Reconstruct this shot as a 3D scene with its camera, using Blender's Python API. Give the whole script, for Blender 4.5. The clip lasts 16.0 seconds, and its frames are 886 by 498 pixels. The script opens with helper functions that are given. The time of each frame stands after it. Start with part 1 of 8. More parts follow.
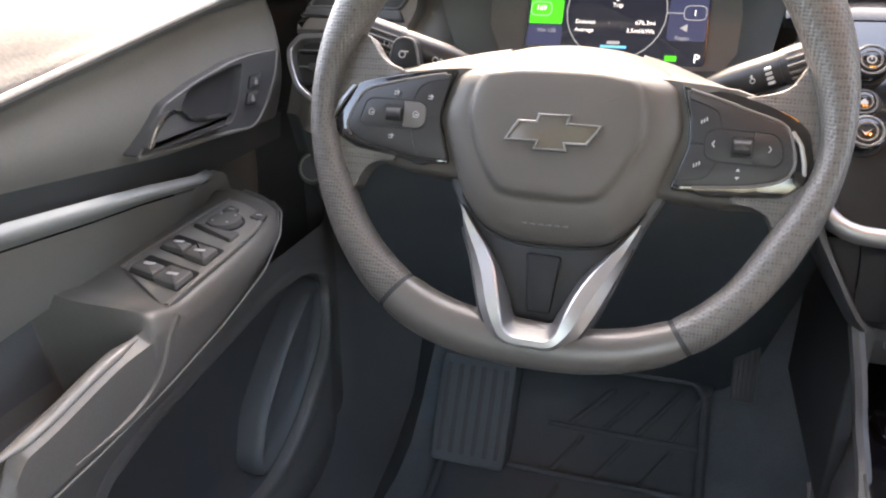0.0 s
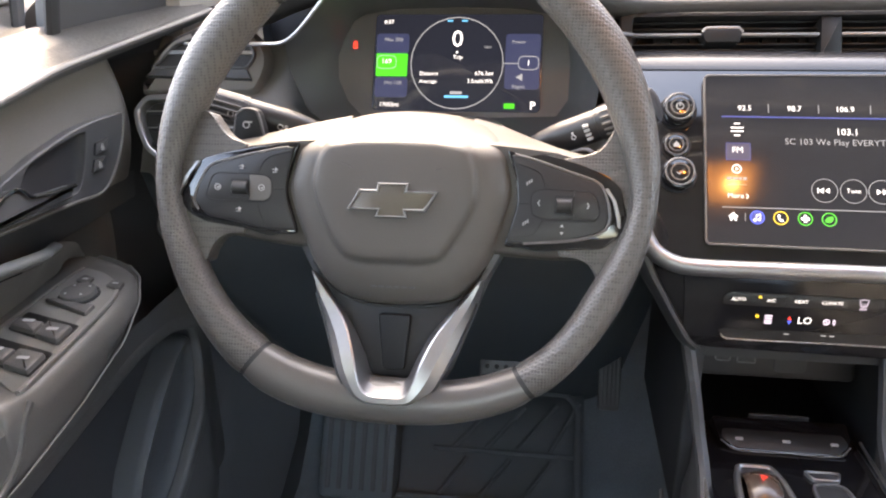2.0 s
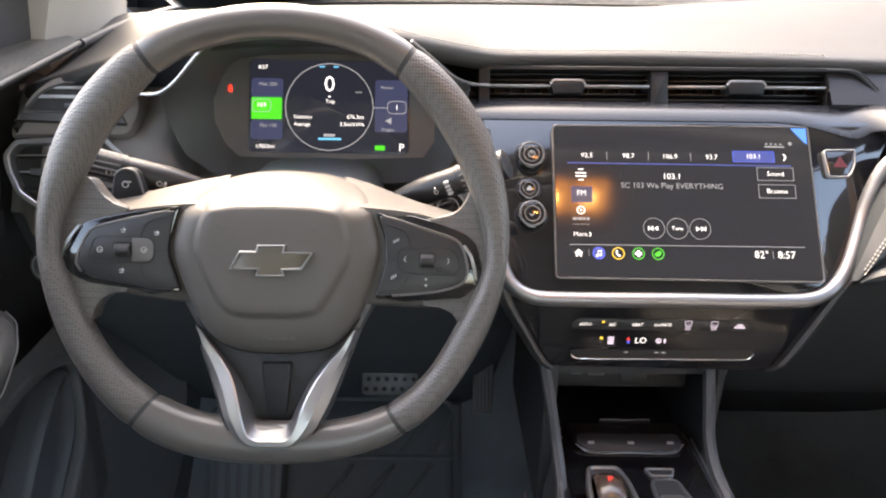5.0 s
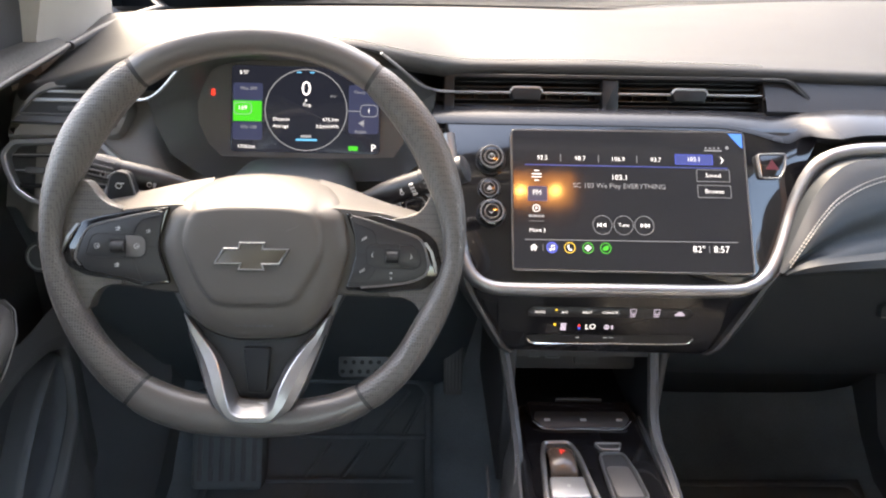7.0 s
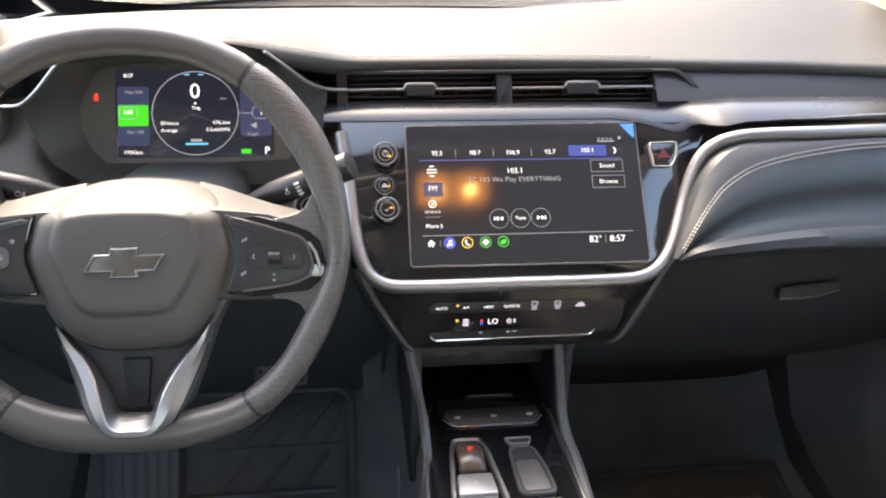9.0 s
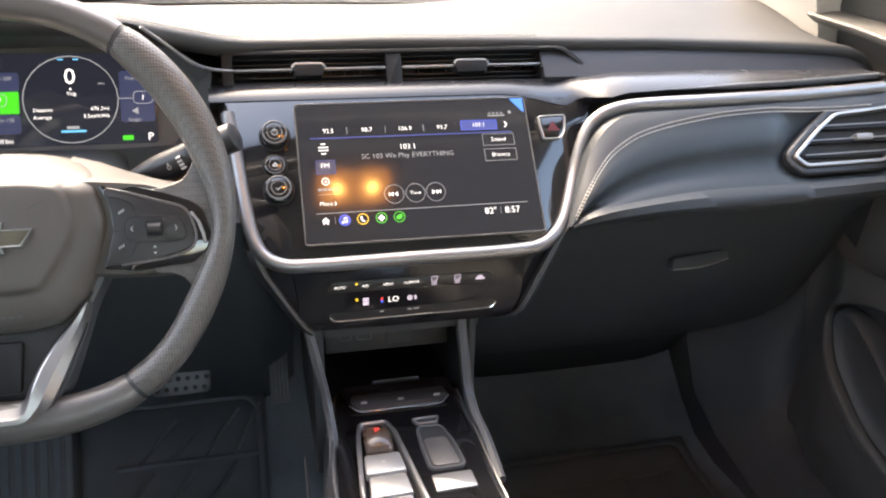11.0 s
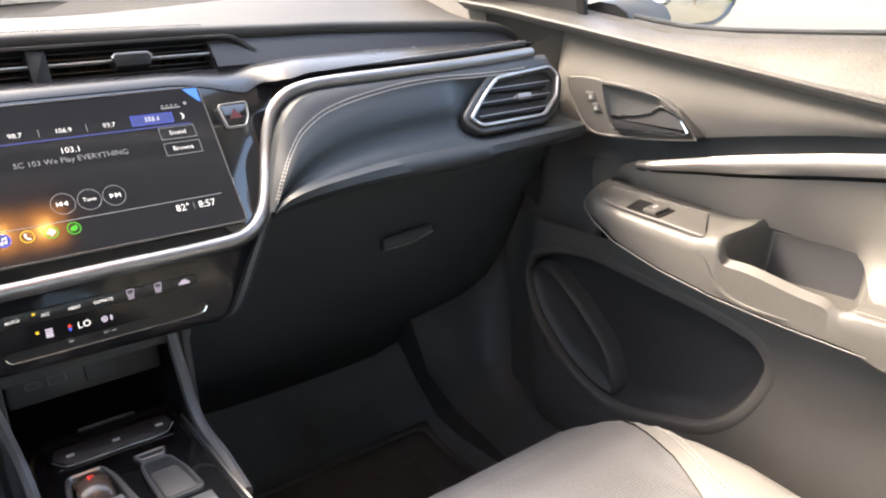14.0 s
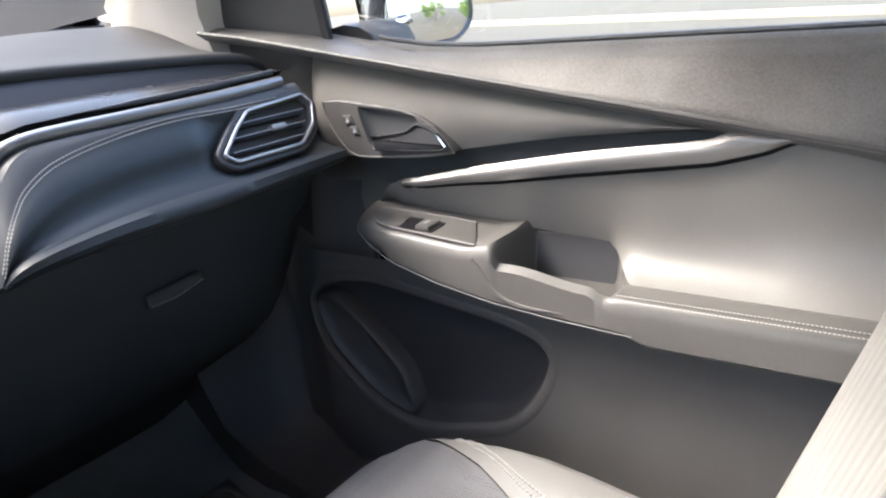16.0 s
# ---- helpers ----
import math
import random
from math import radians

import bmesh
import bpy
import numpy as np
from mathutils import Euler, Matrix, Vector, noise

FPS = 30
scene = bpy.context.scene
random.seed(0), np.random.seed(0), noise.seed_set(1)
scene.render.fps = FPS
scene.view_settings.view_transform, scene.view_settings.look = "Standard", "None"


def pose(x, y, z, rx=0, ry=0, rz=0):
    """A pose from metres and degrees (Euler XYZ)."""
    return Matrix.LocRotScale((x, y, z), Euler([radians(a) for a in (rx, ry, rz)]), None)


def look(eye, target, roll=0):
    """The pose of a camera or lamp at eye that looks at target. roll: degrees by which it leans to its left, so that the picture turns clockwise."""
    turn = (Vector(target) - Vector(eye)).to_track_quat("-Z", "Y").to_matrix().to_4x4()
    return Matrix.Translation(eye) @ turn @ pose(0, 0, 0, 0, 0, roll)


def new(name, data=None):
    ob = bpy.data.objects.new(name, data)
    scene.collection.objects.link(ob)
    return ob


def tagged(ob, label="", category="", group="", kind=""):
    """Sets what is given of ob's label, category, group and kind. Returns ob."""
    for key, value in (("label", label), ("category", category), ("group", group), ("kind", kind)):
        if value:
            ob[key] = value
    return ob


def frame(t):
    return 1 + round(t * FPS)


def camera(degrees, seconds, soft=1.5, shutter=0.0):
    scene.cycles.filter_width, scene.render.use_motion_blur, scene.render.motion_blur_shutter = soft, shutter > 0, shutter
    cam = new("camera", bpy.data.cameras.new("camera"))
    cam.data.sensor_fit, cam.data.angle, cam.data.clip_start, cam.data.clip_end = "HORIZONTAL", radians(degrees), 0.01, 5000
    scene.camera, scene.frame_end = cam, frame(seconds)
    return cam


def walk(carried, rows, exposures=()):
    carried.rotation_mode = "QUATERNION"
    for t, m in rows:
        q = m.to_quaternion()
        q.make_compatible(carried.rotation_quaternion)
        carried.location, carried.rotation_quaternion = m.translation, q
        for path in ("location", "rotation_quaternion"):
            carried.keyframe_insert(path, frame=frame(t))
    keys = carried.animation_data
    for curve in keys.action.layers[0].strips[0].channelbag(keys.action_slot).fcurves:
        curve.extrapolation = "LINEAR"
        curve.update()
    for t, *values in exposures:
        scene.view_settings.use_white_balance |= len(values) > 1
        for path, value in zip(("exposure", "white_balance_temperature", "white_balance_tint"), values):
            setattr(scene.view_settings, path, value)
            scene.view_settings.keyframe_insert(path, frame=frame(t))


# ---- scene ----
cam = camera(61.1, 16.0, soft=2.1)
PATH = [
    (0, (-0.287, -0.511, 1.115), (-0.839, 1.248, 0.339), 0.1),
    (0.5, (-0.278, -0.511, 1.125), (-0.763, 1.27, 0.355), -0.1),
    (1, (-0.268, -0.511, 1.135), (-0.681, 1.291, 0.371), -0.4),
    (1.5, (-0.26, -0.511, 1.146), (-0.602, 1.309, 0.391), -0.6),
    (2, (-0.257, -0.514, 1.16), (-0.523, 1.32, 0.409), -0.8),
    (2.5, (-0.254, -0.527, 1.172), (-0.439, 1.317, 0.419), -0.8),
    (3, (-0.258, -0.534, 1.188), (-0.359, 1.316, 0.435), -0.5),
    (3.5, (-0.256, -0.531, 1.198), (-0.291, 1.321, 0.443), -0.2),
    (4, (-0.252, -0.529, 1.21), (-0.245, 1.323, 0.453), 0.2),
    (6.5, (-0.234, -0.602, 1.261), (-0.164, 1.218, 0.434), 2.1),
    (7, (-0.229, -0.611, 1.271), (-0.139, 1.21, 0.448), 2.0),
    (7.5, (-0.218, -0.618, 1.275), (-0.102, 1.202, 0.455), 1.8),
    (8, (-0.208, -0.62, 1.271), (-0.053, 1.204, 0.464), 1.7),
    (8.5, (-0.185, -0.617, 1.268), (-0.012, 1.206, 0.463), 1.1),
    (9, (-0.176, -0.609, 1.259), (0.062, 1.208, 0.457), 1.4),
    (11.5, (-0.155, -0.629, 1.194), (0.392, 1.162, 0.49), 0.8),
    (12, (-0.158, -0.621, 1.183), (0.505, 1.143, 0.513), 0.5),
    (12.5, (-0.153, -0.616, 1.171), (0.632, 1.104, 0.52), 0.1),
    (13, (-0.15, -0.621, 1.164), (0.76, 1.042, 0.525), -0.4),
    (13.5, (-0.152, -0.62, 1.152), (0.876, 0.973, 0.516), -0.9),
    (14, (-0.144, -0.623, 1.134), (0.996, 0.891, 0.495), -1.7),
    (14.5, (-0.144, -0.629, 1.13), (1.103, 0.799, 0.491), -2.7),
    (15, (-0.133, -0.623, 1.135), (1.227, 0.699, 0.498), -3.6),
    (15.5, (-0.117, -0.62, 1.137), (1.338, 0.601, 0.509), -4.5),
    (16, (-0.11, -0.616, 1.134), (1.425, 0.51, 0.52), -5.0),
]
EXPOSURES = [(0, 3.2, 8100, 16), (3.5, 2.95, 8100, 16), (7, 2.72, 7800, 14), (9, 2.7, 7700, 14), (11.5, 2.85, 7900, 14), (12.5, 2.8, 7700, 14), (14.5, 2.42, 7300, 12), (16, 2.02, 6400, 11)]
walk(cam, [(t, look(eye, target, roll)) for t, eye, target, roll in PATH], EXPOSURES)

# ---- world, sun, lights ----
world = bpy.data.worlds.new("sky")
scene.world = world
world.use_nodes = True
wn = world.node_tree
for nd in list(wn.nodes):
    wn.nodes.remove(nd)
sky = wn.nodes.new("ShaderNodeTexSky")
sky.sky_type, sky.sun_disc = "NISHITA", False
SUN_EL, SUN_AZ = 50.0, -28.0          # degrees; azimuth from straight ahead, minus is to the left
sky.sun_elevation, sky.sun_rotation = radians(SUN_EL), radians(SUN_AZ)
sky.air_density, sky.dust_density, sky.ozone_density = 1.0, 3.5, 0.8
bg = wn.nodes.new("ShaderNodeBackground")
bg.inputs["Strength"].default_value = 0.34
wo = wn.nodes.new("ShaderNodeOutputWorld")
wn.links.new(sky.outputs["Color"], bg.inputs["Color"])
wn.links.new(bg.outputs["Background"], wo.inputs["Surface"])
sun_data = bpy.data.lights.new("sun", "SUN")
sun_data.energy, sun_data.angle, sun_data.color = 1.05, radians(12), (1.0, 0.965, 0.92)
sun = new("sun", sun_data)
sun_from = Vector((math.sin(radians(SUN_AZ)) * math.cos(radians(SUN_EL)), math.cos(radians(SUN_AZ)) * math.cos(radians(SUN_EL)), math.sin(radians(SUN_EL))))
sun.matrix_world = look(sun_from * 20, (0, 0, 0))


# ---- materials ----
def mat(name, color, rough=0.5, metal=0.0, vary=0.12, scale=60.0, bump=0.15, grain=900.0, coat=0.0, coat_rough=0.05, spec=0.5, sheen=0.0, emit=None, power=0.0):
    """Paint, plastic, leather or metal with stains at a large scale and grain at a small one."""
    m = bpy.data.materials.new(name)
    m.use_nodes = True
    nt = m.node_tree
    b = nt.nodes["Principled BSDF"]
    b.inputs["Roughness"].default_value = rough
    b.inputs["Metallic"].default_value = metal
    b.inputs["Specular IOR Level"].default_value = spec
    b.inputs["Coat Weight"].default_value = coat
    b.inputs["Coat Roughness"].default_value = coat_rough
    b.inputs["Sheen Weight"].default_value = sheen
    co = nt.nodes.new("ShaderNodeTexCoord")
    big = nt.nodes.new("ShaderNodeTexNoise")
    big.inputs["Scale"].default_value, big.inputs["Detail"].default_value = scale * 0.12, 4
    nt.links.new(co.outputs["Object"], big.inputs["Vector"])
    fine = nt.nodes.new("ShaderNodeTexNoise")
    fine.inputs["Scale"].default_value, fine.inputs["Detail"].default_value = grain, 2
    nt.links.new(co.outputs["Object"], fine.inputs["Vector"])
    mixf = nt.nodes.new("ShaderNodeMath")
    mixf.operation = "MULTIPLY_ADD"
    nt.links.new(fine.outputs["Fac"], mixf.inputs[0])
    mixf.inputs[1].default_value = 0.45
    nt.links.new(big.outputs["Fac"], mixf.inputs[2])
    ramp = nt.nodes.new("ShaderNodeMapRange")
    ramp.inputs["From Min"].default_value, ramp.inputs["From Max"].default_value = 0.4, 1.05
    ramp.inputs["To Min"].default_value, ramp.inputs["To Max"].default_value = 1 - vary, 1 + vary
    nt.links.new(mixf.outputs[0], ramp.inputs["Value"])
    tint = nt.nodes.new("ShaderNodeVectorMath")
    tint.operation = "SCALE"
    tint.inputs[0].default_value = color
    nt.links.new(ramp.outputs["Result"], tint.inputs["Scale"])
    nt.links.new(tint.outputs["Vector"], b.inputs["Base Color"])
    rr = nt.nodes.new("ShaderNodeMapRange")
    rr.inputs["To Min"].default_value, rr.inputs["To Max"].default_value = max(0.0, rough - 0.06), min(1.0, rough + 0.06)
    nt.links.new(big.outputs["Fac"], rr.inputs["Value"])
    nt.links.new(rr.outputs["Result"], b.inputs["Roughness"])
    if bump:
        bp = nt.nodes.new("ShaderNodeBump")
        bp.inputs["Strength"].default_value, bp.inputs["Distance"].default_value = bump, 0.0006
        nt.links.new(fine.outputs["Fac"], bp.inputs["Height"])
        nt.links.new(bp.outputs["Normal"], b.inputs["Normal"])
    if emit:
        b.inputs["Emission Color"].default_value = (*emit, 1)
        b.inputs["Emission Strength"].default_value = power
    return m


def dotted(name, color, rough, pitch, depth=0.5, rows=True, vary=0.12, dark=0.0):
    """Leather or cloth with a fine regular pattern of dots (perforation) or ribs."""
    m = mat(name, color, rough, vary=vary, bump=0)
    nt = m.node_tree
    b = nt.nodes["Principled BSDF"]
    co = nt.nodes.new("ShaderNodeTexCoord")
    vo = nt.nodes.new("ShaderNodeTexVoronoi" if rows else "ShaderNodeTexWave")
    nt.links.new(co.outputs["Object"], vo.inputs["Vector"])
    vo.inputs["Scale"].default_value = 1.0 / pitch
    if rows:
        vo.inputs["Randomness"].default_value = 0.18
    out = vo.outputs["Distance"] if rows else vo.outputs["Fac"]
    if dark:
        old = b.inputs["Base Color"].links[0].from_socket
        hole = nt.nodes.new("ShaderNodeMapRange")
        hole.inputs["From Min"].default_value, hole.inputs["From Max"].default_value = 0.18, 0.42
        hole.inputs["To Min"].default_value, hole.inputs["To Max"].default_value = 1.0 - dark, 1.12
        nt.links.new(out, hole.inputs["Value"])
        mul = nt.nodes.new("ShaderNodeVectorMath")
        mul.operation = "SCALE"
        nt.links.new(old, mul.inputs[0])
        nt.links.new(hole.outputs["Result"], mul.inputs["Scale"])
        nt.links.new(mul.outputs["Vector"], b.inputs["Base Color"])
    bp = nt.nodes.new("ShaderNodeBump")
    bp.inputs["Strength"].default_value, bp.inputs["Distance"].default_value = depth, 0.0012
    nt.links.new(out, bp.inputs["Height"])
    nt.links.new(bp.outputs["Normal"], b.inputs["Normal"])
    return m


def glow(name, color, power):
    return mat(name, (0.02, 0.02, 0.02), 0.4, vary=0.0, bump=0, emit=color, power=power * 0.75)


def glass(name, tint=(1, 1, 1), rough=0.0, mix=0.06):
    """Thin clear pane: mostly see-through, with a faint mirror image that grows at a slant."""
    m = bpy.data.materials.new(name)
    m.use_nodes = True
    nt = m.node_tree
    nt.nodes.remove(nt.nodes["Principled BSDF"])
    o = nt.nodes["Material Output"]
    tr = nt.nodes.new("ShaderNodeBsdfTransparent")
    tr.inputs["Color"].default_value = (*tint, 1)
    gl = nt.nodes.new("ShaderNodeBsdfGlossy")
    gl.inputs["Roughness"].default_value = rough
    fr = nt.nodes.new("ShaderNodeFresnel")
    fr.inputs["IOR"].default_value = 1.45
    mx = nt.nodes.new("ShaderNodeMixShader")
    nt.links.new(fr.outputs["Fac"], mx.inputs["Fac"])
    nt.links.new(tr.outputs["BSDF"], mx.inputs[1])
    nt.links.new(gl.outputs["BSDF"], mx.inputs[2])
    nt.links.new(mx.outputs["Shader"], o.inputs["Surface"])
    return m


M_TOP = mat("dash_top_soft_plastic", (0.0325, 0.0328, 0.0326), 0.55, bump=0.35, grain=700, spec=0.4)
M_DASH = mat("charcoal_plastic", (0.080, 0.082, 0.085), 0.48, bump=0.3)
M_DARK = mat("black_plastic", (0.075, 0.078, 0.082), 0.5, bump=0.25)
M_BLACK = mat("black_switch_plastic", (0.007, 0.007, 0.008), 0.5, bump=0.1)
M_ARM = mat("armrest_plastic", (0.116, 0.112, 0.105), 0.42, bump=0.12, grain=520, vary=0.18)
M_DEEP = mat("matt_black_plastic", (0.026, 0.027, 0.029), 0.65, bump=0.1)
M_PIANO = mat("piano_black", (0.008, 0.008, 0.009), 0.08, vary=0.0, bump=0, coat=1.0, coat_rough=0.03)
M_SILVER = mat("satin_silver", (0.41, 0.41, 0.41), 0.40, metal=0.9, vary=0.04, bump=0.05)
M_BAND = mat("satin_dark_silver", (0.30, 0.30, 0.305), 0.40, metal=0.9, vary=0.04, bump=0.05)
M_CLIMATE = mat("gloss_black_panel", (0.010, 0.010, 0.012), 0.12, vary=0.0, bump=0, spec=0.35)
M_TRIM = mat("satin_silver_trim", (0.33, 0.325, 0.315), 0.45, metal=0.75, vary=0.04, bump=0.08)
M_CHROME = mat("chrome", (0.8, 0.8, 0.8), 0.1, metal=1.0, vary=0.02, bump=0)
M_SOFT = mat("teal_grey_stitched_pad", (0.019, 0.027, 0.033), 0.5, bump=0.35, grain=600)
M_FASCIA = mat("driver_fascia_grey", (0.19, 0.18, 0.17), 0.5, bump=0.35, grain=700)
M_KNEE = mat("dark_teal_grey_plastic", (0.052, 0.062, 0.070), 0.48, bump=0.3)
M_GREYPAD = mat("light_grey_trim_pad", (0.066, 0.069, 0.073), 0.5, bump=0.3, grain=700)
M_DOOR = mat("door_panel_plastic", (0.175, 0.168, 0.157), 0.44, bump=0.08, grain=520, vary=0.14, spec=0.75)
M_DOORUP = mat("door_upper_plastic", (0.145, 0.14, 0.133), 0.55, bump=1.0, grain=330, vary=0.5)
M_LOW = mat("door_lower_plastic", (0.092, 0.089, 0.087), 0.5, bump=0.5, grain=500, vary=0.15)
M_LEATHER = mat("smooth_leather", (0.080, 0.073, 0.067), 0.34, bump=0.22, grain=900, vary=0.05, spec=0.8, coat=0.25, coat_rough=0.42)
M_PERF = dotted("perforated_leather", (0.073, 0.067, 0.062), 0.36, 0.0023, 0.6, vary=0.05, dark=0.6)
M_PERF.node_tree.nodes["Principled BSDF"].inputs["Coat Weight"].default_value = 0.4
M_PERF.node_tree.nodes["Principled BSDF"].inputs["Coat Roughness"].default_value = 0.4
M_HUB = mat("airbag_cover_plastic", (0.086, 0.079, 0.072), 0.45, bump=0.2, grain=900, vary=0.05, spec=0.35)
M_SEATL = mat("pale_grey_leather", (0.175, 0.171, 0.163), 0.5, bump=0.4, grain=300, vary=0.08)
M_SEATC = dotted("grey_perforated_leather", (0.098, 0.098, 0.103), 0.6, 0.004, 0.5, dark=0.3)
M_SEATR = dotted("pale_ribbed_cloth", (0.27, 0.262, 0.245), 0.75, 0.016, 0.6, rows=False)
M_THREAD = mat("white_thread", (0.40, 0.39, 0.37), 0.6, bump=0)
M_CARPET = mat("black_carpet", (0.135, 0.158, 0.178), 0.95, bump=1.0, grain=420, vary=0.35)
M_RUBBER = mat("black_rubber", (0.105, 0.122, 0.135), 0.6, bump=0.3)
M_PEDAL = mat("brushed_pedal_metal", (0.33, 0.33, 0.33), 0.4, metal=0.6)
M_PILLAR = mat("pale_grey_pillar_trim", (0.50, 0.48, 0.44), 0.6, bump=0.06)
M_HEAD = mat("pale_headliner_felt", (0.72, 0.70, 0.66), 0.9, bump=0.6, grain=400)
M_SCREEN = mat("screen_glass", (0.010, 0.011, 0.014), 0.09, vary=0.0, bump=0, emit=(0.31, 0.33, 0.38), power=0.010)
M_CLUSTER = mat("cluster_glass", (0.008, 0.008, 0.010), 0.12, vary=0.0, bump=0, emit=(0.15, 0.18, 0.3), power=0.02)
M_VENT = mat("satin_black_vent_plastic", (0.014, 0.015, 0.017), 0.5, bump=0.1, spec=0.3)
# pale so the unseen rear of the cabin throws fill light forward
M_REAR = mat("pale_rear_bounce", (0.36, 0.35, 0.33), 0.8, bump=0.3, grain=300)
M_STALK = mat("black_stalk_plastic", (0.016, 0.016, 0.018), 0.42, bump=0.1)
M_STRUT = mat("satin_grey_strut", (0.088, 0.090, 0.094), 0.4, bump=0.1)
M_CHEEK = mat("dark_satin_cheek", (0.036, 0.037, 0.040), 0.38, bump=0.1)
# dark colour carries the shade inside the door's recesses
M_RECESS = mat("recess_shade_plastic", (0.040, 0.041, 0.045), 0.6, bump=0.2)
M_MIRROR = mat("mirror_glass", (0.85, 0.87, 0.88), 0.02, metal=1.0, vary=0.0, bump=0)
M_BODY = mat("dark_car_paint", (0.03, 0.03, 0.033), 0.25, coat=1.0, vary=0.05, bump=0)
G_PANE = glass("window_glass", (0.93, 0.96, 0.94))
G_REAR = glass("rear_window_glass", (0.95, 0.96, 0.95))
L_WHITE = glow("lit_white", (0.9, 0.93, 1.0), 0.42)
L_DIM = glow("lit_dim_grey", (0.6, 0.65, 0.75), 0.15)
L_BLUE = glow("lit_blue", (0.06, 0.12, 0.9), 0.35)
L_TAB = glow("lit_tab_blue", (0.05, 0.10, 0.60), 0.16)
L_NAVY = glow("lit_navy", (0.10, 0.13, 0.33), 0.085)
L_GREEN = glow("lit_green", (0.03, 0.75, 0.03), 0.24)
L_YELLOW = glow("lit_yellow", (0.95, 0.65, 0.05), 0.32)
L_RED = glow("lit_red", (1.0, 0.05, 0.03), 0.38)
L_LILAC = glow("lit_lilac_white", (0.80, 0.74, 1.0), 0.27)
L_ICON = glow("lit_soft_lilac", (0.80, 0.74, 1.0), 0.17)
L_CYAN = glow("lit_cyan", (0.1, 0.5, 0.9), 0.3)
M_KEYS = mat("key_plastic", (0.019, 0.019, 0.020), 0.42, bump=0.15)
M_KEYHI = mat("pale_key_plastic", (0.10, 0.095, 0.092), 0.35, bump=0.1)
M_PRINT = mat("white_print", (0.42, 0.42, 0.42), 0.6, vary=0.05, bump=0)


# ---- builders ----
def thing(name, label, category, at=(0, 0, 0), group="", kind=""):
    ob = new(name)
    ob.location = at
    ob.empty_display_size = 0.05
    return tagged(ob, label, category, group, kind)


def link(name, verts, faces, material, parent=None, label="", smooth=True, angle=40):
    """One mesh object from world-space points."""
    me = bpy.data.meshes.new(name)
    me.from_pydata([tuple(Vector(v)) for v in verts], [], faces)
    me.update()
    bm = bmesh.new()
    bm.from_mesh(me)
    bmesh.ops.remove_doubles(bm, verts=bm.verts, dist=1e-6)
    bmesh.ops.recalc_face_normals(bm, faces=bm.faces)
    bm.to_mesh(me)
    bm.free()
    if smooth:
        me.polygons.foreach_set("use_smooth", [True] * len(me.polygons))
        me.set_sharp_from_angle(angle=radians(angle))
    me.materials.append(material)
    ob = new(name, me)
    if parent is not None:
        ob.parent = parent
        ob.matrix_parent_inverse = Matrix.Translation(-parent.location) if parent.type == "EMPTY" else Matrix()
    if label:
        ob["label"] = label
    return ob


def grid(name, rows, material, parent=None, label="", ring=False, thick=0.0, caps=False, angle=40):
    """A sheet through rows of points; ring closes each row, thick gives the sheet a body."""
    n, k = len(rows), len(rows[0])
    verts = [p for r in rows for p in r]
    faces = []
    for i in range(n - 1):
        for j in range(k if ring else k - 1):
            a, b = i * k + j, i * k + (j + 1) % k
            faces.append((a, b, b + k, a + k))
    if caps and ring:
        faces.append(tuple(range(k)))
        faces.append(tuple(range((n - 1) * k, n * k)))
    ob = link(name, verts, faces, material, parent, label, angle=angle)
    if thick:
        md = ob.modifiers.new("thickness", "SOLIDIFY")
        md.thickness, md.offset = abs(thick), 1.0 if thick > 0 else -1.0
    return ob


def spline(pts, n):
    """n points along a smooth curve through pts (any dimension)."""
    P = np.array(pts, float)
    d = np.r_[0, np.cumsum(np.linalg.norm(np.diff(P, axis=0), axis=1))]
    T = np.zeros_like(P)
    for i in range(len(P)):
        a, b = max(i - 1, 0), min(i + 1, len(P) - 1)
        T[i] = (P[b] - P[a]) / (d[b] - d[a])
    out = []
    for s in np.linspace(0, d[-1], n):
        i = min(np.searchsorted(d, s, side="right") - 1, len(P) - 2)
        h = d[i + 1] - d[i]
        u = (s - d[i]) / h
        out.append((2 * u**3 - 3 * u**2 + 1) * P[i] + (u**3 - 2 * u**2 + u) * h * T[i] + (3 * u**2 - 2 * u**3) * P[i + 1] + (u**3 - u**2) * h * T[i + 1])
    return [Vector(p) for p in out]


def curve1(table):
    """A piecewise linear function from pairs in rising order, carried on flat at the ends."""
    xs, ys = zip(*table)
    return lambda v: float(np.interp(v, xs, ys))


def rounded(pts, r, n=4):
    """A polygon with its corners rounded off; r is one radius or one per corner."""
    out = []
    k = len(pts)
    for i in range(k):
        p, a, b = Vector(pts[i]), Vector(pts[i - 1]), Vector(pts[(i + 1) % k])
        ri = r[i] if isinstance(r, (list, tuple)) else r
        la, lb = (a - p).length, (b - p).length
        ri = min(ri, 0.48 * la, 0.48 * lb)
        s, e = p + (a - p).normalized() * ri, p + (b - p).normalized() * ri
        for j in range(n + 1):
            u = j / n
            out.append((1 - u) ** 2 * s + 2 * u * (1 - u) * p + u * u * e)
    return out


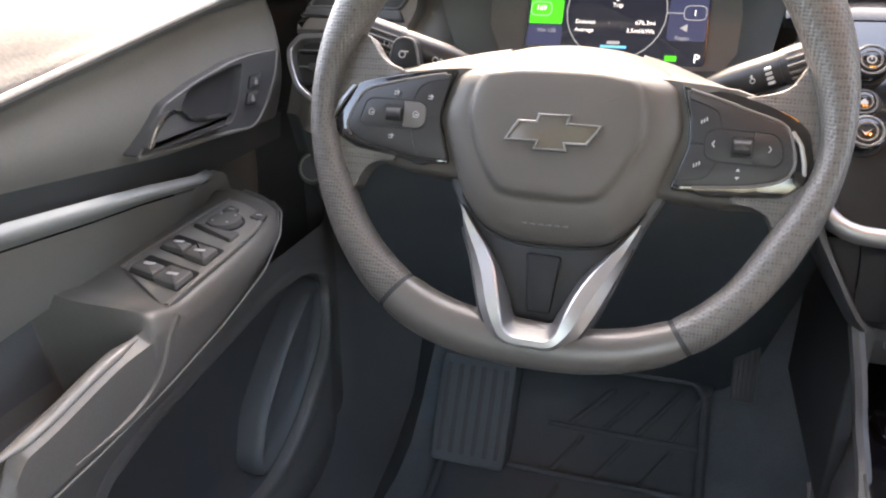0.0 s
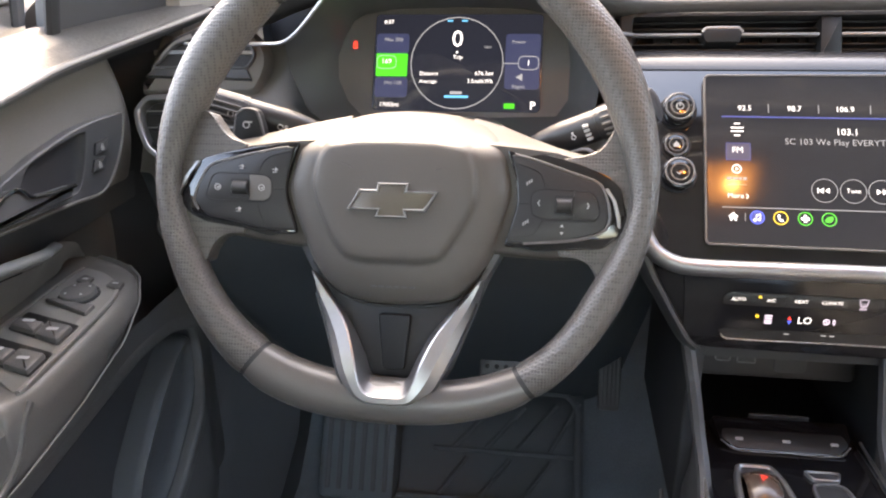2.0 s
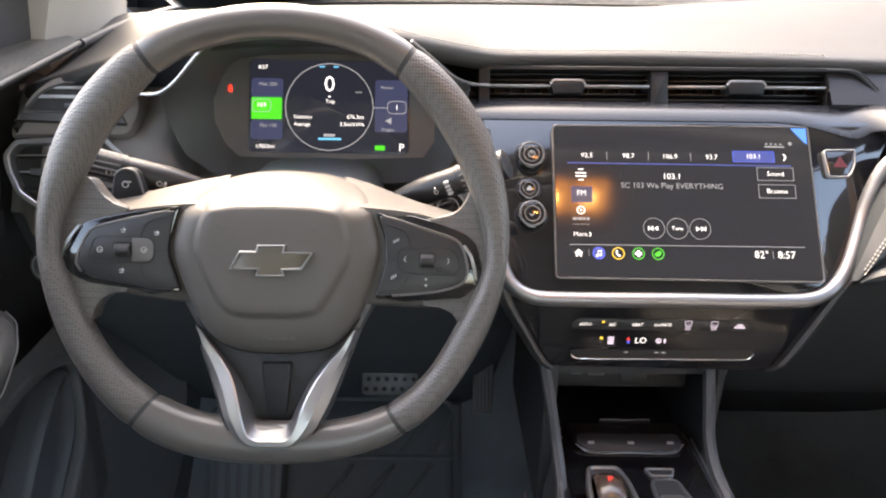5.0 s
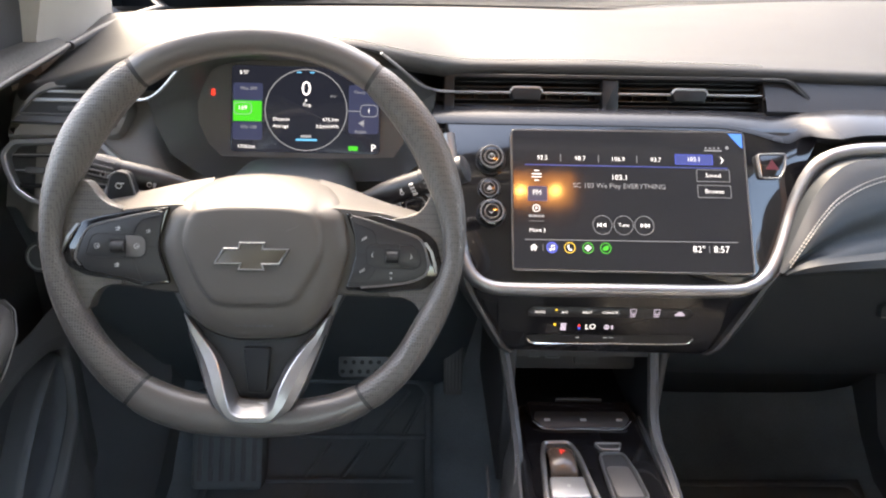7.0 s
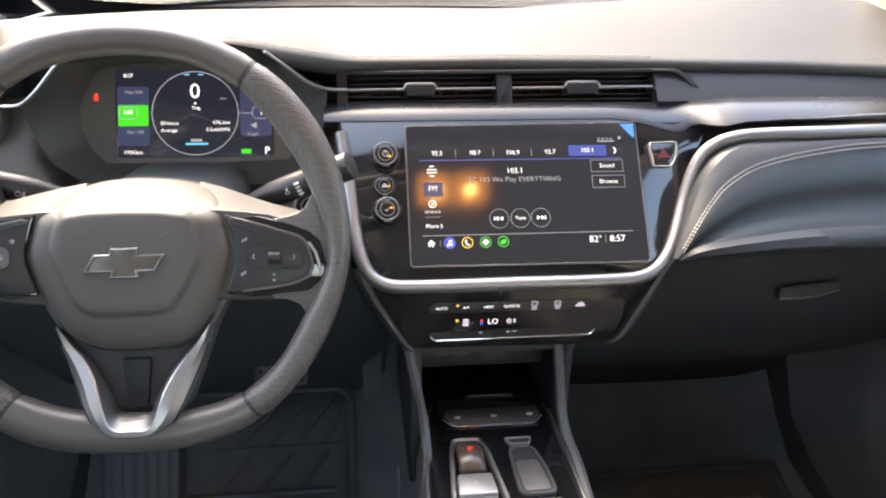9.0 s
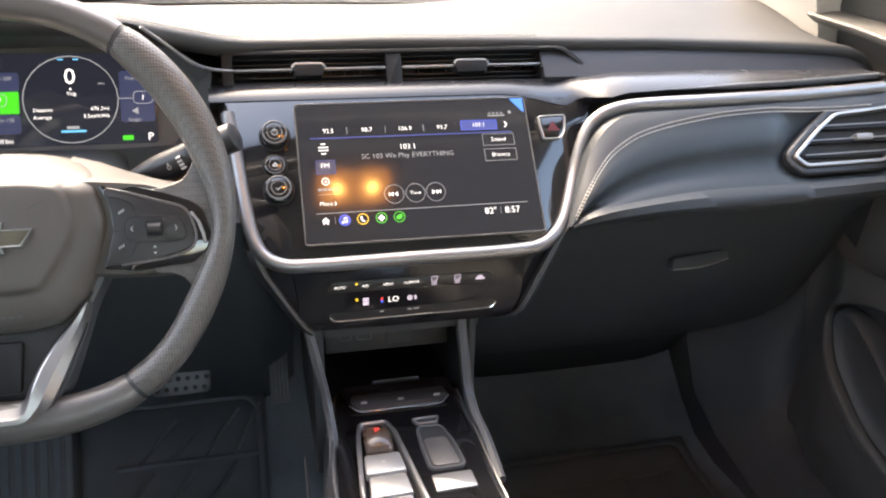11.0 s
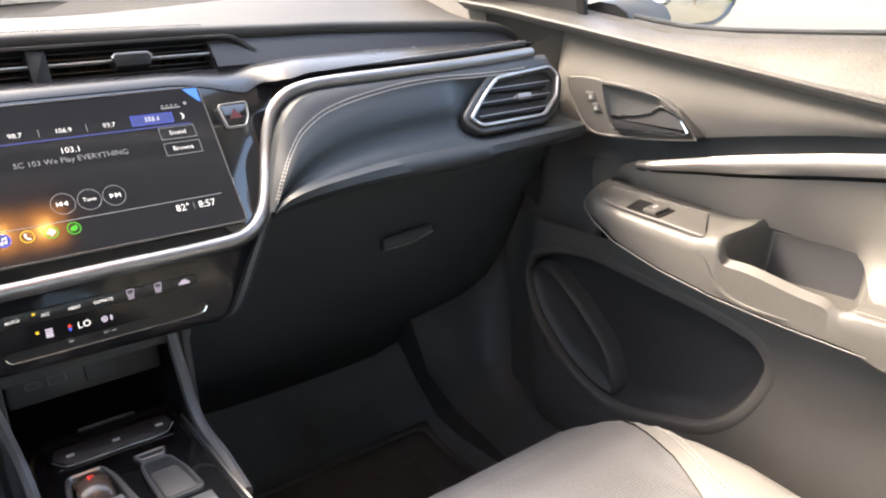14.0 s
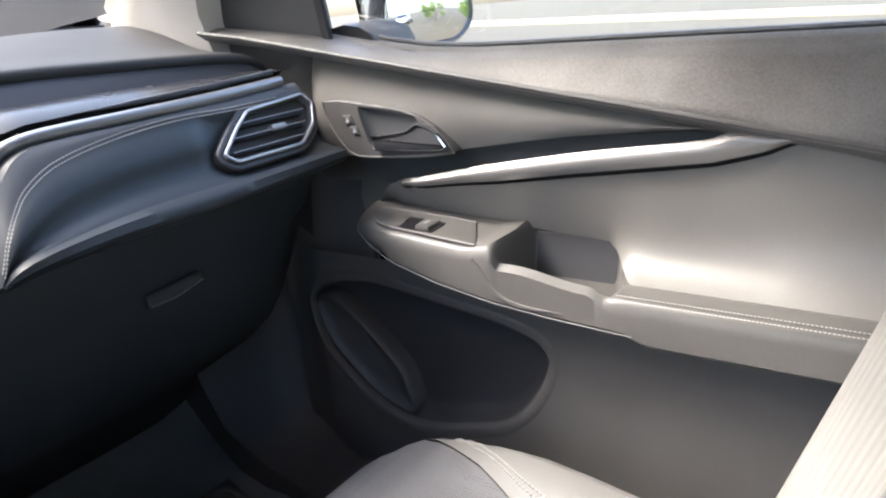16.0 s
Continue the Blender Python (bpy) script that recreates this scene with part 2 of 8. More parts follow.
def inset(poly, d):
    """The polygon moved inwards by d."""
    k = len(poly)
    area = sum(poly[i - 1][0] * poly[i][1] - poly[i][0] * poly[i - 1][1] for i in range(k))
    sg = 1 if area > 0 else -1
    out = []
    for i in range(k):
        a, p, b = Vector(poly[i - 1]), Vector(poly[i]), Vector(poly[(i + 1) % k])
        e1, e2 = p - a, b - p
        e1 = e1.normalized() if e1.length > 1e-9 else e2.normalized()
        e2 = e2.normalized() if e2.length > 1e-9 else e1
        nn = Vector((-e1.y - e2.y, e1.x + e2.x)) * sg
        out.append(p + nn.normalized() * d if nn.length > 1e-6 else p)
    return out


class Plane:
    """A tilted working plane: across (a), up (b) and out towards the viewer (d)."""

    def __init__(self, origin, across, up):
        self.o, self.a, self.b = Vector(origin), Vector(across).normalized(), Vector(up).normalized()
        self.n = self.a.cross(self.b)

    def __call__(self, a, b, d=0.0):
        return self.o + self.a * a + self.b * b + self.n * d


def plate(name, pl, poly, d0, d1, material, parent=None, label="", bevel=0.001, flip=False):
    """A solid plate over a polygon of the plane, from depth d0 to d1, with a rounded front edge."""
    rings = [(poly, d0)]
    if bevel > 0:
        rings += [(poly, d1 - bevel), (inset(poly, bevel * 0.35), d1 - bevel * 0.3), (inset(poly, bevel), d1)]
    else:
        rings += [(poly, d1)]
    k = len(poly)
    verts = [pl(p[0], p[1], d) for ring, d in rings for p in ring]
    faces = [(i * k + j, i * k + (j + 1) % k, (i + 1) * k + (j + 1) % k, (i + 1) * k + j) for i in range(len(rings) - 1) for j in range(k)]
    faces += [tuple(range(k)), tuple(range((len(rings) - 1) * k, len(rings) * k))]
    return link(name, verts, faces, material, parent, label, angle=35)


def rect(a0, b0, a1, b1, r=0.002, n=4):
    return rounded([(a0, b0), (a1, b0), (a1, b1), (a0, b1)], r, n)


def disc(a, b, r, n=20):
    return [Vector((a + r * math.cos(2 * math.pi * i / n), b + r * math.sin(2 * math.pi * i / n))) for i in range(n)]


def ring_plate(name, pl, outer, inner, d0, d1, material, parent=None, label="", bevel=0.0006):
    """A frame: the band between two polygons with the same number of corners."""
    k = len(outer)
    rings = [(outer, d0), (outer, d1 - bevel), (inset(outer, bevel), d1), (inset(inner, -bevel), d1), (inner, d1 - bevel), (inner, d0)]
    verts = [pl(p[0], p[1], d) for ring, d in rings for p in ring]
    faces = [(i * k + j, i * k + (j + 1) % k, ((i + 1) % 6) * k + (j + 1) % k, ((i + 1) % 6) * k + j) for i in range(6) for j in range(k)]
    return link(name, verts, faces, material, parent, label, angle=35)


def sweep(name, path, section, material, parent=None, label="", up=(0, 0, 1), closed=False, scale=None, ends=True):
    """A section of (side, up) offsets carried along a path; up may be one vector or a function of the index."""
    path = [Vector(p) for p in path]
    n = len(path)
    rows = []
    for i, p in enumerate(path):
        t = (path[(i + 1) % n] - path[i - 1]) if closed else (path[min(i + 1, n - 1)] - path[max(i - 1, 0)])
        t.normalize()
        u = Vector(up(i)) if callable(up) else Vector(up)
        side = t.cross(u).normalized()
        u = side.cross(t).normalized()
        k = scale(i / (n - 1)) if scale else 1.0
        kx, ky = k if isinstance(k, tuple) else (k, k)
        rows.append([p + side * (a * kx) + u * (b * ky) for a, b in section])
    if closed:
        rows.append(rows[0])
    return grid(name, rows, material, parent, label, ring=True, caps=ends and not closed)


def oval(a, b, n=12, power=1.0):
    out = []
    for i in range(n):
        c, s = math.cos(2 * math.pi * i / n), math.sin(2 * math.pi * i / n)
        out.append((a * math.copysign(abs(c) ** power, c), b * math.copysign(abs(s) ** power, s)))
    return out


def words(text, pl, a, b, size, material, parent, d, align="CENTER", name="lettering"):
    """Lettering lying on a plane, in the built-in font; (a, b) is the middle of its line."""
    cu = bpy.data.curves.new(name, "FONT")
    cu.body, cu.size, cu.align_x, cu.align_y = text, size, align, "CENTER"
    cu.resolution_u = 2
    tmp = bpy.data.objects.new("tmp", cu)
    scene.collection.objects.link(tmp)
    bpy.context.view_layer.update()
    me = bpy.data.meshes.new_from_object(tmp.evaluated_get(bpy.context.evaluated_depsgraph_get()))
    verts = [pl(a + v.co.x, b + v.co.y, d) for v in me.vertices]
    faces = [tuple(p.vertices) for p in me.polygons]
    bpy.data.objects.remove(tmp)
    bpy.data.meshes.remove(me)
    bpy.data.curves.remove(cu)
    return link(name, verts, faces, material, parent, smooth=False)


def stitches(name, path, parent, step=0.0042, length=0.0028, r=0.00055, lift=(0, 0, 0)):
    """A seam of separate short stitches, joined into one part."""
    P = [Vector(p) for p in path]
    total = sum((P[i + 1] - P[i]).length for i in range(len(P) - 1))
    pts = spline(P, max(2, int(total / step)))
    verts, faces = [], []
    for i in range(len(pts) - 1):
        t = (pts[i + 1] - pts[i]).normalized()
        s = t.cross(Vector((0.3, 0.5, 0.8))).normalized() * r
        w = t.cross(s).normalized() * r
        c = (pts[i] + pts[i + 1]) / 2 + Vector(lift)
        k = len(verts)
        for q in (-1, 1):
            for e in (s + w, -s + w, -s - w, s - w):
                verts.append(c + t * (q * length / 2) + e)
        faces += [(k, k + 1, k + 2, k + 3), (k + 4, k + 7, k + 6, k + 5)] + [(k + j, k + 4 + j, k + 4 + (j + 1) % 4, k + (j + 1) % 4) for j in range(4)]
    ob = link(name, verts, faces, M_THREAD, parent, smooth=False)
    return tagged(ob, kind="stuff")


# ---- the car's shell ----
shell = thing("car_body", "car cabin shell with pale headliner and pillar trim around the front seats", "car body", kind="structure")
ROOF = 1.50
HEAD_Y = -0.10                         # windscreen's upper edge


def smooth01(v):
    v = min(1.0, max(0.0, v))
    return v * v * (3 - 2 * v)


rows = []
for i in range(13):
    y = HEAD_Y - 2.3 * i / 12
    rows.append([Vector((x, y, ROOF - 0.05 * (x / 0.62) ** 2 - 0.03 * smooth01((HEAD_Y - 0.15 - y) / -0.15))) for x in np.linspace(-0.64, 0.64, 17)])
headliner = tagged(grid("ceiling", rows, M_HEAD, None, thick=0.03), "pale felt headliner under the car roof", "ceiling", kind="structure")
outer = [[p + Vector((0, 0, 0.05)) for p in r] for r in rows]
grid("roof", outer, M_BODY, shell, "dark painted roof skin", thick=0.01)
# floor pan under the carpet, and the closed rear of the cabin
floor = tagged(link("floor", [(-0.78, -2.4, 0.26), (0.78, -2.4, 0.26), (0.78, 0.95, 0.26), (-0.78, 0.95, 0.26), (-0.78, -2.4, 0.2), (0.78, -2.4, 0.2), (0.78, 0.95, 0.2), (-0.78, 0.95, 0.2)],
    [(0, 1, 2, 3), (4, 5, 6, 7), (0, 1, 5, 4), (1, 2, 6, 5), (2, 3, 7, 6), (3, 0, 4, 7)], M_CARPET, smooth=False), "black carpeted car floor", "floor", kind="structure")


def block(name, x0, x1, y0, y1, z0, z1, material, parent=None, label="", r=0.01):
    """A box with rounded upright edges and a rounded top edge."""
    pl = Plane((0, 0, 0), (1, 0, 0), (0, 1, 0))
    return plate(name, pl, rect(x0, y0, x1, y1, r), z0, z1, material, parent, label, bevel=min(r, 0.4 * (z1 - z0)))


# rear walls are out of view and act as fill reflectors
tagged(block("wall_rear", -0.74, 0.74, -2.45, -2.38, 0.2, 1.0, M_REAR), "unseen rear wall of the cabin, pale to bounce light", "wall", kind="structure")
tagged(block("wall_front", -0.80, 0.80, 0.88, 0.95, 0.2, 1.09, M_DEEP), "black firewall behind the dashboard", "wall", kind="structure")
for sd, nm in ((-1, "wall_left"), (1, "wall_right")):
    tagged(block(nm, *sorted((sd * 0.80, sd * 0.88)), -2.45, -0.80, 0.2, 1.05, M_REAR), "unseen rear side wall of the cabin, pale to bounce light", "wall", kind="structure")
    grid("rear_pillar", [
        [Vector((sd * a, yy, zz)) for yy in (-0.95, -0.80)] for a, zz in ((0.81, 1.02), (0.76, 1.25), (0.65, 1.46))], M_PILLAR, shell, "pale centre pillar trim", thick=0.04)
    # windscreen pillar: broad pale foot that narrows and leans back to the roof
    foot = [(0.775, 0.80, 1.085), (0.74, 0.74, 1.095), (0.725, 0.62, 1.10), (0.725, 0.50, 1.10), (0.735, 0.445, 1.095), (0.775, 0.435, 1.08)]
    high = [(0.70, 0.62, 1.31), (0.66, 0.60, 1.32), (0.645, 0.56, 1.322), (0.65, 0.51, 1.32), (0.665, 0.485, 1.315), (0.71, 0.48, 1.30)]
    top = [(0.645, -0.03, 1.48), (0.605, -0.05, 1.485), (0.595, -0.09, 1.487), (0.60, -0.14, 1.485), (0.615, -0.16, 1.48), (0.66, -0.165, 1.465)]
    rws = [[Vector((sd * f[0], f[1], f[2] - 0.09)) for f in foot]]
    for i in range(9):
        u = i / 8
        rws.append([Vector((sd * (1 - u) ** 2 * f[0] + sd * 2 * u * (1 - u) * h[0] + sd * u * u * t[0], (1 - u) ** 2 * f[1] + 2 * u * (1 - u) * h[1] + u * u * t[1],
                            (1 - u) ** 2 * f[2] + 2 * u * (1 - u) * (1.5 * h[2] - 0.25 * (f[2] + t[2])) + u * u * t[2])) for f, h, t in zip(foot, high, top)])
    grid("pillar_trim", rws, M_PILLAR, shell, "pale grey windscreen pillar trim", ring=True, caps=True)
    # rear side glass, out of view and left clear to admit fill light
    grid("rear_side_glass", [[Vector((sd * (0.80 - 0.15 * v), y, 1.03 + 0.43 * v)) for v in np.linspace(0, 1, 5)] for y in (-2.40, -1.7, -0.90)], G_REAR, shell, "clear rear side glass", thick=0.004)
    rail = [Vector((sd * x, y, z)) for x, y, z in ((0.655, -0.12, 1.47), (0.66, -0.5, 1.475), (0.66, -1.0, 1.47), (0.65, -1.8, 1.44), (0.64, -2.4, 1.40))]
    sweep("roof_rail", spline(rail, 12), oval(0.035, 0.03, 8), M_PILLAR, shell, "pale roof side rail trim")
grid("rear_glass", [[Vector((x, -2.42 + 0.10 * v, 0.99 + 0.43 * v)) for x in np.linspace(-0.72, 0.72, 7)] for v in np.linspace(0, 1, 5)], G_REAR, shell, "clear tailgate glass", thick=0.004)
sweep("windscreen_header", spline([(-0.64, -0.10, 1.46), (0, -0.08, 1.515), (0.64, -0.10, 1.46)], 12), oval(0.03, 0.02, 8), M_PILLAR, shell, "pale windscreen header trim")
# panes
wind = []
for i in range(7):
    v = i / 6
    wind.append([Vector((x * (0.80 - 0.14 * v), 0.86 - 0.93 * v - 0.10 * x * x, 1.10 + 0.41 * v - 0.03 * x * x * v + 0.045 * max(0.0, x) * (1 - v))) for x in np.linspace(-1, 1, 13)])
ws = grid("window_1", wind, G_PANE)
tagged(ws, "clear raked windscreen glass over the dashboard", "window", kind="structure")
ws.visible_shadow = False
hood_rows = [[Vector((x, y, z - 0.10 * (abs(x) / 0.8) ** 2.5)) for x in np.linspace(-0.85, 0.85, 13)] for y, z in ((0.90, 1.07), (1.1, 1.06), (1.4, 1.02), (1.7, 0.95), (1.85, 0.85), (1.9, 0.7))]
grid("bonnet", hood_rows, M_BODY, shell, "dark painted bonnet", thick=0.01)
cowl = [[Vector((x, y, z - 0.012 * (abs(x) / 0.75) ** 2)) for x in np.linspace(-0.78, 0.78, 9)] for y, z in ((0.80, 1.112), (0.84, 1.106), (0.90, 1.085))]
grid("windscreen_cowl", cowl, M_DEEP, shell, "black cowl strip below the windscreen", thick=0.006)

# reading lamps overhead
lamp = thing("reading_light", "grey overhead console with two lit amber reading lamps", "reading light")
LPD = Plane((0.02, -0.19, 1.463), (-1, 0, 0), (0, 0.985, 0.17))
plate("housing", LPD, rect(-0.09, -0.085, 0.09, 0.085, 0.03), -0.03, 0.0, M_DASH, lamp, bevel=0.004)
M_LENS = glow("amber_lamp_lens", (1.0, 0.34, 0.05), 2.2)
M_BULB = glow("amber_lamp_bulb", (1.0, 0.50, 0.13), 60.0)
for k in (-1, 1):
    lens = plate("lens", LPD, rect(k * 0.036 - 0.034, -0.036, k * 0.036 + 0.034, 0.036, 0.016), 0.0, 0.004, M_LENS, lamp, "lit amber lens", bevel=0.002)
    plate("bulb", LPD, disc(k * 0.034, 0.0, 0.0075), 0.004, 0.008, M_BULB, lens, "bright bulb", bevel=0.002)

# ---- dashboard ----
dash = thing("dashboard", "charcoal car dashboard with screen, air vents and silver trim", "dashboard")
EDGE_Y = curve1([(-0.76, 0.40), (-0.73, 0.36), (-0.68, 0.30), (-0.64, 0.275), (-0.56, 0.245), (-0.50, 0.22), (-0.44, 0.205), (-0.36, 0.20), (-0.28, 0.21), (-0.24, 0.235), (-0.18, 0.285), (-0.12, 0.296), (0.3, 0.294), (0.51, 0.288), (0.66, 0.288), (0.72, 0.296), (0.76, 0.315)])
EDGE_Z = curve1([(-0.76, 1.030), (-0.73, 1.048), (-0.68, 1.067), (-0.64, 1.080), (-0.56, 1.108), (-0.50, 1.130), (-0.44, 1.141), (-0.36, 1.145), (-0.29, 1.141), (-0.24, 1.126), (-0.18, 1.109), (-0.12, 1.108), (0.0, 1.11), (0.16, 1.109), (0.3, 1.107), (0.36, 1.107), (0.49, 1.103), (0.60, 1.0985), (0.665, 1.094), (0.70, 1.084), (0.735, 1.052), (0.76, 1.02)])
xs = np.linspace(-0.76, 0.76, 90)


def soft(f, x, w=0.018):
    return (f(x - w) + 2 * f(x) + f(x + w)) / 4


rows = []
for kind_ in ((0.035, -0.026), (0.012, -0.022), (0.001, -0.014), (0.0, -0.007), (0.004, -0.002), (0.014, 0.0)):
    rows.append([Vector((x, soft(EDGE_Y, x) + kind_[0], soft(EDGE_Z, x) + kind_[1])) for x in xs])
for i in range(1, 13):
    v = i / 12
    r = []
    for x in xs:
        yf, zf = soft(EDGE_Y, x) + 0.014, soft(EDGE_Z, x)
        yb = 0.83 - 0.11 * (abs(x) / 0.73) ** 3
        zb = 1.112 - 0.016 * (min(0.0, x) / 0.73) ** 2 + 0.036 * smooth01((x - 0.05) / 0.6)
        r.append(Vector((x, yf + (yb - yf) * v, zf + (zb - zf) * smooth01(v * 1.15) + 0.010 * math.sin(math.pi * v) * (1 - (x / 0.75) ** 2))))
    rows.append(r)
grid("top_pad", rows, M_TOP, dash, "grey soft-grained dashboard top pad", angle=60)
stitches("stitching", [Vector((x, soft(EDGE_Y, x) + 0.012, soft(EDGE_Z, x) + 0.001)) for x in np.linspace(-0.34, 0.20, 40)], dash)

sweep("end_rail", spline([(-0.703, 0.470, 1.083), (-0.703, 0.58, 1.089), (-0.692, 0.72, 1.094), (-0.655, 0.83, 1.102)], 24), oval(0.007, 0.006, 12), M_GREYPAD, dash, "rounded rail at the end of the dashboard top", up=(0, 0, 1))
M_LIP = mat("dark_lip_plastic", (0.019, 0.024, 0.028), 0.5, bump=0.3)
FA = Plane((0, 0.1409, 0.9095), (1, 0, 0), (0, 0.582, 0.813))       # screen panel
VP = Plane((0, 0.280, 1.074), (1, 0, 0), (0, 0.425, 0.905))         # centre vents
CP = Plane((0, 0.140, 0.840), (1, 0, 0), (0, 0.0, 1.0))             # climate panel

# glossy ledge below the vents, running out above the silver band; its dip beside the hazard switch traces a sky
# reflection
M_LEDGE = mat("gloss_dark_ledge", (0.016, 0.017, 0.020), 0.26, bump=0.0, vary=0.02)
BAND_Z = curve1([(0.2255, 1.003), (0.235, 1.020), (0.252, 1.032), (0.285, 1.039), (0.385, 1.043), (0.515, 1.047), (0.640, 1.053)])
# lower edge: the dip shapes the sky's reflection, not a panel joint
LEDGE_B = curve1([(-0.20, 0.1690), (0.130, 0.1705), (0.150, 0.1690), (0.175, 0.1630), (0.205, 0.1540), (0.216, 0.1530), (0.226, 0.1570), (0.240, 0.1680), (0.255, 0.1740), (0.30, 0.1770)])
rows = []
for x in np.linspace(-0.205, 0.66, 110):
    k = smooth01((x - 0.20) / 0.10)
    far = smooth01((x - 0.40) / 0.26)
    low = FA(x, LEDGE_B(x), -0.001)
    low = low.lerp(Vector((x, 0.206, BAND_Z(x) + 0.0125)), smooth01((x - 0.228) / 0.035))
    back = Vector((x, 0.292 - 0.012 * k, 1.0565 + 0.009 * k - 0.004 * far))
    mid = low.lerp(back, 0.5) + Vector((0, -0.006, 0.006)) * (1 - 0.6 * far)
    rows.append([back + Vector((0, 0.02, -0.001)), back, back.lerp(mid, 0.55) + Vector((0, -0.002, 0.0025)), mid, mid.lerp(low, 0.55) + Vector((0, -0.003, 0.001)), low, low + Vector((0, 0.014, -0.010))])
grid("ledge", rows, M_LEDGE, dash, "glossy dark ledge under the vents", angle=60)
# dark face between top pad and ledge, right of the vents
rows = []
for x in np.linspace(0.20, 0.755, 30):
    ye, ze = soft(EDGE_Y, x), soft(EDGE_Z, x)
    fall = 0.10 * smooth01((x - 0.66) / 0.05)
    rows.append([Vector((x, ye + 0.02, ze - 0.02)), Vector((x, ye + 0.002, ze - 0.016)), Vector((x, ye - 0.008, ze - 0.024)), Vector((x, 0.268, min(1.062, ze - 0.03))), Vector((x, 0.275, min(1.050, ze - 0.04) - fall)), Vector((x, 0.29, min(1.040, ze - 0.05) - 2 * fall))])
grid("upper_face", rows, mat("navy_black_soft_plastic", (0.026, 0.028, 0.034), 0.5, bump=0.3), dash, "charcoal upper dashboard face")

# centre vents: a long slot that ends in a point, with vanes, blades and tabs
VENT_IN = rounded([(-0.178, -0.0185), (0.200, -0.0165), (0.236, -0.0150), (0.258, -0.0078), (0.228, 0.0215), (0.198, 0.0215), (-0.178, 0.0180)], [0.003, 0.004, 0.008, 0.002, 0.012, 0.004, 0.003])
VENT_OUT = rounded([(-0.190, -0.0225), (0.200, -0.0205), (0.240, -0.0180), (0.268, -0.0078), (0.234, 0.0255), (0.198, 0.0258), (-0.190, 0.0220)], [0.003, 0.004, 0.010, 0.002, 0.014, 0.004, 0.003])
plate("vent_bed", VP, VENT_IN, -0.060, -0.048, M_BLACK, dash, "black depth behind the vent blades", bevel=0)
ring_plate("vent_surround", VP, VENT_OUT, VENT_IN, -0.05, 0.001, M_VENT, dash, "black vent surround")
sweep("vent_lip", spline([VP(*p, 0.001) for p in ((0.196, 0.0240), (0.222, 0.0238), (0.234, 0.0200), (0.252, 0.0020), (0.263, -0.0075))], 20), oval(0.0008, 0.0008, 6), M_GREYPAD, dash, "pale edge of the pointed vent end", up=lambda i: VP.n)
plate("vent_end", VP, rounded([(0.200, -0.0160), (0.234, -0.0148), (0.255, -0.0078), (0.227, 0.0205), (0.200, 0.0205)], [0.001, 0.006, 0.002, 0.010, 0.001]), -0.03, -0.007, M_VENT, dash, "charcoal pointed vent end panel")
for x0, x1, tab, pick in ((-0.177, 0.0005, (-0.108, -0.075), 0), (0.0205, 0.199, (0.088, 0.126), 1)):
    r0, r1 = 0.0012 + 0.010 * (x0 + 0.177), 0.0012 + 0.010 * (x1 + 0.177)
    v1 = plate("vent_vane", VP, [Vector((x0, r0 - 0.0012)), Vector((x1, r1 - 0.0012)), Vector((x1, r1 + 0.0012)), Vector((x0, r0 + 0.0012))], -0.010, -0.003, M_PEDAL, dash, "thin silver horizontal vane", bevel=0.0005)
    for q in (-0.0130, -0.0070, 0.0085, 0.0150):
        plate("blade", VP, [Vector((x0, r0 + q - 0.0009)), Vector((x1, r1 + q - 0.0009)), Vector((x1, r1 + q + 0.0009)), Vector((x0, r0 + q + 0.0009))], -0.032, -0.012, M_BLACK, v1, bevel=0.0004)
    for i in range(10):
        xx = x0 + (x1 - x0) * (i + 0.5) / 10
        plate("upright_blade", VP, rect(xx - 0.0009, -0.018, xx + 0.0009, 0.020, 0.0003), -0.047, -0.033, M_VENT, v1, bevel=0)
    rt = 0.0012 + 0.010 * (tab[0] + 0.177)
    tb = plate("vent_tab", VP, rounded([(tab[0] + 0.001, rt - 0.0090), (tab[1] - 0.001, rt - 0.0088), (tab[1] + 0.003, rt + 0.0020), (tab[1] + 0.001, rt + 0.0052), (tab[0] + 0.001, rt + 0.0050), (tab[0] - 0.003, rt + 0.0020)], 0.0012), -0.02, 0.0012, M_VENT, v1, "dark vent tab with a bright upper edge", bevel=0.0010)
    sweep("tab_edge", [VP(tab[0] - 0.003, rt + 0.0008, 0.0005), VP(tab[0] + 0.001, rt + 0.0054, 0.0005), VP(tab[1] - 0.001, rt + 0.0056, 0.0005), VP(tab[1] + 0.003, rt + 0.0010, 0.0005)], oval(0.0015, 0.0013, 8), M_SILVER, tb, "bright upper edge", up=lambda i: VP.n)
plate("vent_divider", VP, rect(0.0010, -0.0195, 0.0200, 0.0195, 0.001), -0.04, -0.001, M_VENT, dash, "charcoal bar between the vents", bevel=0.001)
plate("vent_end_line", VP, rect(0.2005, 0.0008, 0.2290, 0.0034, 0.0010), -0.008, -0.0030, M_SILVER, dash, "short silver line", bevel=0.0005)

# screen panel and touch screen
plate("fascia", FA, rounded([(-0.190, 0.168), (-0.168, -0.004), (-0.140, -0.024), (0.148, -0.024), (0.177, -0.006), (0.214, 0.072), (0.236, 0.130), (0.252, 0.160), (0.236, 0.172), (-0.182, 0.176)], [0.01, 0.02, 0.02, 0.02, 0.02, 0.02, 0.01, 0.01, 0.01, 0.01]), -0.02, -0.002, M_PIANO, dash, "glossy piano black screen surround")
SCR = [(-0.1130, -0.0025), (0.1605, -0.0045), (0.1590, 0.1630), (-0.1130, 0.1605)]
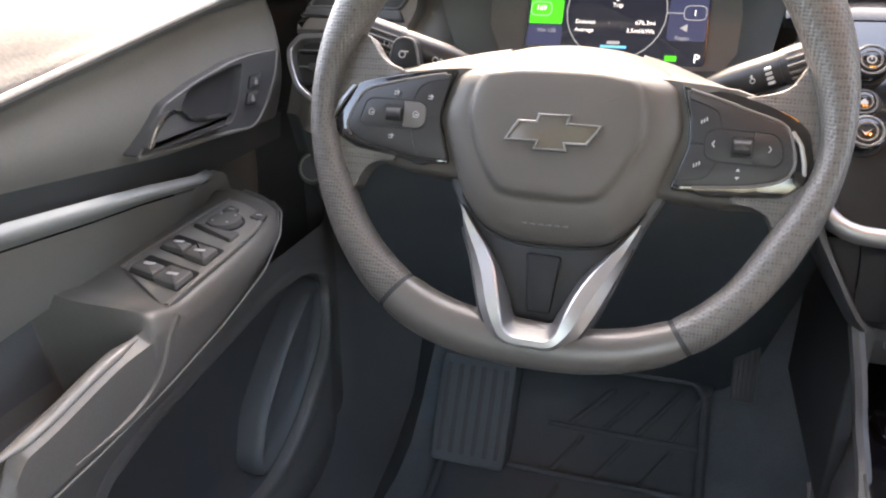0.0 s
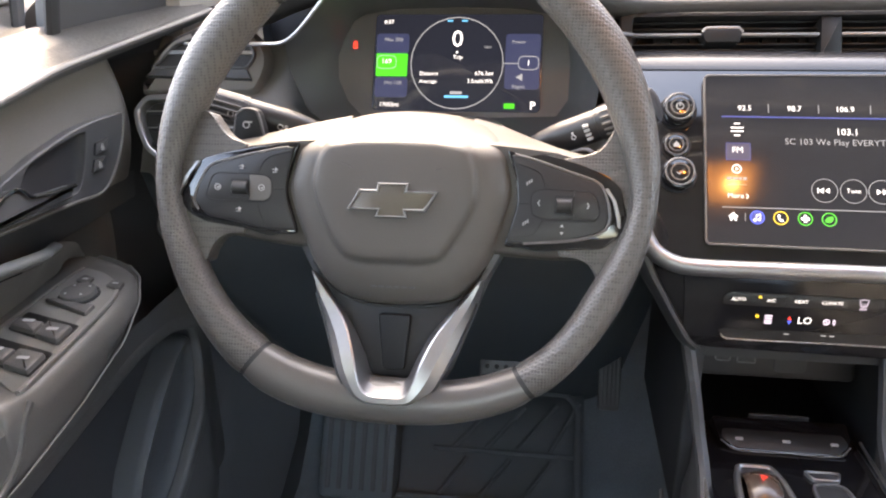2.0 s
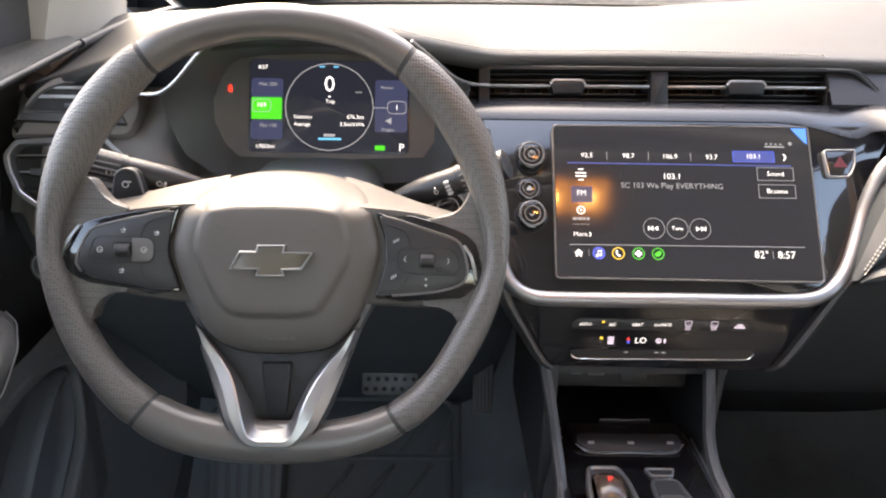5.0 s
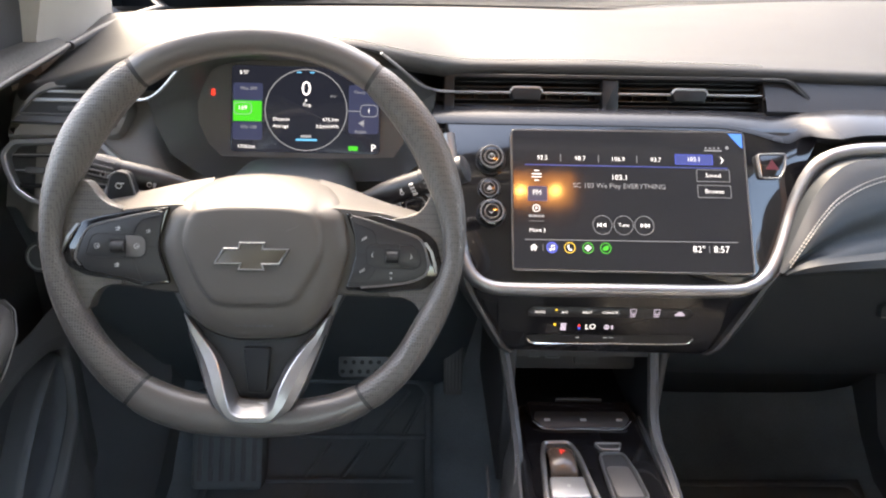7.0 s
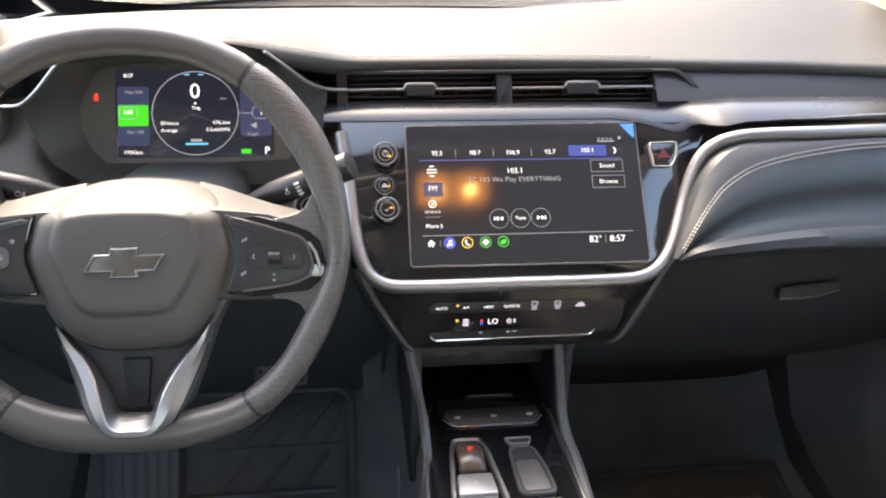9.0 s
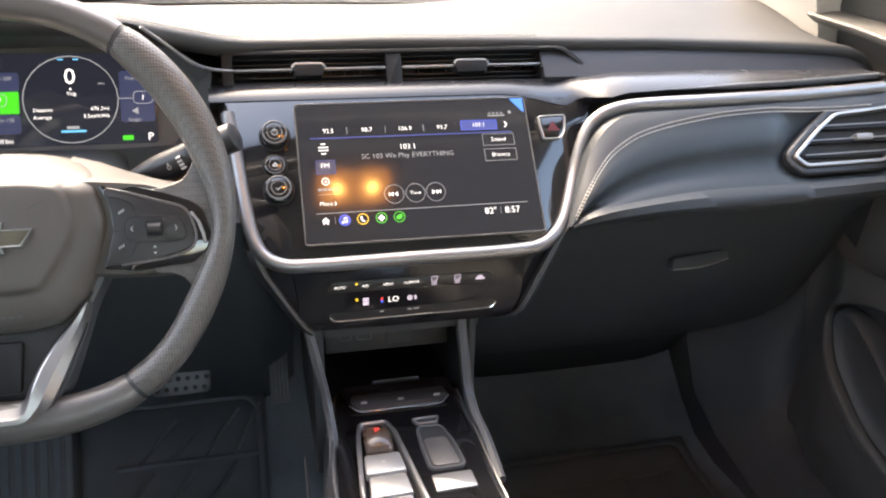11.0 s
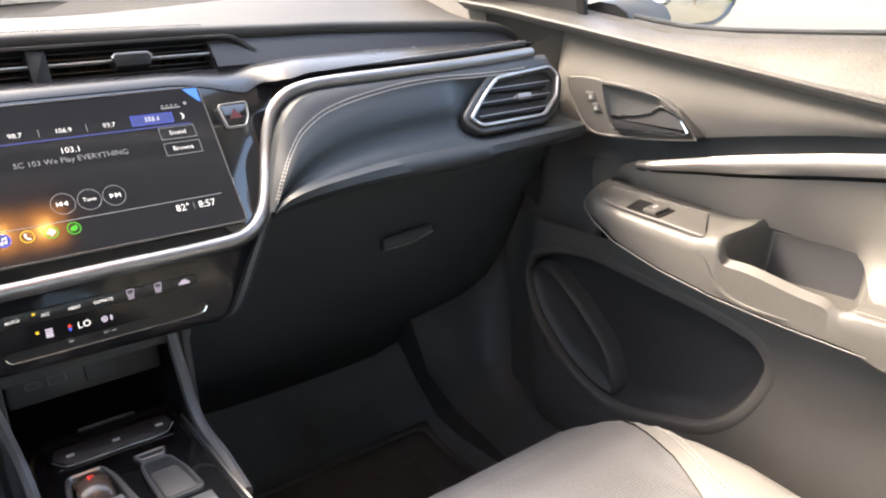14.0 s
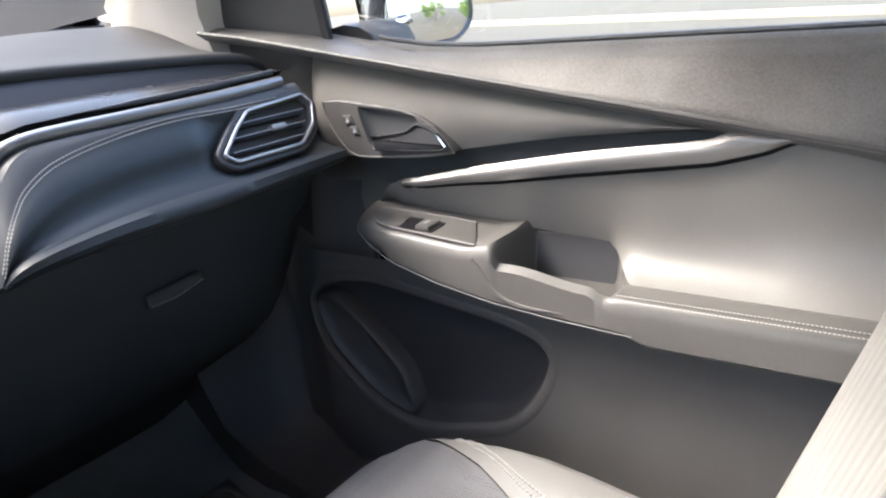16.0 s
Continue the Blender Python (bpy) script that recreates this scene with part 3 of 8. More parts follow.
screen = plate("touch_screen", FA, rounded(SCR, 0.004), -0.002, 0.0040, M_PIANO, dash, "lit touch screen showing a radio menu", bevel=0.001)
plate("display", FA, inset(rounded(SCR, 0.004), 0.0014), 0.004, 0.0045, M_SCREEN, screen, bevel=0)
D1 = 0.0049


def bar(a0, b0, a1, b1, material, r=0.0006, d=D1):
    return plate("screen_mark", FA, rect(min(a0, a1), min(b0, b1), max(a0, a1), max(b0, b1), r), 0.0042, d, material, screen, bevel=0)


def shape(pts, material, d=D1):
    return plate("screen_mark", FA, [Vector(p) for p in pts], 0.0042, d, material, screen, bevel=0)


def frame_mark(a0, b0, a1, b1, material, w=0.0005):
    ring_plate("screen_mark", FA, rect(a0, b0, a1, b1, 0.001), rect(a0 + w, b0 + w, a1 - w, b1 - w, 0.001), 0.0042, D1, material, screen, bevel=0.0001)


def hoop(u, v, r, w, material, pl=None, par=None, d=D1, name="screen_mark", n=28):
    ring_plate(name, pl or FA, disc(u, v, r, n), disc(u, v, r - w, n), d - 0.0007, d, material, par or screen, bevel=0.0001)


def say(text, a, b, size, material=L_WHITE, align="CENTER"):
    words(text, FA, a, b, size, material, screen, D1 + 0.0001, align)


# station row
for txt, a in (("92.5", -0.078), ("98.7", -0.0344), ("106.9", 0.0095), ("93.7", 0.0537)):
    say(txt, a, 0.1275, 0.0074)
for a in (-0.0569, -0.0131, 0.0316):
    bar(a - 0.0003, 0.1235, a + 0.0003, 0.1320, L_DIM)
bar(0.0763, 0.1228, 0.1207, 0.1350, L_TAB, d=0.0046)
frame_mark(0.0763, 0.1228, 0.1207, 0.1350, L_BLUE, 0.0004)
say("103.1", 0.0982, 0.1290, 0.0074)
shape([(0.1295, 0.1325), (0.1310, 0.1325), (0.1335, 0.1288), (0.1310, 0.1250), (0.1295, 0.1250), (0.1318, 0.1288)], L_WHITE)
bar(-0.0987, 0.1185, 0.1375, 0.1198, L_TAB)
# now playing
say("103.1", 0.0105, 0.1054, 0.0090)
say("SC 103 We Play EVERYTHING", 0.0100, 0.0952, 0.0084, L_DIM)
frame_mark(0.1007, 0.1027, 0.1395, 0.1173, L_DIM)
say("Sound", 0.1200, 0.1100, 0.0072)
frame_mark(0.1008, 0.0836, 0.1400, 0.0985, L_DIM)
say("Browse", 0.1204, 0.0910, 0.0072)
# source column: mast, band tile, phone mirroring ring with a blurred line under it
for q, w in ((0.0055, 0.0040), (0.0015, 0.0082), (-0.0020, 0.0082), (-0.0060, 0.0040)):
    bar(-0.0851 - w * 0.7, 0.1068 + q - 0.0006, -0.0851 + w * 0.7, 0.1068 + q + 0.0006, L_WHITE)
bar(-0.0953, 0.0765, -0.0735, 0.0934, L_NAVY, d=0.0046)
frame_mark(-0.0953, 0.0765, -0.0735, 0.0934, L_TAB, 0.0004)
say("FM", -0.0850, 0.0861, 0.0082)
hoop(-0.0861, 0.0681, 0.0044, 0.0010, L_WHITE)
shape([(-0.0870, 0.0664), (-0.0870, 0.0698), (-0.0842, 0.0681)], L_WHITE)
for a0, a1 in ((-0.0950, -0.0905), (-0.0898, -0.0850), (-0.0843, -0.0815), (-0.0805, -0.0775)):
    bar(a0, 0.0575, a1, 0.0603, L_DIM)
bar(-0.0950, 0.0528, -0.0775, 0.0532, L_DIM)
say("More", -0.0875, 0.0423, 0.0066)
shape([(-0.0785, 0.0447), (-0.0776, 0.0447), (-0.0760, 0.0423), (-0.0776, 0.0400), (-0.0785, 0.0400), (-0.0770, 0.0423)], L_WHITE)
# transport keys
for a in (-0.0112, 0.0131, 0.0367):
    hoop(a, 0.0496, 0.0112, 0.0005, L_DIM, n=36)
say("Tune", 0.0131, 0.0496, 0.0060)
for a, sg in ((-0.0112, -1), (0.0367, 1)):
    for q in (-0.0042, 0.0008):
        shape([(a + sg * q, 0.0522), (a + sg * q, 0.0470), (a + sg * (q + 0.0040), 0.0496)][::1 if sg < 0 else -1], L_WHITE)
    bar(a + sg * 0.0050, 0.0472, a + sg * 0.0060, 0.0520, L_WHITE)
bar(-0.0993, 0.0312, 0.1439, 0.0319, L_DIM)
# bottom row: house, note, handset, plus and leaf
shape([(-0.0940, 0.0230), (-0.0898, 0.0268), (-0.0856, 0.0230), (-0.0866, 0.0221), (-0.0898, 0.0250), (-0.0930, 0.0221)], L_WHITE)
shape([(-0.0926, 0.0218), (-0.0898, 0.0243), (-0.0870, 0.0218), (-0.0870, 0.0190), (-0.0887, 0.0190), (-0.0887, 0.0210), (-0.0909, 0.0210), (-0.0909, 0.0190), (-0.0926, 0.0190)], L_WHITE)
bar(-0.0797, 0.0190, -0.0793, 0.0265, L_DIM)
for a, m_ in ((-0.0692, L_BLUE), (-0.0492, L_YELLOW), (-0.0285, L_GREEN), (-0.0084, L_GREEN)):
    hoop(a, 0.0228, 0.0064, 0.0010, m_)
plate("screen_mark", FA, disc(-0.0692, 0.0228, 0.0055, 20), 0.0042, 0.0046, L_TAB, screen, bevel=0)
for a, b in ((-0.0712, 0.0202), (-0.0676, 0.0209)):
    plate("screen_mark", FA, disc(a, b, 0.0013, 10), 0.0042, D1, L_WHITE, screen, bevel=0)
bar(-0.0703, 0.0202, -0.0698, 0.0250, L_WHITE)
bar(-0.0667, 0.0209, -0.0662, 0.0258, L_WHITE)
shape([(-0.0703, 0.0240), (-0.0662, 0.0248), (-0.0662, 0.0262), (-0.0703, 0.0254)], L_WHITE)
shape([(-0.0512, 0.0262), (-0.0496, 0.0258), (-0.0496, 0.0242), (-0.0502, 0.0236), (-0.0496, 0.0220), (-0.0484, 0.0212), (-0.0474, 0.0214), (-0.0466, 0.0200), (-0.0478, 0.0192), (-0.0498, 0.0200), (-0.0514, 0.0222), (-0.0518, 0.0246)], L_WHITE)
shape([(-0.0298, 0.0262), (-0.0272, 0.0262), (-0.0272, 0.0241), (-0.0250, 0.0241), (-0.0250, 0.0215), (-0.0272, 0.0215), (-0.0272, 0.0194), (-0.0298, 0.0194), (-0.0298, 0.0215), (-0.0320, 0.0215), (-0.0320, 0.0241), (-0.0298, 0.0241)], L_WHITE)
shape(rounded([(-0.0118, 0.0200), (-0.0070, 0.0198), (-0.0048, 0.0228), (-0.0052, 0.0262), (-0.0096, 0.0252), (-0.0120, 0.0228)], 0.002), L_GREEN)
say("82\u00b0", 0.0983, 0.0228, 0.0108)
bar(0.1100, 0.0188, 0.1104, 0.0272, L_DIM)
say("8:57", 0.1241, 0.0228, 0.0108)
# blue corner flag and the small signal marks
shape([(0.1405, 0.1612), (0.1568, 0.1614), (0.1570, 0.1440), (0.1540, 0.1455)], glow("corner_blue", (0.04, 0.22, 0.85), 0.42))
bar(0.1110, 0.1395, 0.1320, 0.1410, L_DIM)
for i in range(4):
    bar(0.1120 + i * 0.0050, 0.1425, 0.1145 + i * 0.0050, 0.1440, L_DIM)
plate("screen_mark", FA, disc(0.1385, 0.1440, 0.0020, 10), 0.0042, D1, L_DIM, screen, bevel=0)
so = rounded(SCR, 0.004)
ring_plate("screen_edge", FA, inset(so, -0.0010), inset(so, 0.0006), 0.0, 0.0048, M_KEYHI, screen, "thin pale edge of the screen glass", bevel=0.0003)

# three round controls and the hazard switch
for x, s, r in ((-0.137, 0.126, 0.0150), (-0.139, 0.091, 0.0120), (-0.137, 0.062, 0.0150)):
    kb = plate("control_knob", FA, disc(x, s, r, 28), -0.002, 0.011 if r > 0.013 else 0.004, M_PIANO, dash, "round black control knob", bevel=0.002)
    dd = 0.011 if r > 0.013 else 0.004
    ring_plate("knob_ring", FA, disc(x, s, r * 0.90, 28), disc(x, s, r * 0.78, 28), dd - 0.001, dd + 0.0008, M_STRUT, kb, "satin ring", bevel=0.0003)
    ring_plate("knob_ring", FA, disc(x, s, r * 0.58, 28), disc(x, s, r * 0.48, 28), dd - 0.001, dd + 0.0006, M_KEYHI, kb, "inner grey ring", bevel=0.0002)
    ring_plate("knob_seat", FA, disc(x, s, r * 1.16, 28), disc(x, s, r * 1.02, 28), -0.003, 0.0004, M_VENT, kb, "dark seat round the knob", bevel=0.0003)
    if s > 0.1:
        hoop(x, s, 0.0036, 0.0008, L_DIM, FA, kb, dd + 0.0006, "symbol")
        plate("symbol", FA, rect(x - 0.0005, s, x + 0.0005, s + 0.0042, 0.0002), dd, dd + 0.0007, L_DIM, kb, bevel=0)
    elif s > 0.07:
        plate("symbol", FA, [Vector((x - 0.0028, s - 0.0024)), Vector((x + 0.0028, s - 0.0024)), Vector((x + 0.0028, s)), Vector((x, s + 0.0030)), Vector((x - 0.0028, s))], dd, dd + 0.0006, L_DIM, kb, bevel=0)
    else:
        plate("symbol", FA, [Vector((x - 0.0040, s + 0.0002)), Vector((x - 0.0010, s - 0.0032)), Vector((x + 0.0046, s + 0.0030)), Vector((x - 0.0010, s - 0.0016))], dd, dd + 0.0006, L_DIM, kb, bevel=0)
hz = rounded([(0.1775, 0.1085), (0.2000, 0.1085), (0.2075, 0.1200), (0.2105, 0.1400), (0.1745, 0.1390)], [0.004, 0.004, 0.006, 0.005, 0.005])
hb = plate("hazard_button", FA, inset(hz, 0.002), -0.002, 0.002, M_PIANO, dash, "black hazard light button", bevel=0.001)
ring_plate("button_frame", FA, hz, inset(hz, 0.0016), -0.002, 0.003, M_PEDAL, hb, "thin grey frame", bevel=0.0005)
plate("symbol", FA, [Vector((0.184, 0.1195)), Vector((0.200, 0.1195)), Vector((0.192, 0.1320))], 0.002, 0.0024, mat("red_print", (0.10, 0.014, 0.02), 0.4, bump=0, vary=0), hb, bevel=0)

# the silver band that runs down round the screen and along to the passenger's vent
band = [FA(-0.186, 0.155), FA(-0.180, 0.11), FA(-0.174, 0.05), FA(-0.168, 0.012), FA(-0.158, -0.010), FA(-0.140, -0.021), FA(-0.118, -0.0235), FA(0.0, -0.0235), FA(0.14, -0.0225), FA(0.165, -0.0145), FA(0.182, 0.001),
        FA(0.194, 0.023), FA(0.212, 0.070), Vector((0.2255, 0.192, 1.003)), Vector((0.235, 0.193, 1.020)), Vector((0.252, 0.193, 1.032)), Vector((0.285, 0.192, 1.039)), Vector((0.385, 0.188, 1.043)), Vector((0.515, 0.188, 1.047)), Vector((0.640, 0.192, 1.053))]
bp = spline(band, 110)
sec = [(-0.0062, -0.004), (-0.0055, 0.002), (-0.003, 0.0052), (0.0, 0.0062), (0.003, 0.0052), (0.0055, 0.002), (0.0062, -0.004)]
sweep("silver_band", bp, [(a * 1.25, b * 1.1) for a, b in sec], M_BAND, dash, "satin silver trim band", up=lambda i: (0, -0.813, 0.582))
bp2 = [p + Vector((0, 0.014, 0.013)) for p in bp[76:]]
sweep("upper_band", bp2, [(a * 0.6, b * 0.7) for a, b in sec], mat("satin_black_band", (0.10, 0.105, 0.115), 0.32, metal=0.5, bump=0), dash, "black trim line above the silver band", up=lambda i: (0, -0.813, 0.582), scale=lambda u: 0.05 + 0.95 * smooth01(u / 0.45))

# passenger pad: pale upper band, stitched dark pad, lower lip
pale_top = spline([(0.1875, 0.137, 0.9085), (0.195, 0.139, 0.9353), (0.2060, 0.146, 0.9676), (0.2190, 0.156, 0.9935), (0.236, 0.166, 1.012), (0.253, 0.173, 1.024), (0.277, 0.178, 1.031), (0.376, 0.179, 1.035), (0.511, 0.183, 1.040), (0.60, 0.186, 1.044), (0.665, 0.190, 1.048)], 60)
seam = spline([(0.1905, 0.130, 0.9128), (0.1964, 0.128, 0.9302), (0.2063, 0.130, 0.9524), (0.2210, 0.138, 0.9730), (0.245, 0.151, 0.993), (0.288, 0.163, 1.011), (0.373, 0.172, 1.025), (0.452, 0.175, 1.030), (0.52, 0.174, 1.029), (0.60, 0.175, 1.030), (0.665, 0.178, 1.034)], 60)
fold = spline([(0.1912, 0.1295, 0.9125), (0.1994, 0.120, 0.9270), (0.216, 0.114, 0.9365), (0.2688, 0.116, 0.9440), (0.3416, 0.119, 0.9500), (0.43, 0.121, 0.9515), (0.5172, 0.122, 0.9526), (0.6032, 0.122, 0.9545), (0.675, 0.122, 0.955)], 60)
lip = spline([(0.1918, 0.1290, 0.9115), (0.2057, 0.115, 0.9190), (0.2438, 0.106, 0.9265), (0.3091, 0.105, 0.9300), (0.4179, 0.106, 0.9298), (0.5095, 0.108, 0.9326), (0.6063, 0.112, 0.9371), (0.675, 0.116, 0.940)], 60)


def between(c0, c1, n, bulge):
    out = []
    for i in range(n + 1):
        v = i / n
        out.append([a.lerp(b, v) + Vector((0, -0.813, 0.582)) * bulge(v) for a, b in zip(c0, c1)])
    return out


grid("pale_pad", between(pale_top, seam, 6, lambda v: 0.0015 * math.sin(math.pi * v)), M_GREYPAD, dash, "pale grey padded band")
near_band = [min(bp[36:], key=lambda q: (q - p).length) + Vector((0.001, 0.005, -0.003)) for p in pale_top]
# filler side, dark in colour so the window light doesn't whiten it
grid("pad_side", [pale_top, [p.lerp(q, 0.5) + Vector((0.001, 0.003, -0.001)) for p, q in zip(pale_top, near_band)], near_band], M_LIP, dash, "side of the padded band, coloured dark against window light")
pad_rows = between(seam, fold, 16, lambda v: 0.0035 * math.sin(math.pi * min(1.0, v / 0.55)) - 0.0075 * math.sin(math.pi * min(1.0, max(0.0, (v - 0.40) / 0.60))) ** 2)
for i, r in enumerate(pad_rows):
    for p in r:
        p += Vector((0, 0.813, -0.582)) * (0.020 * math.sin(math.pi * min(1.0, max(0.0, i / 16))) ** 0.7 * smooth01((p.x - 0.455) / 0.05))
grid("stitched_pad", pad_rows, M_SOFT, dash, "dark teal-grey padded panel with a stitched edge")
lp_rows = [fold, [a.lerp(b, 0.35) + Vector((0, -0.006, 0.002)) for a, b in zip(fold, lip)], [a.lerp(b, 0.75) + Vector((0, -0.005, 0)) for a, b in zip(fold, lip)], lip,
           [p + Vector((0, 0.006, -0.006)) for p in lip], [p + Vector((0, 0.05, -0.012)) for p in lip], [p + Vector((0, 0.12, -0.018)) for p in lip]]
grid("lower_lip", lp_rows, M_LIP, dash, "charcoal rounded lower lip")
for off in (0.0025, -0.0025):
    stitches("stitching", [p + Vector((0, -0.813, 0.582)) * 0.0035 + Vector((0, off * 0.582, off * 0.813)) for p in seam[1:54]], dash)

# glove box below
rows = []
for z, y in ((0.902, 0.222), (0.885, 0.230), (0.86, 0.25), (0.80, 0.282), (0.74, 0.312), (0.68, 0.345), (0.62, 0.39), (0.56, 0.46), (0.50, 0.55), (0.40, 0.62)):
    rows.append([Vector((x, y + 0.02 * (abs(x - 0.42) / 0.3) ** 3, z)) for x in np.linspace(0.12, 0.74, 20)])
glove = grid("glove_box", rows, M_KNEE, dash, "black glove box lid below the pad", thick=0.01)
GP = Plane((0.462, 0.274, 0.79), (1, 0, 0.05), (0, 0.45, 0.89))
plate("handle_recess", GP, rounded([(-0.046, -0.010), (0.0, -0.011), (0.047, -0.004), (0.050, 0.006), (0.042, 0.010), (-0.042, 0.007)], 0.006), -0.006, 0.006, M_KNEE, glove, "shallow latch handle", bevel=0.0015)
# highlight along the latch's foot, painted as a thin metal strip
sweep("handle_highlight", spline([GP(a, b, 0.006) for a, b in ((-0.044, -0.0095), (0.0, -0.0105), (0.046, -0.0035))], 16), oval(0.0012, 0.0012, 8), M_PEDAL, glove, "pale strip for the highlight on the latch's lower edge", up=lambda i: GP.n)

# driver's side face and knee panel
rows = []
prof = [(1.06, 0.31), (1.03, 0.275), (1.00, 0.252), (0.965, 0.235), (0.925, 0.214), (0.915, 0.208), (0.908, 0.212), (0.88, 0.222), (0.83, 0.245), (0.78, 0.285), (0.72, 0.34), (0.66, 0.40), (0.58, 0.48), (0.50, 0.56), (0.42, 0.62)]
for z, y in prof:
    rows.append([Vector((x, y + (0.05 * smooth01((x + 0.18) / 0.08)) + 0.08 * smooth01((-0.66 - x) / 0.07) + 0.10 * smooth01((z - 0.950) / 0.03) * smooth01((x + 0.53) / 0.03) * smooth01((-0.19 - x) / 0.03) , z)) for x in np.linspace(-0.735, -0.12, 45)])
grid("driver_fascia", rows[:6], M_FASCIA, dash, "grey driver-side fascia behind the wheel", angle=60)
knee = grid("knee_panel", rows[5:], M_KNEE, dash, "charcoal driver-side lower dashboard panel", angle=60)

# climate panel under the screen
cl = rounded([(-0.1600, 0.046), (-0.1440, 0.008), (-0.1235, -0.028), (-0.1130, -0.0365), (-0.098, -0.0390), (0.118, -0.0425), (0.134, -0.0390), (0.148, -0.0200), (0.166, 0.016), (0.176, 0.046)], [0.004, 0.02, 0.012, 0.008, 0.01, 0.01, 0.010, 0.012, 0.02, 0.004])
clim = plate("climate_panel", CP, cl, -0.05, 0.0, M_CLIMATE, dash, "glossy black climate control panel", bevel=0.004)
facep = rounded([(-0.1300, 0.044), (-0.1270, 0.020), (-0.1245, -0.020), (-0.1140, -0.0320), (-0.096, -0.0345), (0.116, -0.0380), (0.1290, -0.0340), (0.1360, -0.0150), (0.1390, 0.020), (0.1400, 0.044)], [0.004, 0.01, 0.01, 0.006, 0.01, 0.01, 0.006, 0.012, 0.02, 0.004])
plate("panel_face", CP, facep, 0.0, 0.0024, M_CLIMATE, clim, "flat glossy panel face", bevel=0.0012)
slot = rounded([(-0.0925, -0.0170), (-0.0860, -0.0255), (0.1000, -0.0250), (0.1060, -0.0180), (0.1020, -0.0140), (-0.0880, -0.0150)], [0.002, 0.004, 0.004, 0.002, 0.004, 0.004])
plate("slot", CP, slot, 0.001, 0.0027, M_BLACK, clim, "narrow slot", bevel=0)
sweep("slot_line", spline([CP(*p, 0.0034) for p in ((-0.0905, -0.0195), (-0.0880, -0.0235), (-0.0830, -0.0252), (0.0, -0.0252), (0.0960, -0.0250), (0.1010, -0.0228), (0.1048, -0.0178))], 60), oval(0.0011, 0.0011, 8), M_CHROME, clim, "thin chrome line", up=lambda i: CP.n)
KEYX = (-0.0785, -0.0500, -0.0240, 0.0025, 0.0292, 0.0567, 0.0838)
strip = plate("key_strip", CP, rounded([(-0.0915, 0.0100), (0.0950, 0.0080), (0.1010, 0.0140), (0.0950, 0.0212), (-0.0860, 0.0230), (-0.0930, 0.0170)], 0.003), 0.001, 0.0036, M_KEYS, clim, "flat strip of climate keys", bevel=0.0008)
for a, b in zip(KEYX[:-1], KEYX[1:]):
    plate("key_gap", CP, rect((a + b) / 2 - 0.0003, 0.0095, (a + b) / 2 + 0.0003, 0.0215, 0.0001), 0.003, 0.0038, M_BLACK, strip, bevel=0)
for a, t in zip(KEYX, ("AUTO", "A/C", "HEAT", "CLIMATE")):
    words(t, CP, a, 0.0162, 0.0046, L_WHITE, clim, 0.0042)


def demist(a, b, pts):
    """A demister sign: a rounded pane with wavy lines below."""
    ring_plate("symbol", CP, rounded([(a + p, b + q) for p, q in pts], 0.0008, 2), rounded([(a + p * 0.82, b + q * 0.80 + 0.0003) for p, q in pts], 0.0005, 2), 0.003, 0.0042, L_ICON, clim, bevel=0.0001)
    for q in (-0.0018, 0.0, 0.0018):
        plate("symbol", CP, rect(a + q - 0.0002, b - 0.0040, a + q + 0.0002, b + 0.0014, 0.0001), 0.003, 0.0042, L_ICON, clim, bevel=0)
    plate("symbol", CP, rect(a - 0.0032, b - 0.0050, a + 0.0032, b - 0.0042, 0.0001), 0.003, 0.0042, L_ICON, clim, bevel=0)


demist(KEYX[4], 0.0160, [(-0.0042, 0.0046), (-0.0028, -0.0022), (0.0028, -0.0022), (0.0042, 0.0046), (0.0, 0.0056)])
demist(KEYX[5], 0.0160, [(-0.0036, 0.0050), (-0.0036, -0.0022), (0.0036, -0.0022), (0.0036, 0.0050)])
plate("symbol", CP, rounded([(0.0780, 0.0128), (0.0780, 0.0148), (0.0800, 0.0156), (0.0820, 0.0182), (0.0858, 0.0182), (0.0880, 0.0156), (0.0896, 0.0148), (0.0896, 0.0128)], 0.0008, 2), 0.003, 0.0042, L_ICON, clim, bevel=0)
for a, b, m_ in ((-0.0600, 0.0192, L_YELLOW), (-0.0600, -0.0005, L_YELLOW)):
    plate("indicator", CP, rect(a - 0.0013, b - 0.0011, a + 0.0013, b + 0.0011, 0.0004), 0.001, 0.0042, m_, clim, bevel=0)
plate("indicator", CP, [Vector((-0.0330, -0.0028)), Vector((-0.0295, -0.0028)), Vector((-0.03125, 0.0004))], 0.001, 0.0030, L_RED, clim, bevel=0)
plate("indicator", CP, [Vector((-0.0330, -0.0042)), Vector((-0.03125, -0.0076)), Vector((-0.0295, -0.0042))], 0.001, 0.0030, L_BLUE, clim, bevel=0)
words("LO", CP, -0.0180, -0.0035, 0.0098, L_WHITE, clim, 0.0028)
for b in (0.0, -0.0025, -0.0050, -0.0072):
    plate("symbol", CP, rect(-0.0530, b - 0.0007, -0.0465, b + 0.0007, 0.0003), 0.001, 0.0030, L_LILAC, clim, bevel=0)
hoop(0.0010, -0.0036, 0.0030, 0.0010, L_LILAC, CP, clim, 0.0030, "symbol")
plate("symbol", CP, disc(0.0010, -0.0036, 0.0010, 8), 0.001, 0.0030, L_LILAC, clim, bevel=0)
plate("symbol", CP, [Vector((0.0060, -0.0030)), Vector((0.0090, -0.0030)), Vector((0.0075, -0.0004))], 0.001, 0.0030, L_LILAC, clim, bevel=0)
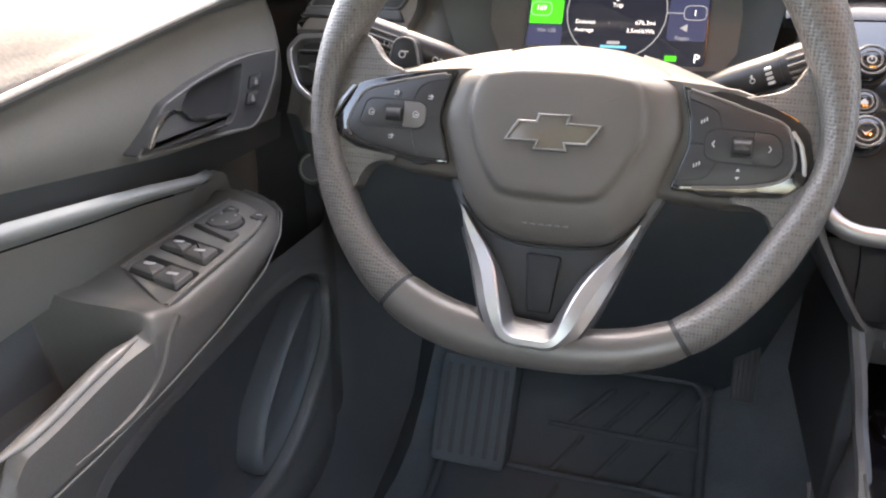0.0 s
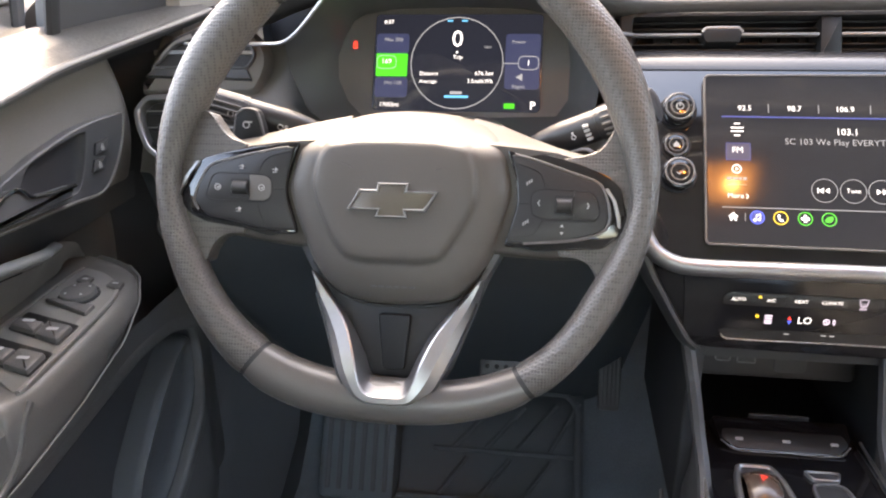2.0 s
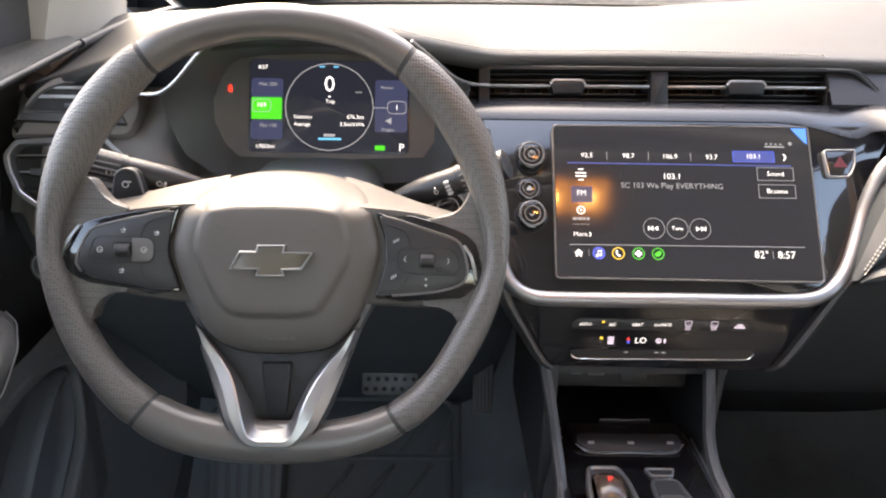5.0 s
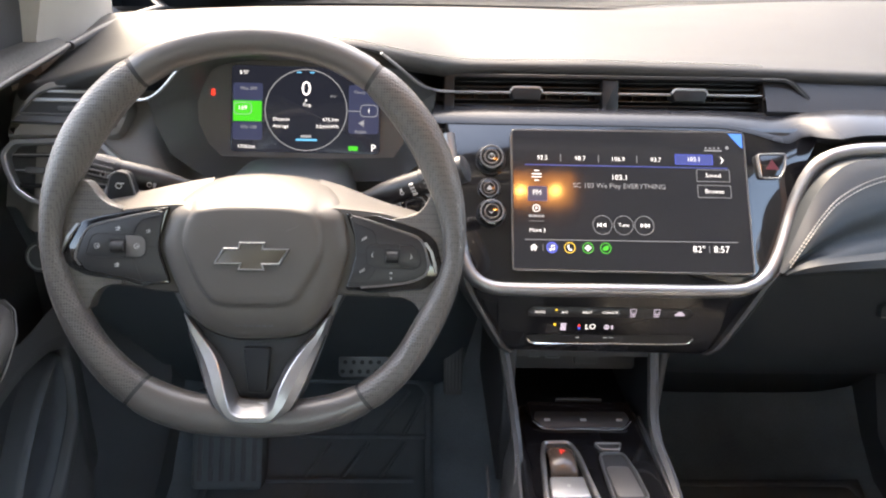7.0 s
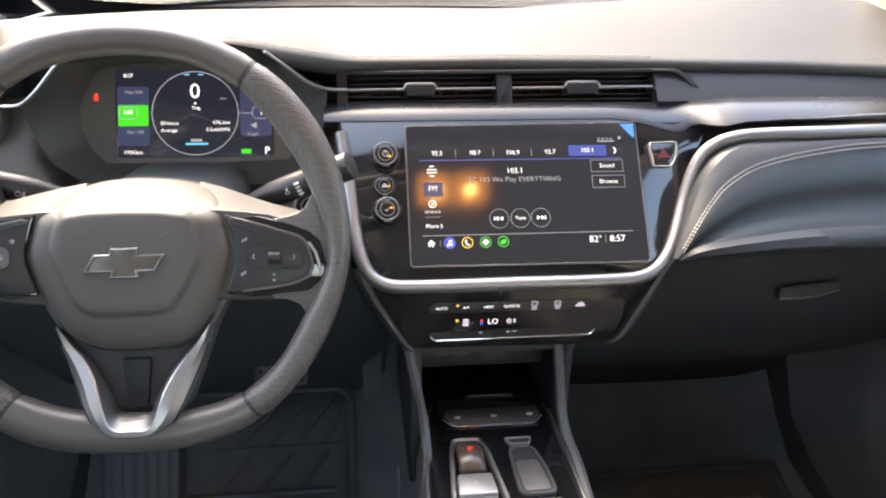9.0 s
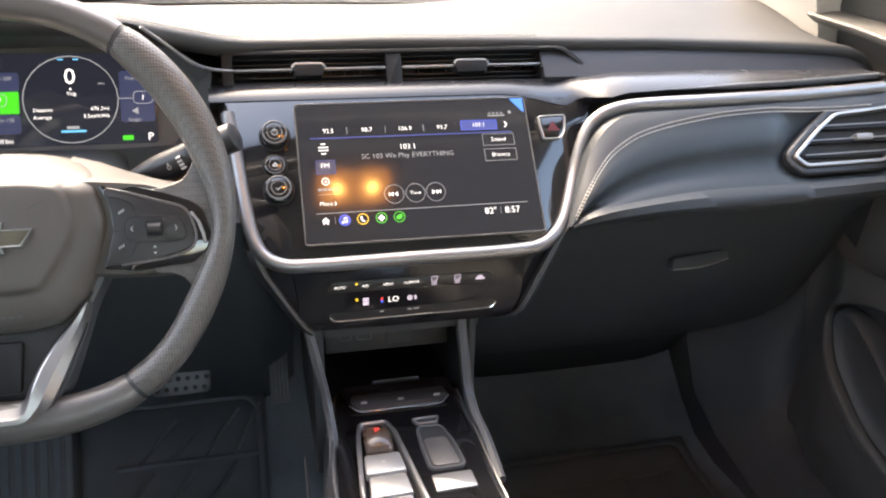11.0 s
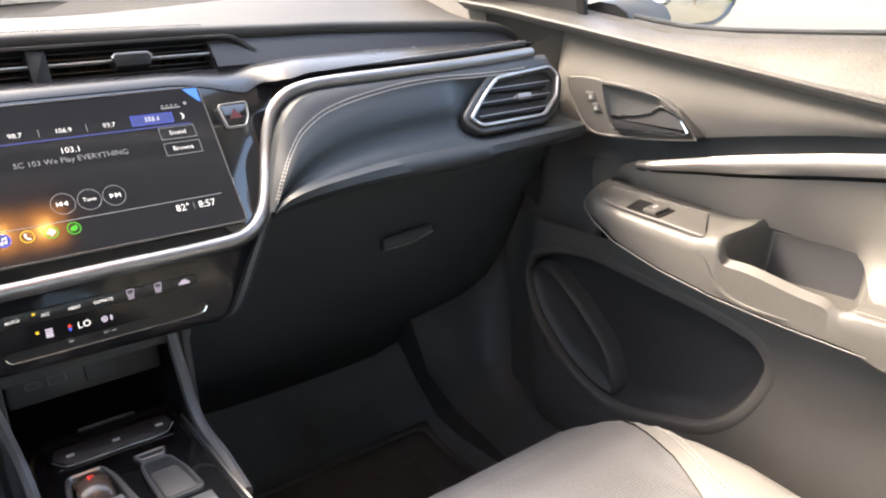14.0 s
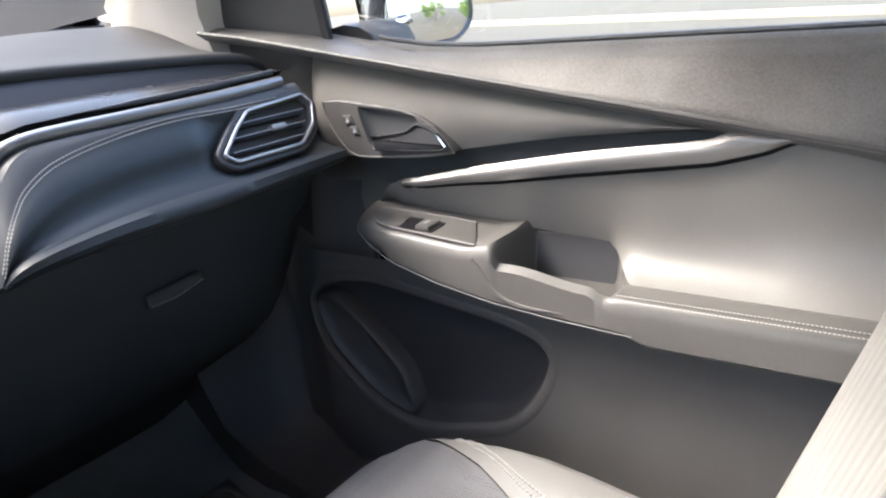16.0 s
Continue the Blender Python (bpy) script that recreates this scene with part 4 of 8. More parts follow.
plate("symbol", CP, [Vector((0.0060, -0.0042)), Vector((0.0075, -0.0068)), Vector((0.0090, -0.0042))], 0.001, 0.0030, L_LILAC, clim, bevel=0)
for a in (-0.032, 0.0005, 0.008):
    plate("symbol", CP, rect(a - 0.0022, -0.0182, a + 0.0022, -0.0172, 0.0002), 0.002, 0.0030, L_DIM, clim, bevel=0)
# slanted cheeks that carry the panel's outline up to the silver band
for sg, outer_, inner_ in ((-1, [(-0.1760, 0.146, 0.905), (-0.1690, 0.140, 0.884), (-0.1490, 0.137, 0.851), (-0.1230, 0.138, 0.808), (-0.112, 0.142, 0.797)], [(-0.1640, 0.140, 0.905), (-0.1570, 0.136, 0.884), (-0.1400, 0.134, 0.851), (-0.1165, 0.135, 0.812), (-0.106, 0.140, 0.801)]),
                           (1, [(0.1985, 0.142, 0.912), (0.1905, 0.138, 0.9035), (0.1666, 0.135, 0.8558), (0.1420, 0.137, 0.808), (0.130, 0.142, 0.796)], [(0.1870, 0.138, 0.910), (0.1790, 0.135, 0.9020), (0.1540, 0.133, 0.8541), (0.1320, 0.134, 0.810), (0.121, 0.139, 0.800)])):
    co_, ci = spline(outer_, 24), spline(inner_, 24)
    grid("cheek", [[p + Vector((-sg * 0.002, 0.016, 0)) for p in ci], ci, [a.lerp(b, 0.5) + Vector((0, -0.0030, 0.001)) for a, b in zip(ci, co_)], co_, [p + Vector((sg * 0.003, 0.010, -0.003)) for p in co_], [p + Vector((sg * 0.004, 0.12, -0.012)) for p in co_]], M_CHEEK, dash, "charcoal slanted cheek beside the climate panel", angle=50)

# instrument cluster in its hooded housing
CL = Plane((-0.358, 0.311, 1.041), (1, 0, 0), (0, 0.425, 0.905))
hood_ring = [(-0.520, 0.222, 1.072), (-0.497, 0.202, 1.087), (-0.466, 0.200, 1.119), (-0.447, 0.200, 1.131), (-0.42, 0.199, 1.137), (-0.36, 0.198, 1.140), (-0.30, 0.200, 1.139), (-0.266, 0.206, 1.132), (-0.242, 0.220, 1.113), (-0.218, 0.245, 1.092),
             (-0.200, 0.262, 1.076), (-0.212, 0.255, 1.00), (-0.24, 0.240, 0.975), (-0.36, 0.236, 0.972), (-0.47, 0.240, 0.975), (-0.508, 0.245, 1.00), (-0.522, 0.242, 1.04)]
bed_ring = [(-0.132, 0.005), (-0.126, 0.025), (-0.116, 0.045), (-0.104, 0.052), (-0.072, 0.058), (-0.002, 0.060), (0.068, 0.058), (0.096, 0.052), (0.110, 0.04), (0.118, 0.02), (0.121, 0.0), (0.120, -0.04), (0.108, -0.058), (-0.002, -0.062), (-0.102, -0.060), (-0.118, -0.045), (-0.130, -0.02)]
rows = []
for i in range(7):
    v = i / 6
    rows.append([Vector(h).lerp(CL(b[0], b[1], 0.004), v) for h, b in zip(hood_ring, bed_ring)])
grid("cluster_hood", rows, M_DASH, dash, "black hood round the instrument display", ring=True, angle=50)
cluster = plate("instrument_display", CL, [Vector(b) * 1.02 for b in bed_ring], -0.01, 0.004, mat("cluster_bezel", (0.15, 0.144, 0.138), 0.45, bump=0.2), dash, "lit instrument display", bevel=0)
plate("display", CL, rect(-0.091, -0.0545, 0.091, 0.0515, 0.006), 0.004, 0.006, M_CLUSTER, cluster, bevel=0.0005)
CD = 0.0068


def cw(text, a, b, size, material=L_WHITE, align="CENTER"):
    words(text, CL, a, b, size, material, cluster, CD + 0.0002, align)


def cbar(a0, b0, a1, b1, material, r=0.0008, d=CD):
    plate("display_mark", CL, rect(a0, b0, a1, b1, r), 0.0058, d, material, cluster, bevel=0)


hoop(0.0, -0.002, 0.0505, 0.0009, L_DIM, CL, cluster, CD, "display_mark")
cbar(0.052, -0.030, 0.089, 0.030, L_NAVY, 0.004, 0.0062)
cbar(-0.089, -0.040, -0.053, -0.018, L_NAVY, 0.004, 0.0062)
cbar(-0.089, 0.008, -0.053, 0.030, L_NAVY, 0.004, 0.0062)
cbar(-0.0885, -0.017, -0.054, 0.008, L_GREEN, 0.001, 0.0064)
cw("0", 0.0, 0.0235, 0.026)
cw("Trip", 0.001, 0.004, 0.0062)
plate("display_mark", CL, [Vector((-0.0015, 0.009)), Vector((0.0015, 0.009)), Vector((0.0, 0.0115))], 0.0058, CD, L_WHITE, cluster, bevel=0)
for t, a, b in (("Distance", -0.040, -0.014), ("Average", -0.040, -0.0225)):
    cw(t, a, b, 0.0058, align="LEFT")
cw("676.3mi", 0.040, -0.0135, 0.0062, align="RIGHT")
cw("3.5mi/kWh", 0.040, -0.022, 0.0062, align="RIGHT")
cw("MPH", 0.033, 0.015, 0.0038, L_DIM)
cw("8:57", -0.076, 0.0425, 0.0062)
cw("Max 200", -0.070, 0.023, 0.0058, L_DIM)
cw("169", -0.077, -0.001, 0.0075)
cw("Min 138", -0.069, -0.0245, 0.0058, L_DIM)
cw("17053mi", -0.072, -0.0485, 0.0062)
cw("Power", 0.066, 0.021, 0.0056, L_DIM)
cw("Regen", 0.067, -0.0275, 0.0056, L_DIM)
cw("1", 0.077, -0.002, 0.0085)
cw("P", 0.083, -0.048, 0.0125)
for a in (-0.077, 0.077):
    ring_plate("display_mark", CL, rect(a - 0.011, -0.009, a + 0.011, 0.006, 0.006), rect(a - 0.0103, -0.0083, a + 0.0103, 0.0053, 0.0055), 0.006, CD, L_DIM, cluster, bevel=0.0001)
cbar(0.050, -0.0025, 0.066, -0.0018, L_DIM)
cbar(0.0525, -0.051, 0.064, -0.0455, L_GREEN, 0.001)
cbar(-0.012, -0.040, 0.014, -0.0375, L_CYAN, 0.0004)
cbar(-0.006, -0.036, 0.007, -0.033, L_DIM, 0.0004)
cbar(-0.012, 0.0435, -0.006, 0.045, L_CYAN, 0.0004)
cbar(0.004, 0.0435, 0.010, 0.045, L_CYAN, 0.0004)
plate("display_mark", CL, [Vector((0.071, -0.013)), Vector((0.064, -0.017)), Vector((0.071, -0.021))], 0.0058, CD, L_DIM, cluster, bevel=0)
plate("warning_light", CL, rounded([(-0.1155, 0.014), (-0.111, 0.014), (-0.1115, 0.022), (-0.115, 0.022)], 0.001), 0.003, 0.0052, L_RED, cluster, "red warning light", bevel=0)
# silver lines that run off the hood's edge
line_sec = oval(0.0022, 0.0018, 8)
sweep("hood_line", spline([(-0.575, 0.245, 1.068), (-0.540, 0.216, 1.0715), (-0.515, 0.206, 1.0745), (-0.497, 0.200, 1.086), (-0.466, 0.198, 1.1185), (-0.449, 0.198, 1.1305)], 24), line_sec, M_SILVER, dash, "thin silver line on the hood's edge")
sweep("hood_line", spline([(-0.262, 0.206, 1.130), (-0.240, 0.220, 1.1105), (-0.220, 0.243, 1.090), (-0.200, 0.266, 1.0785), (-0.178, 0.279, 1.0745)], 24), line_sec, M_SILVER, dash, "thin silver line on the hood's edge")

# driver's corner vents
LV = Plane((-0.640, 0.243, 0.997), (1, 0, 0), (0, 0.425, 0.905))
lvp = rounded([(-0.060, 0.0), (-0.048, 0.0150), (0.045, 0.020), (0.075, -0.006), (0.055, -0.055), (-0.024, -0.055), (-0.044, -0.041), (-0.056, -0.017)], 0.006)
side_vent = plate("corner_vent", LV, lvp, -0.03, -0.010, M_DEEP, dash, "black corner air vent with chrome frame", bevel=0)
ring_plate("vent_frame", LV, inset(lvp, -0.0022), inset(lvp, 0.0036), -0.03, 0.005, M_SILVER, side_vent, "chrome vent frame", bevel=0.001)
for k, b in enumerate((0.002, -0.016, -0.034)):
    plate("slat", LV, rect(-0.050 + 0.004 * k, b - 0.0035, 0.060, b + 0.001, 0.001), -0.02, -0.002, M_VENT, side_vent, bevel=0.0006)
for b in (0.0035, -0.0145):
    sweep("slat_edge", [LV(-0.050 - 0.2 * b, b - 0.003, -0.0016), LV(0.058, b - 0.001, -0.0016)], oval(0.0011, 0.0009, 6), M_PEDAL, side_vent, "bright edge of the slat")
plate("vent_tab", LV, rect(-0.034, -0.021, -0.012, -0.014, 0.002), -0.01, 0.003, M_DASH, side_vent, "grey vent tab", bevel=0.001)
# rounded pod with the side window vent above the corner vent
podp = rounded([(-0.060, 0.020), (-0.050, 0.050), (-0.034, 0.074), (-0.014, 0.088), (0.030, 0.095), (0.062, 0.095), (0.088, 0.060), (0.072, 0.022)], [0.006, 0.012, 0.012, 0.014, 0.02, 0.012, 0.02, 0.01])
pod = plate("vent_pod", LV, podp, -0.04, 0.002, M_FASCIA, dash, "grey pod round the side window vent", bevel=0.010)
crs = rounded([(-0.040, 0.048), (-0.020, 0.070), (0.0, 0.078), (0.056, 0.082), (0.072, 0.062), (0.062, 0.048)], [0.003, 0.006, 0.01, 0.006, 0.01, 0.004])
plate("demister_vent", LV, crs, 0.0, 0.0026, M_DEEP, pod, "dark side window vent slot", bevel=0)
ring_plate("vent_rim", LV, inset(crs, -0.0025), inset(crs, 0.0005), 0.0, 0.0060, M_DASH, pod, bevel=0.001)
plate("slat", LV, rect(-0.026, 0.0620, 0.070, 0.0660, 0.0008), 0.0, 0.0048, M_SILVER, pod, "thin silver slat", bevel=0.0008)
plate("slat", LV, rect(-0.010, 0.0725, 0.060, 0.0755, 0.0008), 0.0, 0.0048, M_SILVER, pod, bevel=0.0006)
plate("vent_tab", LV, rect(0.002, 0.052, 0.030, 0.057, 0.002), 0.0, 0.0050, M_DASH, pod, bevel=0.001)
plate("pod_ledge", LV, rounded([(-0.052, 0.036), (-0.042, 0.046), (0.064, 0.046), (0.070, 0.034)], 0.003), 0.0, 0.0055, M_GREYPAD, pod, "pale ledge under the slot", bevel=0.002)
# lamp switch and small panel marks
DL = Plane((-0.690, 0.262, 0.858), (1, 0, 0), (0, 0.3, 0.95))
dial = plate("lamp_switch", DL, disc(0, 0, 0.020, 24), -0.03, 0.004, M_DARK, dash, "round black headlamp switch", bevel=0.002)
ring_plate("switch_ring", DL, disc(0, 0, 0.0165, 24), disc(0, 0, 0.0145, 24), 0.003, 0.006, M_SILVER, dial, bevel=0.0005)
plate("switch_pocket", DL, rounded([(0.045, -0.018), (0.085, -0.022), (0.098, -0.004), (0.090, 0.008), (0.045, 0.008)], 0.006), -0.02, 0.003, M_DASH, dash, "small storage flap", bevel=0.002)
HR = Plane((-0.593, 0.396, 0.677), (1, 0, 0), (0, -0.6, 0.8))
rel = plate("bonnet_release", HR, rect(-0.03, -0.018, 0.03, 0.016, 0.006), -0.01, 0.004, M_DARK, dash, "black bonnet release lever", bevel=0.002)
plate("symbol", HR, rounded([(-0.012, -0.004), (0.012, -0.004), (0.011, 0.001), (0.005, 0.006), (-0.006, 0.006), (-0.012, 0.0)], 0.002), 0.004, 0.0046, M_PRINT, rel, bevel=0)
SB = Plane((-0.222, 0.217, 0.952), (1, 0, 0), (0, 0.35, 0.93))
stb = plate("start_button", SB, disc(0, 0, 0.020, 28), -0.02, 0.002, M_PIANO, dash, "round start button with silver ring", bevel=0.001)
ring_plate("button_ring", SB, disc(0, 0, 0.021, 28), disc(0, 0, 0.0175, 28), -0.01, 0.004, M_SILVER, stb, bevel=0.001)
ring_plate("button_ring", SB, disc(0, 0, 0.0125, 28), disc(0, 0, 0.0112, 28), 0.0, 0.003, M_SILVER, stb, bevel=0.0003)

# passenger's corner vent
RVP = Plane((0.573, 0.155, 1.001), (1, 0, 0), (0, 0.545, 0.838))
rvp = rounded([(-0.092, -0.026), (-0.078, -0.039), (0.037, -0.037), (0.074, -0.012), (0.094, 0.020), (0.084, 0.036), (-0.022, 0.027), (-0.053, 0.006)], 0.006)
pv = plate("corner_vent", RVP, rvp, -0.03, -0.006, M_DEEP, dash, "black corner air vent with chrome frame", bevel=0)
ring_plate("vent_frame", RVP, inset(rvp, -0.0016), inset(rvp, 0.0028), -0.03, 0.006, M_SILVER, pv, "chrome vent frame", bevel=0.001)
for k, b in enumerate((0.012, -0.006, -0.024)):
    plate("slat", RVP, rect(-0.055 - 0.012 * k, b - 0.004, 0.070 - 0.01 * k, b + 0.0005, 0.001), -0.02, 0.0, M_VENT, pv, bevel=0.0008)
for a0, a1, b in ((-0.064, 0.066, -0.0040), (-0.050, 0.074, 0.0145), (-0.074, 0.050, -0.0225)):
    sweep("vane_line", [RVP(a0, b - 0.002, 0.0012), RVP(a1, b, 0.0012)], oval(0.0009, 0.0008, 6), M_PEDAL, pv, "bright edge of the vane")
plate("vent_tab", RVP, rect(0.002, -0.008, 0.028, 0.0, 0.003), -0.01, 0.005, M_PEDAL, pv, "silver vent tab", bevel=0.0015)
ring_plate("vent_recess", RVP, inset(rvp, -0.010), inset(rvp, -0.001), -0.03, 0.001, M_CHEEK, pv, bevel=0.002)

# ---- steering column and stalks ----
col = thing("steering_column", "black steering column shroud behind the wheel", "steering column")
rws = []
for y, hw, z0, z1 in ((0.035, 0.050, 0.955, 1.005), (0.08, 0.060, 0.935, 1.012), (0.16, 0.068, 0.910, 1.008), (0.26, 0.072, 0.88, 0.995)):
    rws.append([Vector((-0.365 + hw * a, y, (z0 + z1) / 2 + (z1 - z0) / 2 * b)) for a, b in oval(1, 1, 20, 0.5)])
grid("shroud", rws, M_DARK, col, ring=True, caps=True)


def stalk(name, label, base, tip, grip, marks):
    """A tapered lever with a fluted barrel from `grip` of its length on, and printed signs before it."""
    st = thing(name, label, "stalk", at=base)
    b, t = Vector(base), Vector(tip)
    ax = (t - b).normalized()
    side = Vector((0, -1, 0)) - ax * (-ax.y)
    side.normalize()
    top = ax.cross(side)
    top = top if top.z > 0 else -top
    body = [b.lerp(t, q) for q in np.linspace(0, grip, 12)]
    sweep("lever", body, oval(0.0135, 0.0125, 16), M_STALK, st, up=(0, 1, 0.2), scale=lambda u: 0.55 + 0.42 * smooth01(u / 0.62))
    g0, g1 = b.lerp(t, grip + 0.008), b.lerp(t, 0.985)
    sweep("joint_ring", [b.lerp(t, grip - 0.004), b.lerp(t, grip + 0.012)], oval(0.0126, 0.0116, 16), M_BLACK, st, "dark ring before the barrel", up=(0, 1, 0.2))
    barrel = sweep("barrel", [g0, g0.lerp(g1, 0.5), g1, t], oval(0.0138, 0.0128, 18), M_STALK, st, "fluted twist barrel", up=(0, 1, 0.2), scale=lambda u: 1.0 - 0.28 * max(0.0, u - 0.7) / 0.3)
    for k in range(16):
        an = 2 * math.pi * (k + 0.5) / 16
        off = side * (0.0134 * math.cos(an)) + top * (0.0129 * math.sin(an))
        sweep("flute", [g0.lerp(g1, 0.10) + off, g0.lerp(g1, 0.70) + off], oval(0.0012, 0.0012, 6), M_KEYHI, barrel, "grey raised flute", up=(0, 1, 0.2))
    pl = Plane(b.lerp(t, grip) + side * 0.0132, ax if ax.x > 0 else -ax, top)
    sgn = -1 if ax.x > 0 else 1
    for q, h, kind_ in marks:
        a = sgn * q
        if kind_ == "lamp":
            hoop(a - 0.0012, 0.0, 0.0026, 0.0007, M_PRINT, pl, st, 0.0006, "symbol")
            for k in (-0.0018, 0.0, 0.0018):
                plate("symbol", pl, rect(a + 0.0022, k - 0.0004, a + 0.0048, k + 0.0004, 0.0002), -0.003, 0.0006, M_PRINT, st, bevel=0)
        elif kind_ == "spray":
            hoop(a, 0.0, 0.0020, 0.0006, M_PRINT, pl, st, 0.0006, "symbol")
            plate("symbol", pl, rect(a - 0.0006, 0.0020, a + 0.0006, 0.0040, 0.0002), -0.003, 0.0006, M_PRINT, st, bevel=0)
        else:
            for k in (-0.0054, -0.0018, 0.0018, 0.0054):
                plate("symbol", pl, rect(a - 0.0022, k - 0.0011, a + 0.0022, k + 0.0009, 0.0003), -0.004, 0.0006, M_PRINT, st, bevel=0)
    return st


ls = stalk("indicator_stalk", "black indicator stalk with white lamp symbols", (-0.440, 0.115, 1.0035), (-0.556, 0.083, 1.0440), 0.62, [(0.008, 0.003, "lamp"), (0.030, 0.003, "lamp"), (-0.012, 0.003, "lamp")])
PW = Plane((-0.5025, 0.068, 1.021), (1, 0, 0), (0, 0.2, 0.98))
paddle_ = rounded([(-0.018, -0.030), (0.016, -0.032), (0.0155, -0.004), (0.010, 0.0165), (-0.002, 0.0185), (-0.009, 0.013)], 0.006)
pad_ = plate("paddle", PW, paddle_, -0.008, 0.003, M_VENT, ls, "dark regeneration paddle with a grey edge", bevel=0.002)
ring_plate("paddle_edge", PW, paddle_, inset(paddle_, 0.0016), 0.0, 0.0036, M_STRUT, pad_, "grey edge of the paddle", bevel=0.0005)
hoop(0.0, 0.004, 0.0030, 0.0008, M_PRINT, PW, pad_, 0.0036, "symbol")
plate("symbol", PW, rect(-0.0008, 0.0055, 0.0052, 0.0068, 0.0003), 0.002, 0.0036, M_PRINT, pad_, bevel=0)
stalk("wiper_stalk", "black wiper stalk with white symbols", (-0.285, 0.115, 0.993), (-0.174, 0.083, 1.0440), 0.62, [(0.008, 0.003, "list"), (0.020, 0.003, "spray")])

# ---- steering wheel ----
wheel = thing("steering_wheel", "dark leather steering wheel with silver lower spoke and chrome emblem", "steering wheel", at=(-0.365, 0.006, 0.99))
WP = Plane((-0.365, 0.006, 0.990), (1, 0, 0), (0, 0.350, 0.937))
R_TAB = [(-56, 0.1810), (-44, 0.1812), (-30, 0.1800), (-13, 0.1830), (2, 0.1870), (16, 0.1910), (28, 0.1945), (41, 0.1975), (52, 0.1985), (69, 0.1985), (88, 0.1965), (107, 0.1975), (121, 0.2000), (132, 0.1995), (143, 0.1985), (159, 0.1945), (168, 0.1910), (178, 0.1880), (193, 0.1855), (206, 0.1840), (217, 0.1842), (230, 0.1845), (241, 0.1825), (251, 0.1765), (268, 0.1705), (284, 0.1735), (304, 0.1805)]
A_TAB = [(-90, 0.0175), (-73, 0.0160), (-58, 0.0148), (-45, 0.0132), (-30, 0.0128), (-19, 0.0140), (-12, 0.0105), (-4, 0.0092), (6, 0.0100), (13, 0.0140), (24, 0.0158), (42, 0.0172), (52, 0.0150), (65, 0.0132), (90, 0.0135), (115, 0.0136), (124, 0.0150), (136, 0.0182), (152, 0.0172), (163, 0.0150), (171, 0.0095), (183, 0.0088), (189, 0.0110), (196, 0.0134), (204, 0.0132), (217, 0.0148), (230, 0.0172), (241, 0.0185), (253, 0.0182), (270, 0.0175)]
R_OF, A_OF = curve1(R_TAB), curve1(A_TAB)


def wrap(th):
    return (th + 90) % 360 - 90


def rim_row(th, grow=0.0):
    r = sum(R_OF(wrap(th + k)) if wrap(th + k) >= -56 else R_OF(wrap(th + k) + 360) for k in (-8, -4, 0, 4, 8)) / 5
    a = sum(A_OF(wrap(th + k)) for k in (-8, -4, 0, 4, 8)) / 5 + grow
    c, s = math.cos(radians(th)), math.sin(radians(th))
    rc = r - a + grow
    return [WP((rc + a * p) * c, (rc + a * p) * s, (0.0145 + grow) * q) for p, q in oval(1, 1, 20, 0.9)]


for t0, t1, m_, lab in ((56.6, 123.4, M_LEATHER, "smooth leather top of the rim"), (124.6, 230.0, M_PERF, "perforated leather grip"), (231.2, 305.4, M_LEATHER, "smooth leather foot of the rim"), (306.6, 415.4, M_PERF, "perforated leather grip")):
    n = int((t1 - t0) / 2.5)
    rws = []
    for i in range(n + 1):
        th = t0 + (t1 - t0) * i / n
        rws.append(rim_row(th, -0.0008 if i in (0, n) else 0.0))
    grid("rim", rws, m_, wheel, lab, ring=True, angle=70)
for th in (56, 124, 230.6, 306):
    grid("rim_seam", [rim_row(th - 0.6, -0.0012), rim_row(th + 0.6, -0.0012)], M_DEEP, wheel, "dark stitched joint", ring=True)

# spoke arms: deep upper faces that slope away behind the switch fields
def arm(sg, rowsin, label):
    """rowsin: across, upper edge far behind, front upper edge, front lower edge."""
    rws = []
    for a, bk_, ft, fb in rowsin:
        ring = [(fb - 0.002, -0.040), (bk_ - 0.012, -0.060), (bk_, -0.052), (bk_ * 0.62 + ft * 0.38, -0.034), (bk_ * 0.22 + ft * 0.78, -0.015), (ft + 0.0012, -0.004), (ft, -0.0015), (fb + 0.003, -0.0015), (fb, -0.005), (fb - 0.003, -0.022)]
        rws.append([WP(a, b, d) for b, d in ring])
    return grid("spoke_arm", rws, M_HUB, wheel, label, ring=True, caps=True, angle=50)


arm(-1, [(-0.172, 0.036, 0.012, -0.022), (-0.160, 0.039, 0.0195, -0.027), (-0.148, 0.043, 0.0262, -0.031), (-0.136, 0.0455, 0.0290, -0.033), (-0.115, 0.0500, 0.0330, -0.036), (-0.095, 0.0550, 0.0360, -0.039), (-0.072, 0.0600, 0.0380, -0.041), (-0.050, 0.0640, 0.0380, -0.042)], "grey plastic spoke arm")
arm(1, [(0.172, 0.024, 0.006, -0.028), (0.160, 0.029, 0.0130, -0.035), (0.148, 0.033, 0.0215, -0.040), (0.136, 0.0365, 0.0262, -0.042), (0.115, 0.0420, 0.0325, -0.043), (0.095, 0.0490, 0.0350, -0.042), (0.072, 0.0580, 0.0370, -0.041), (0.050, 0.0640, 0.0380, -0.042)], "grey plastic spoke arm")
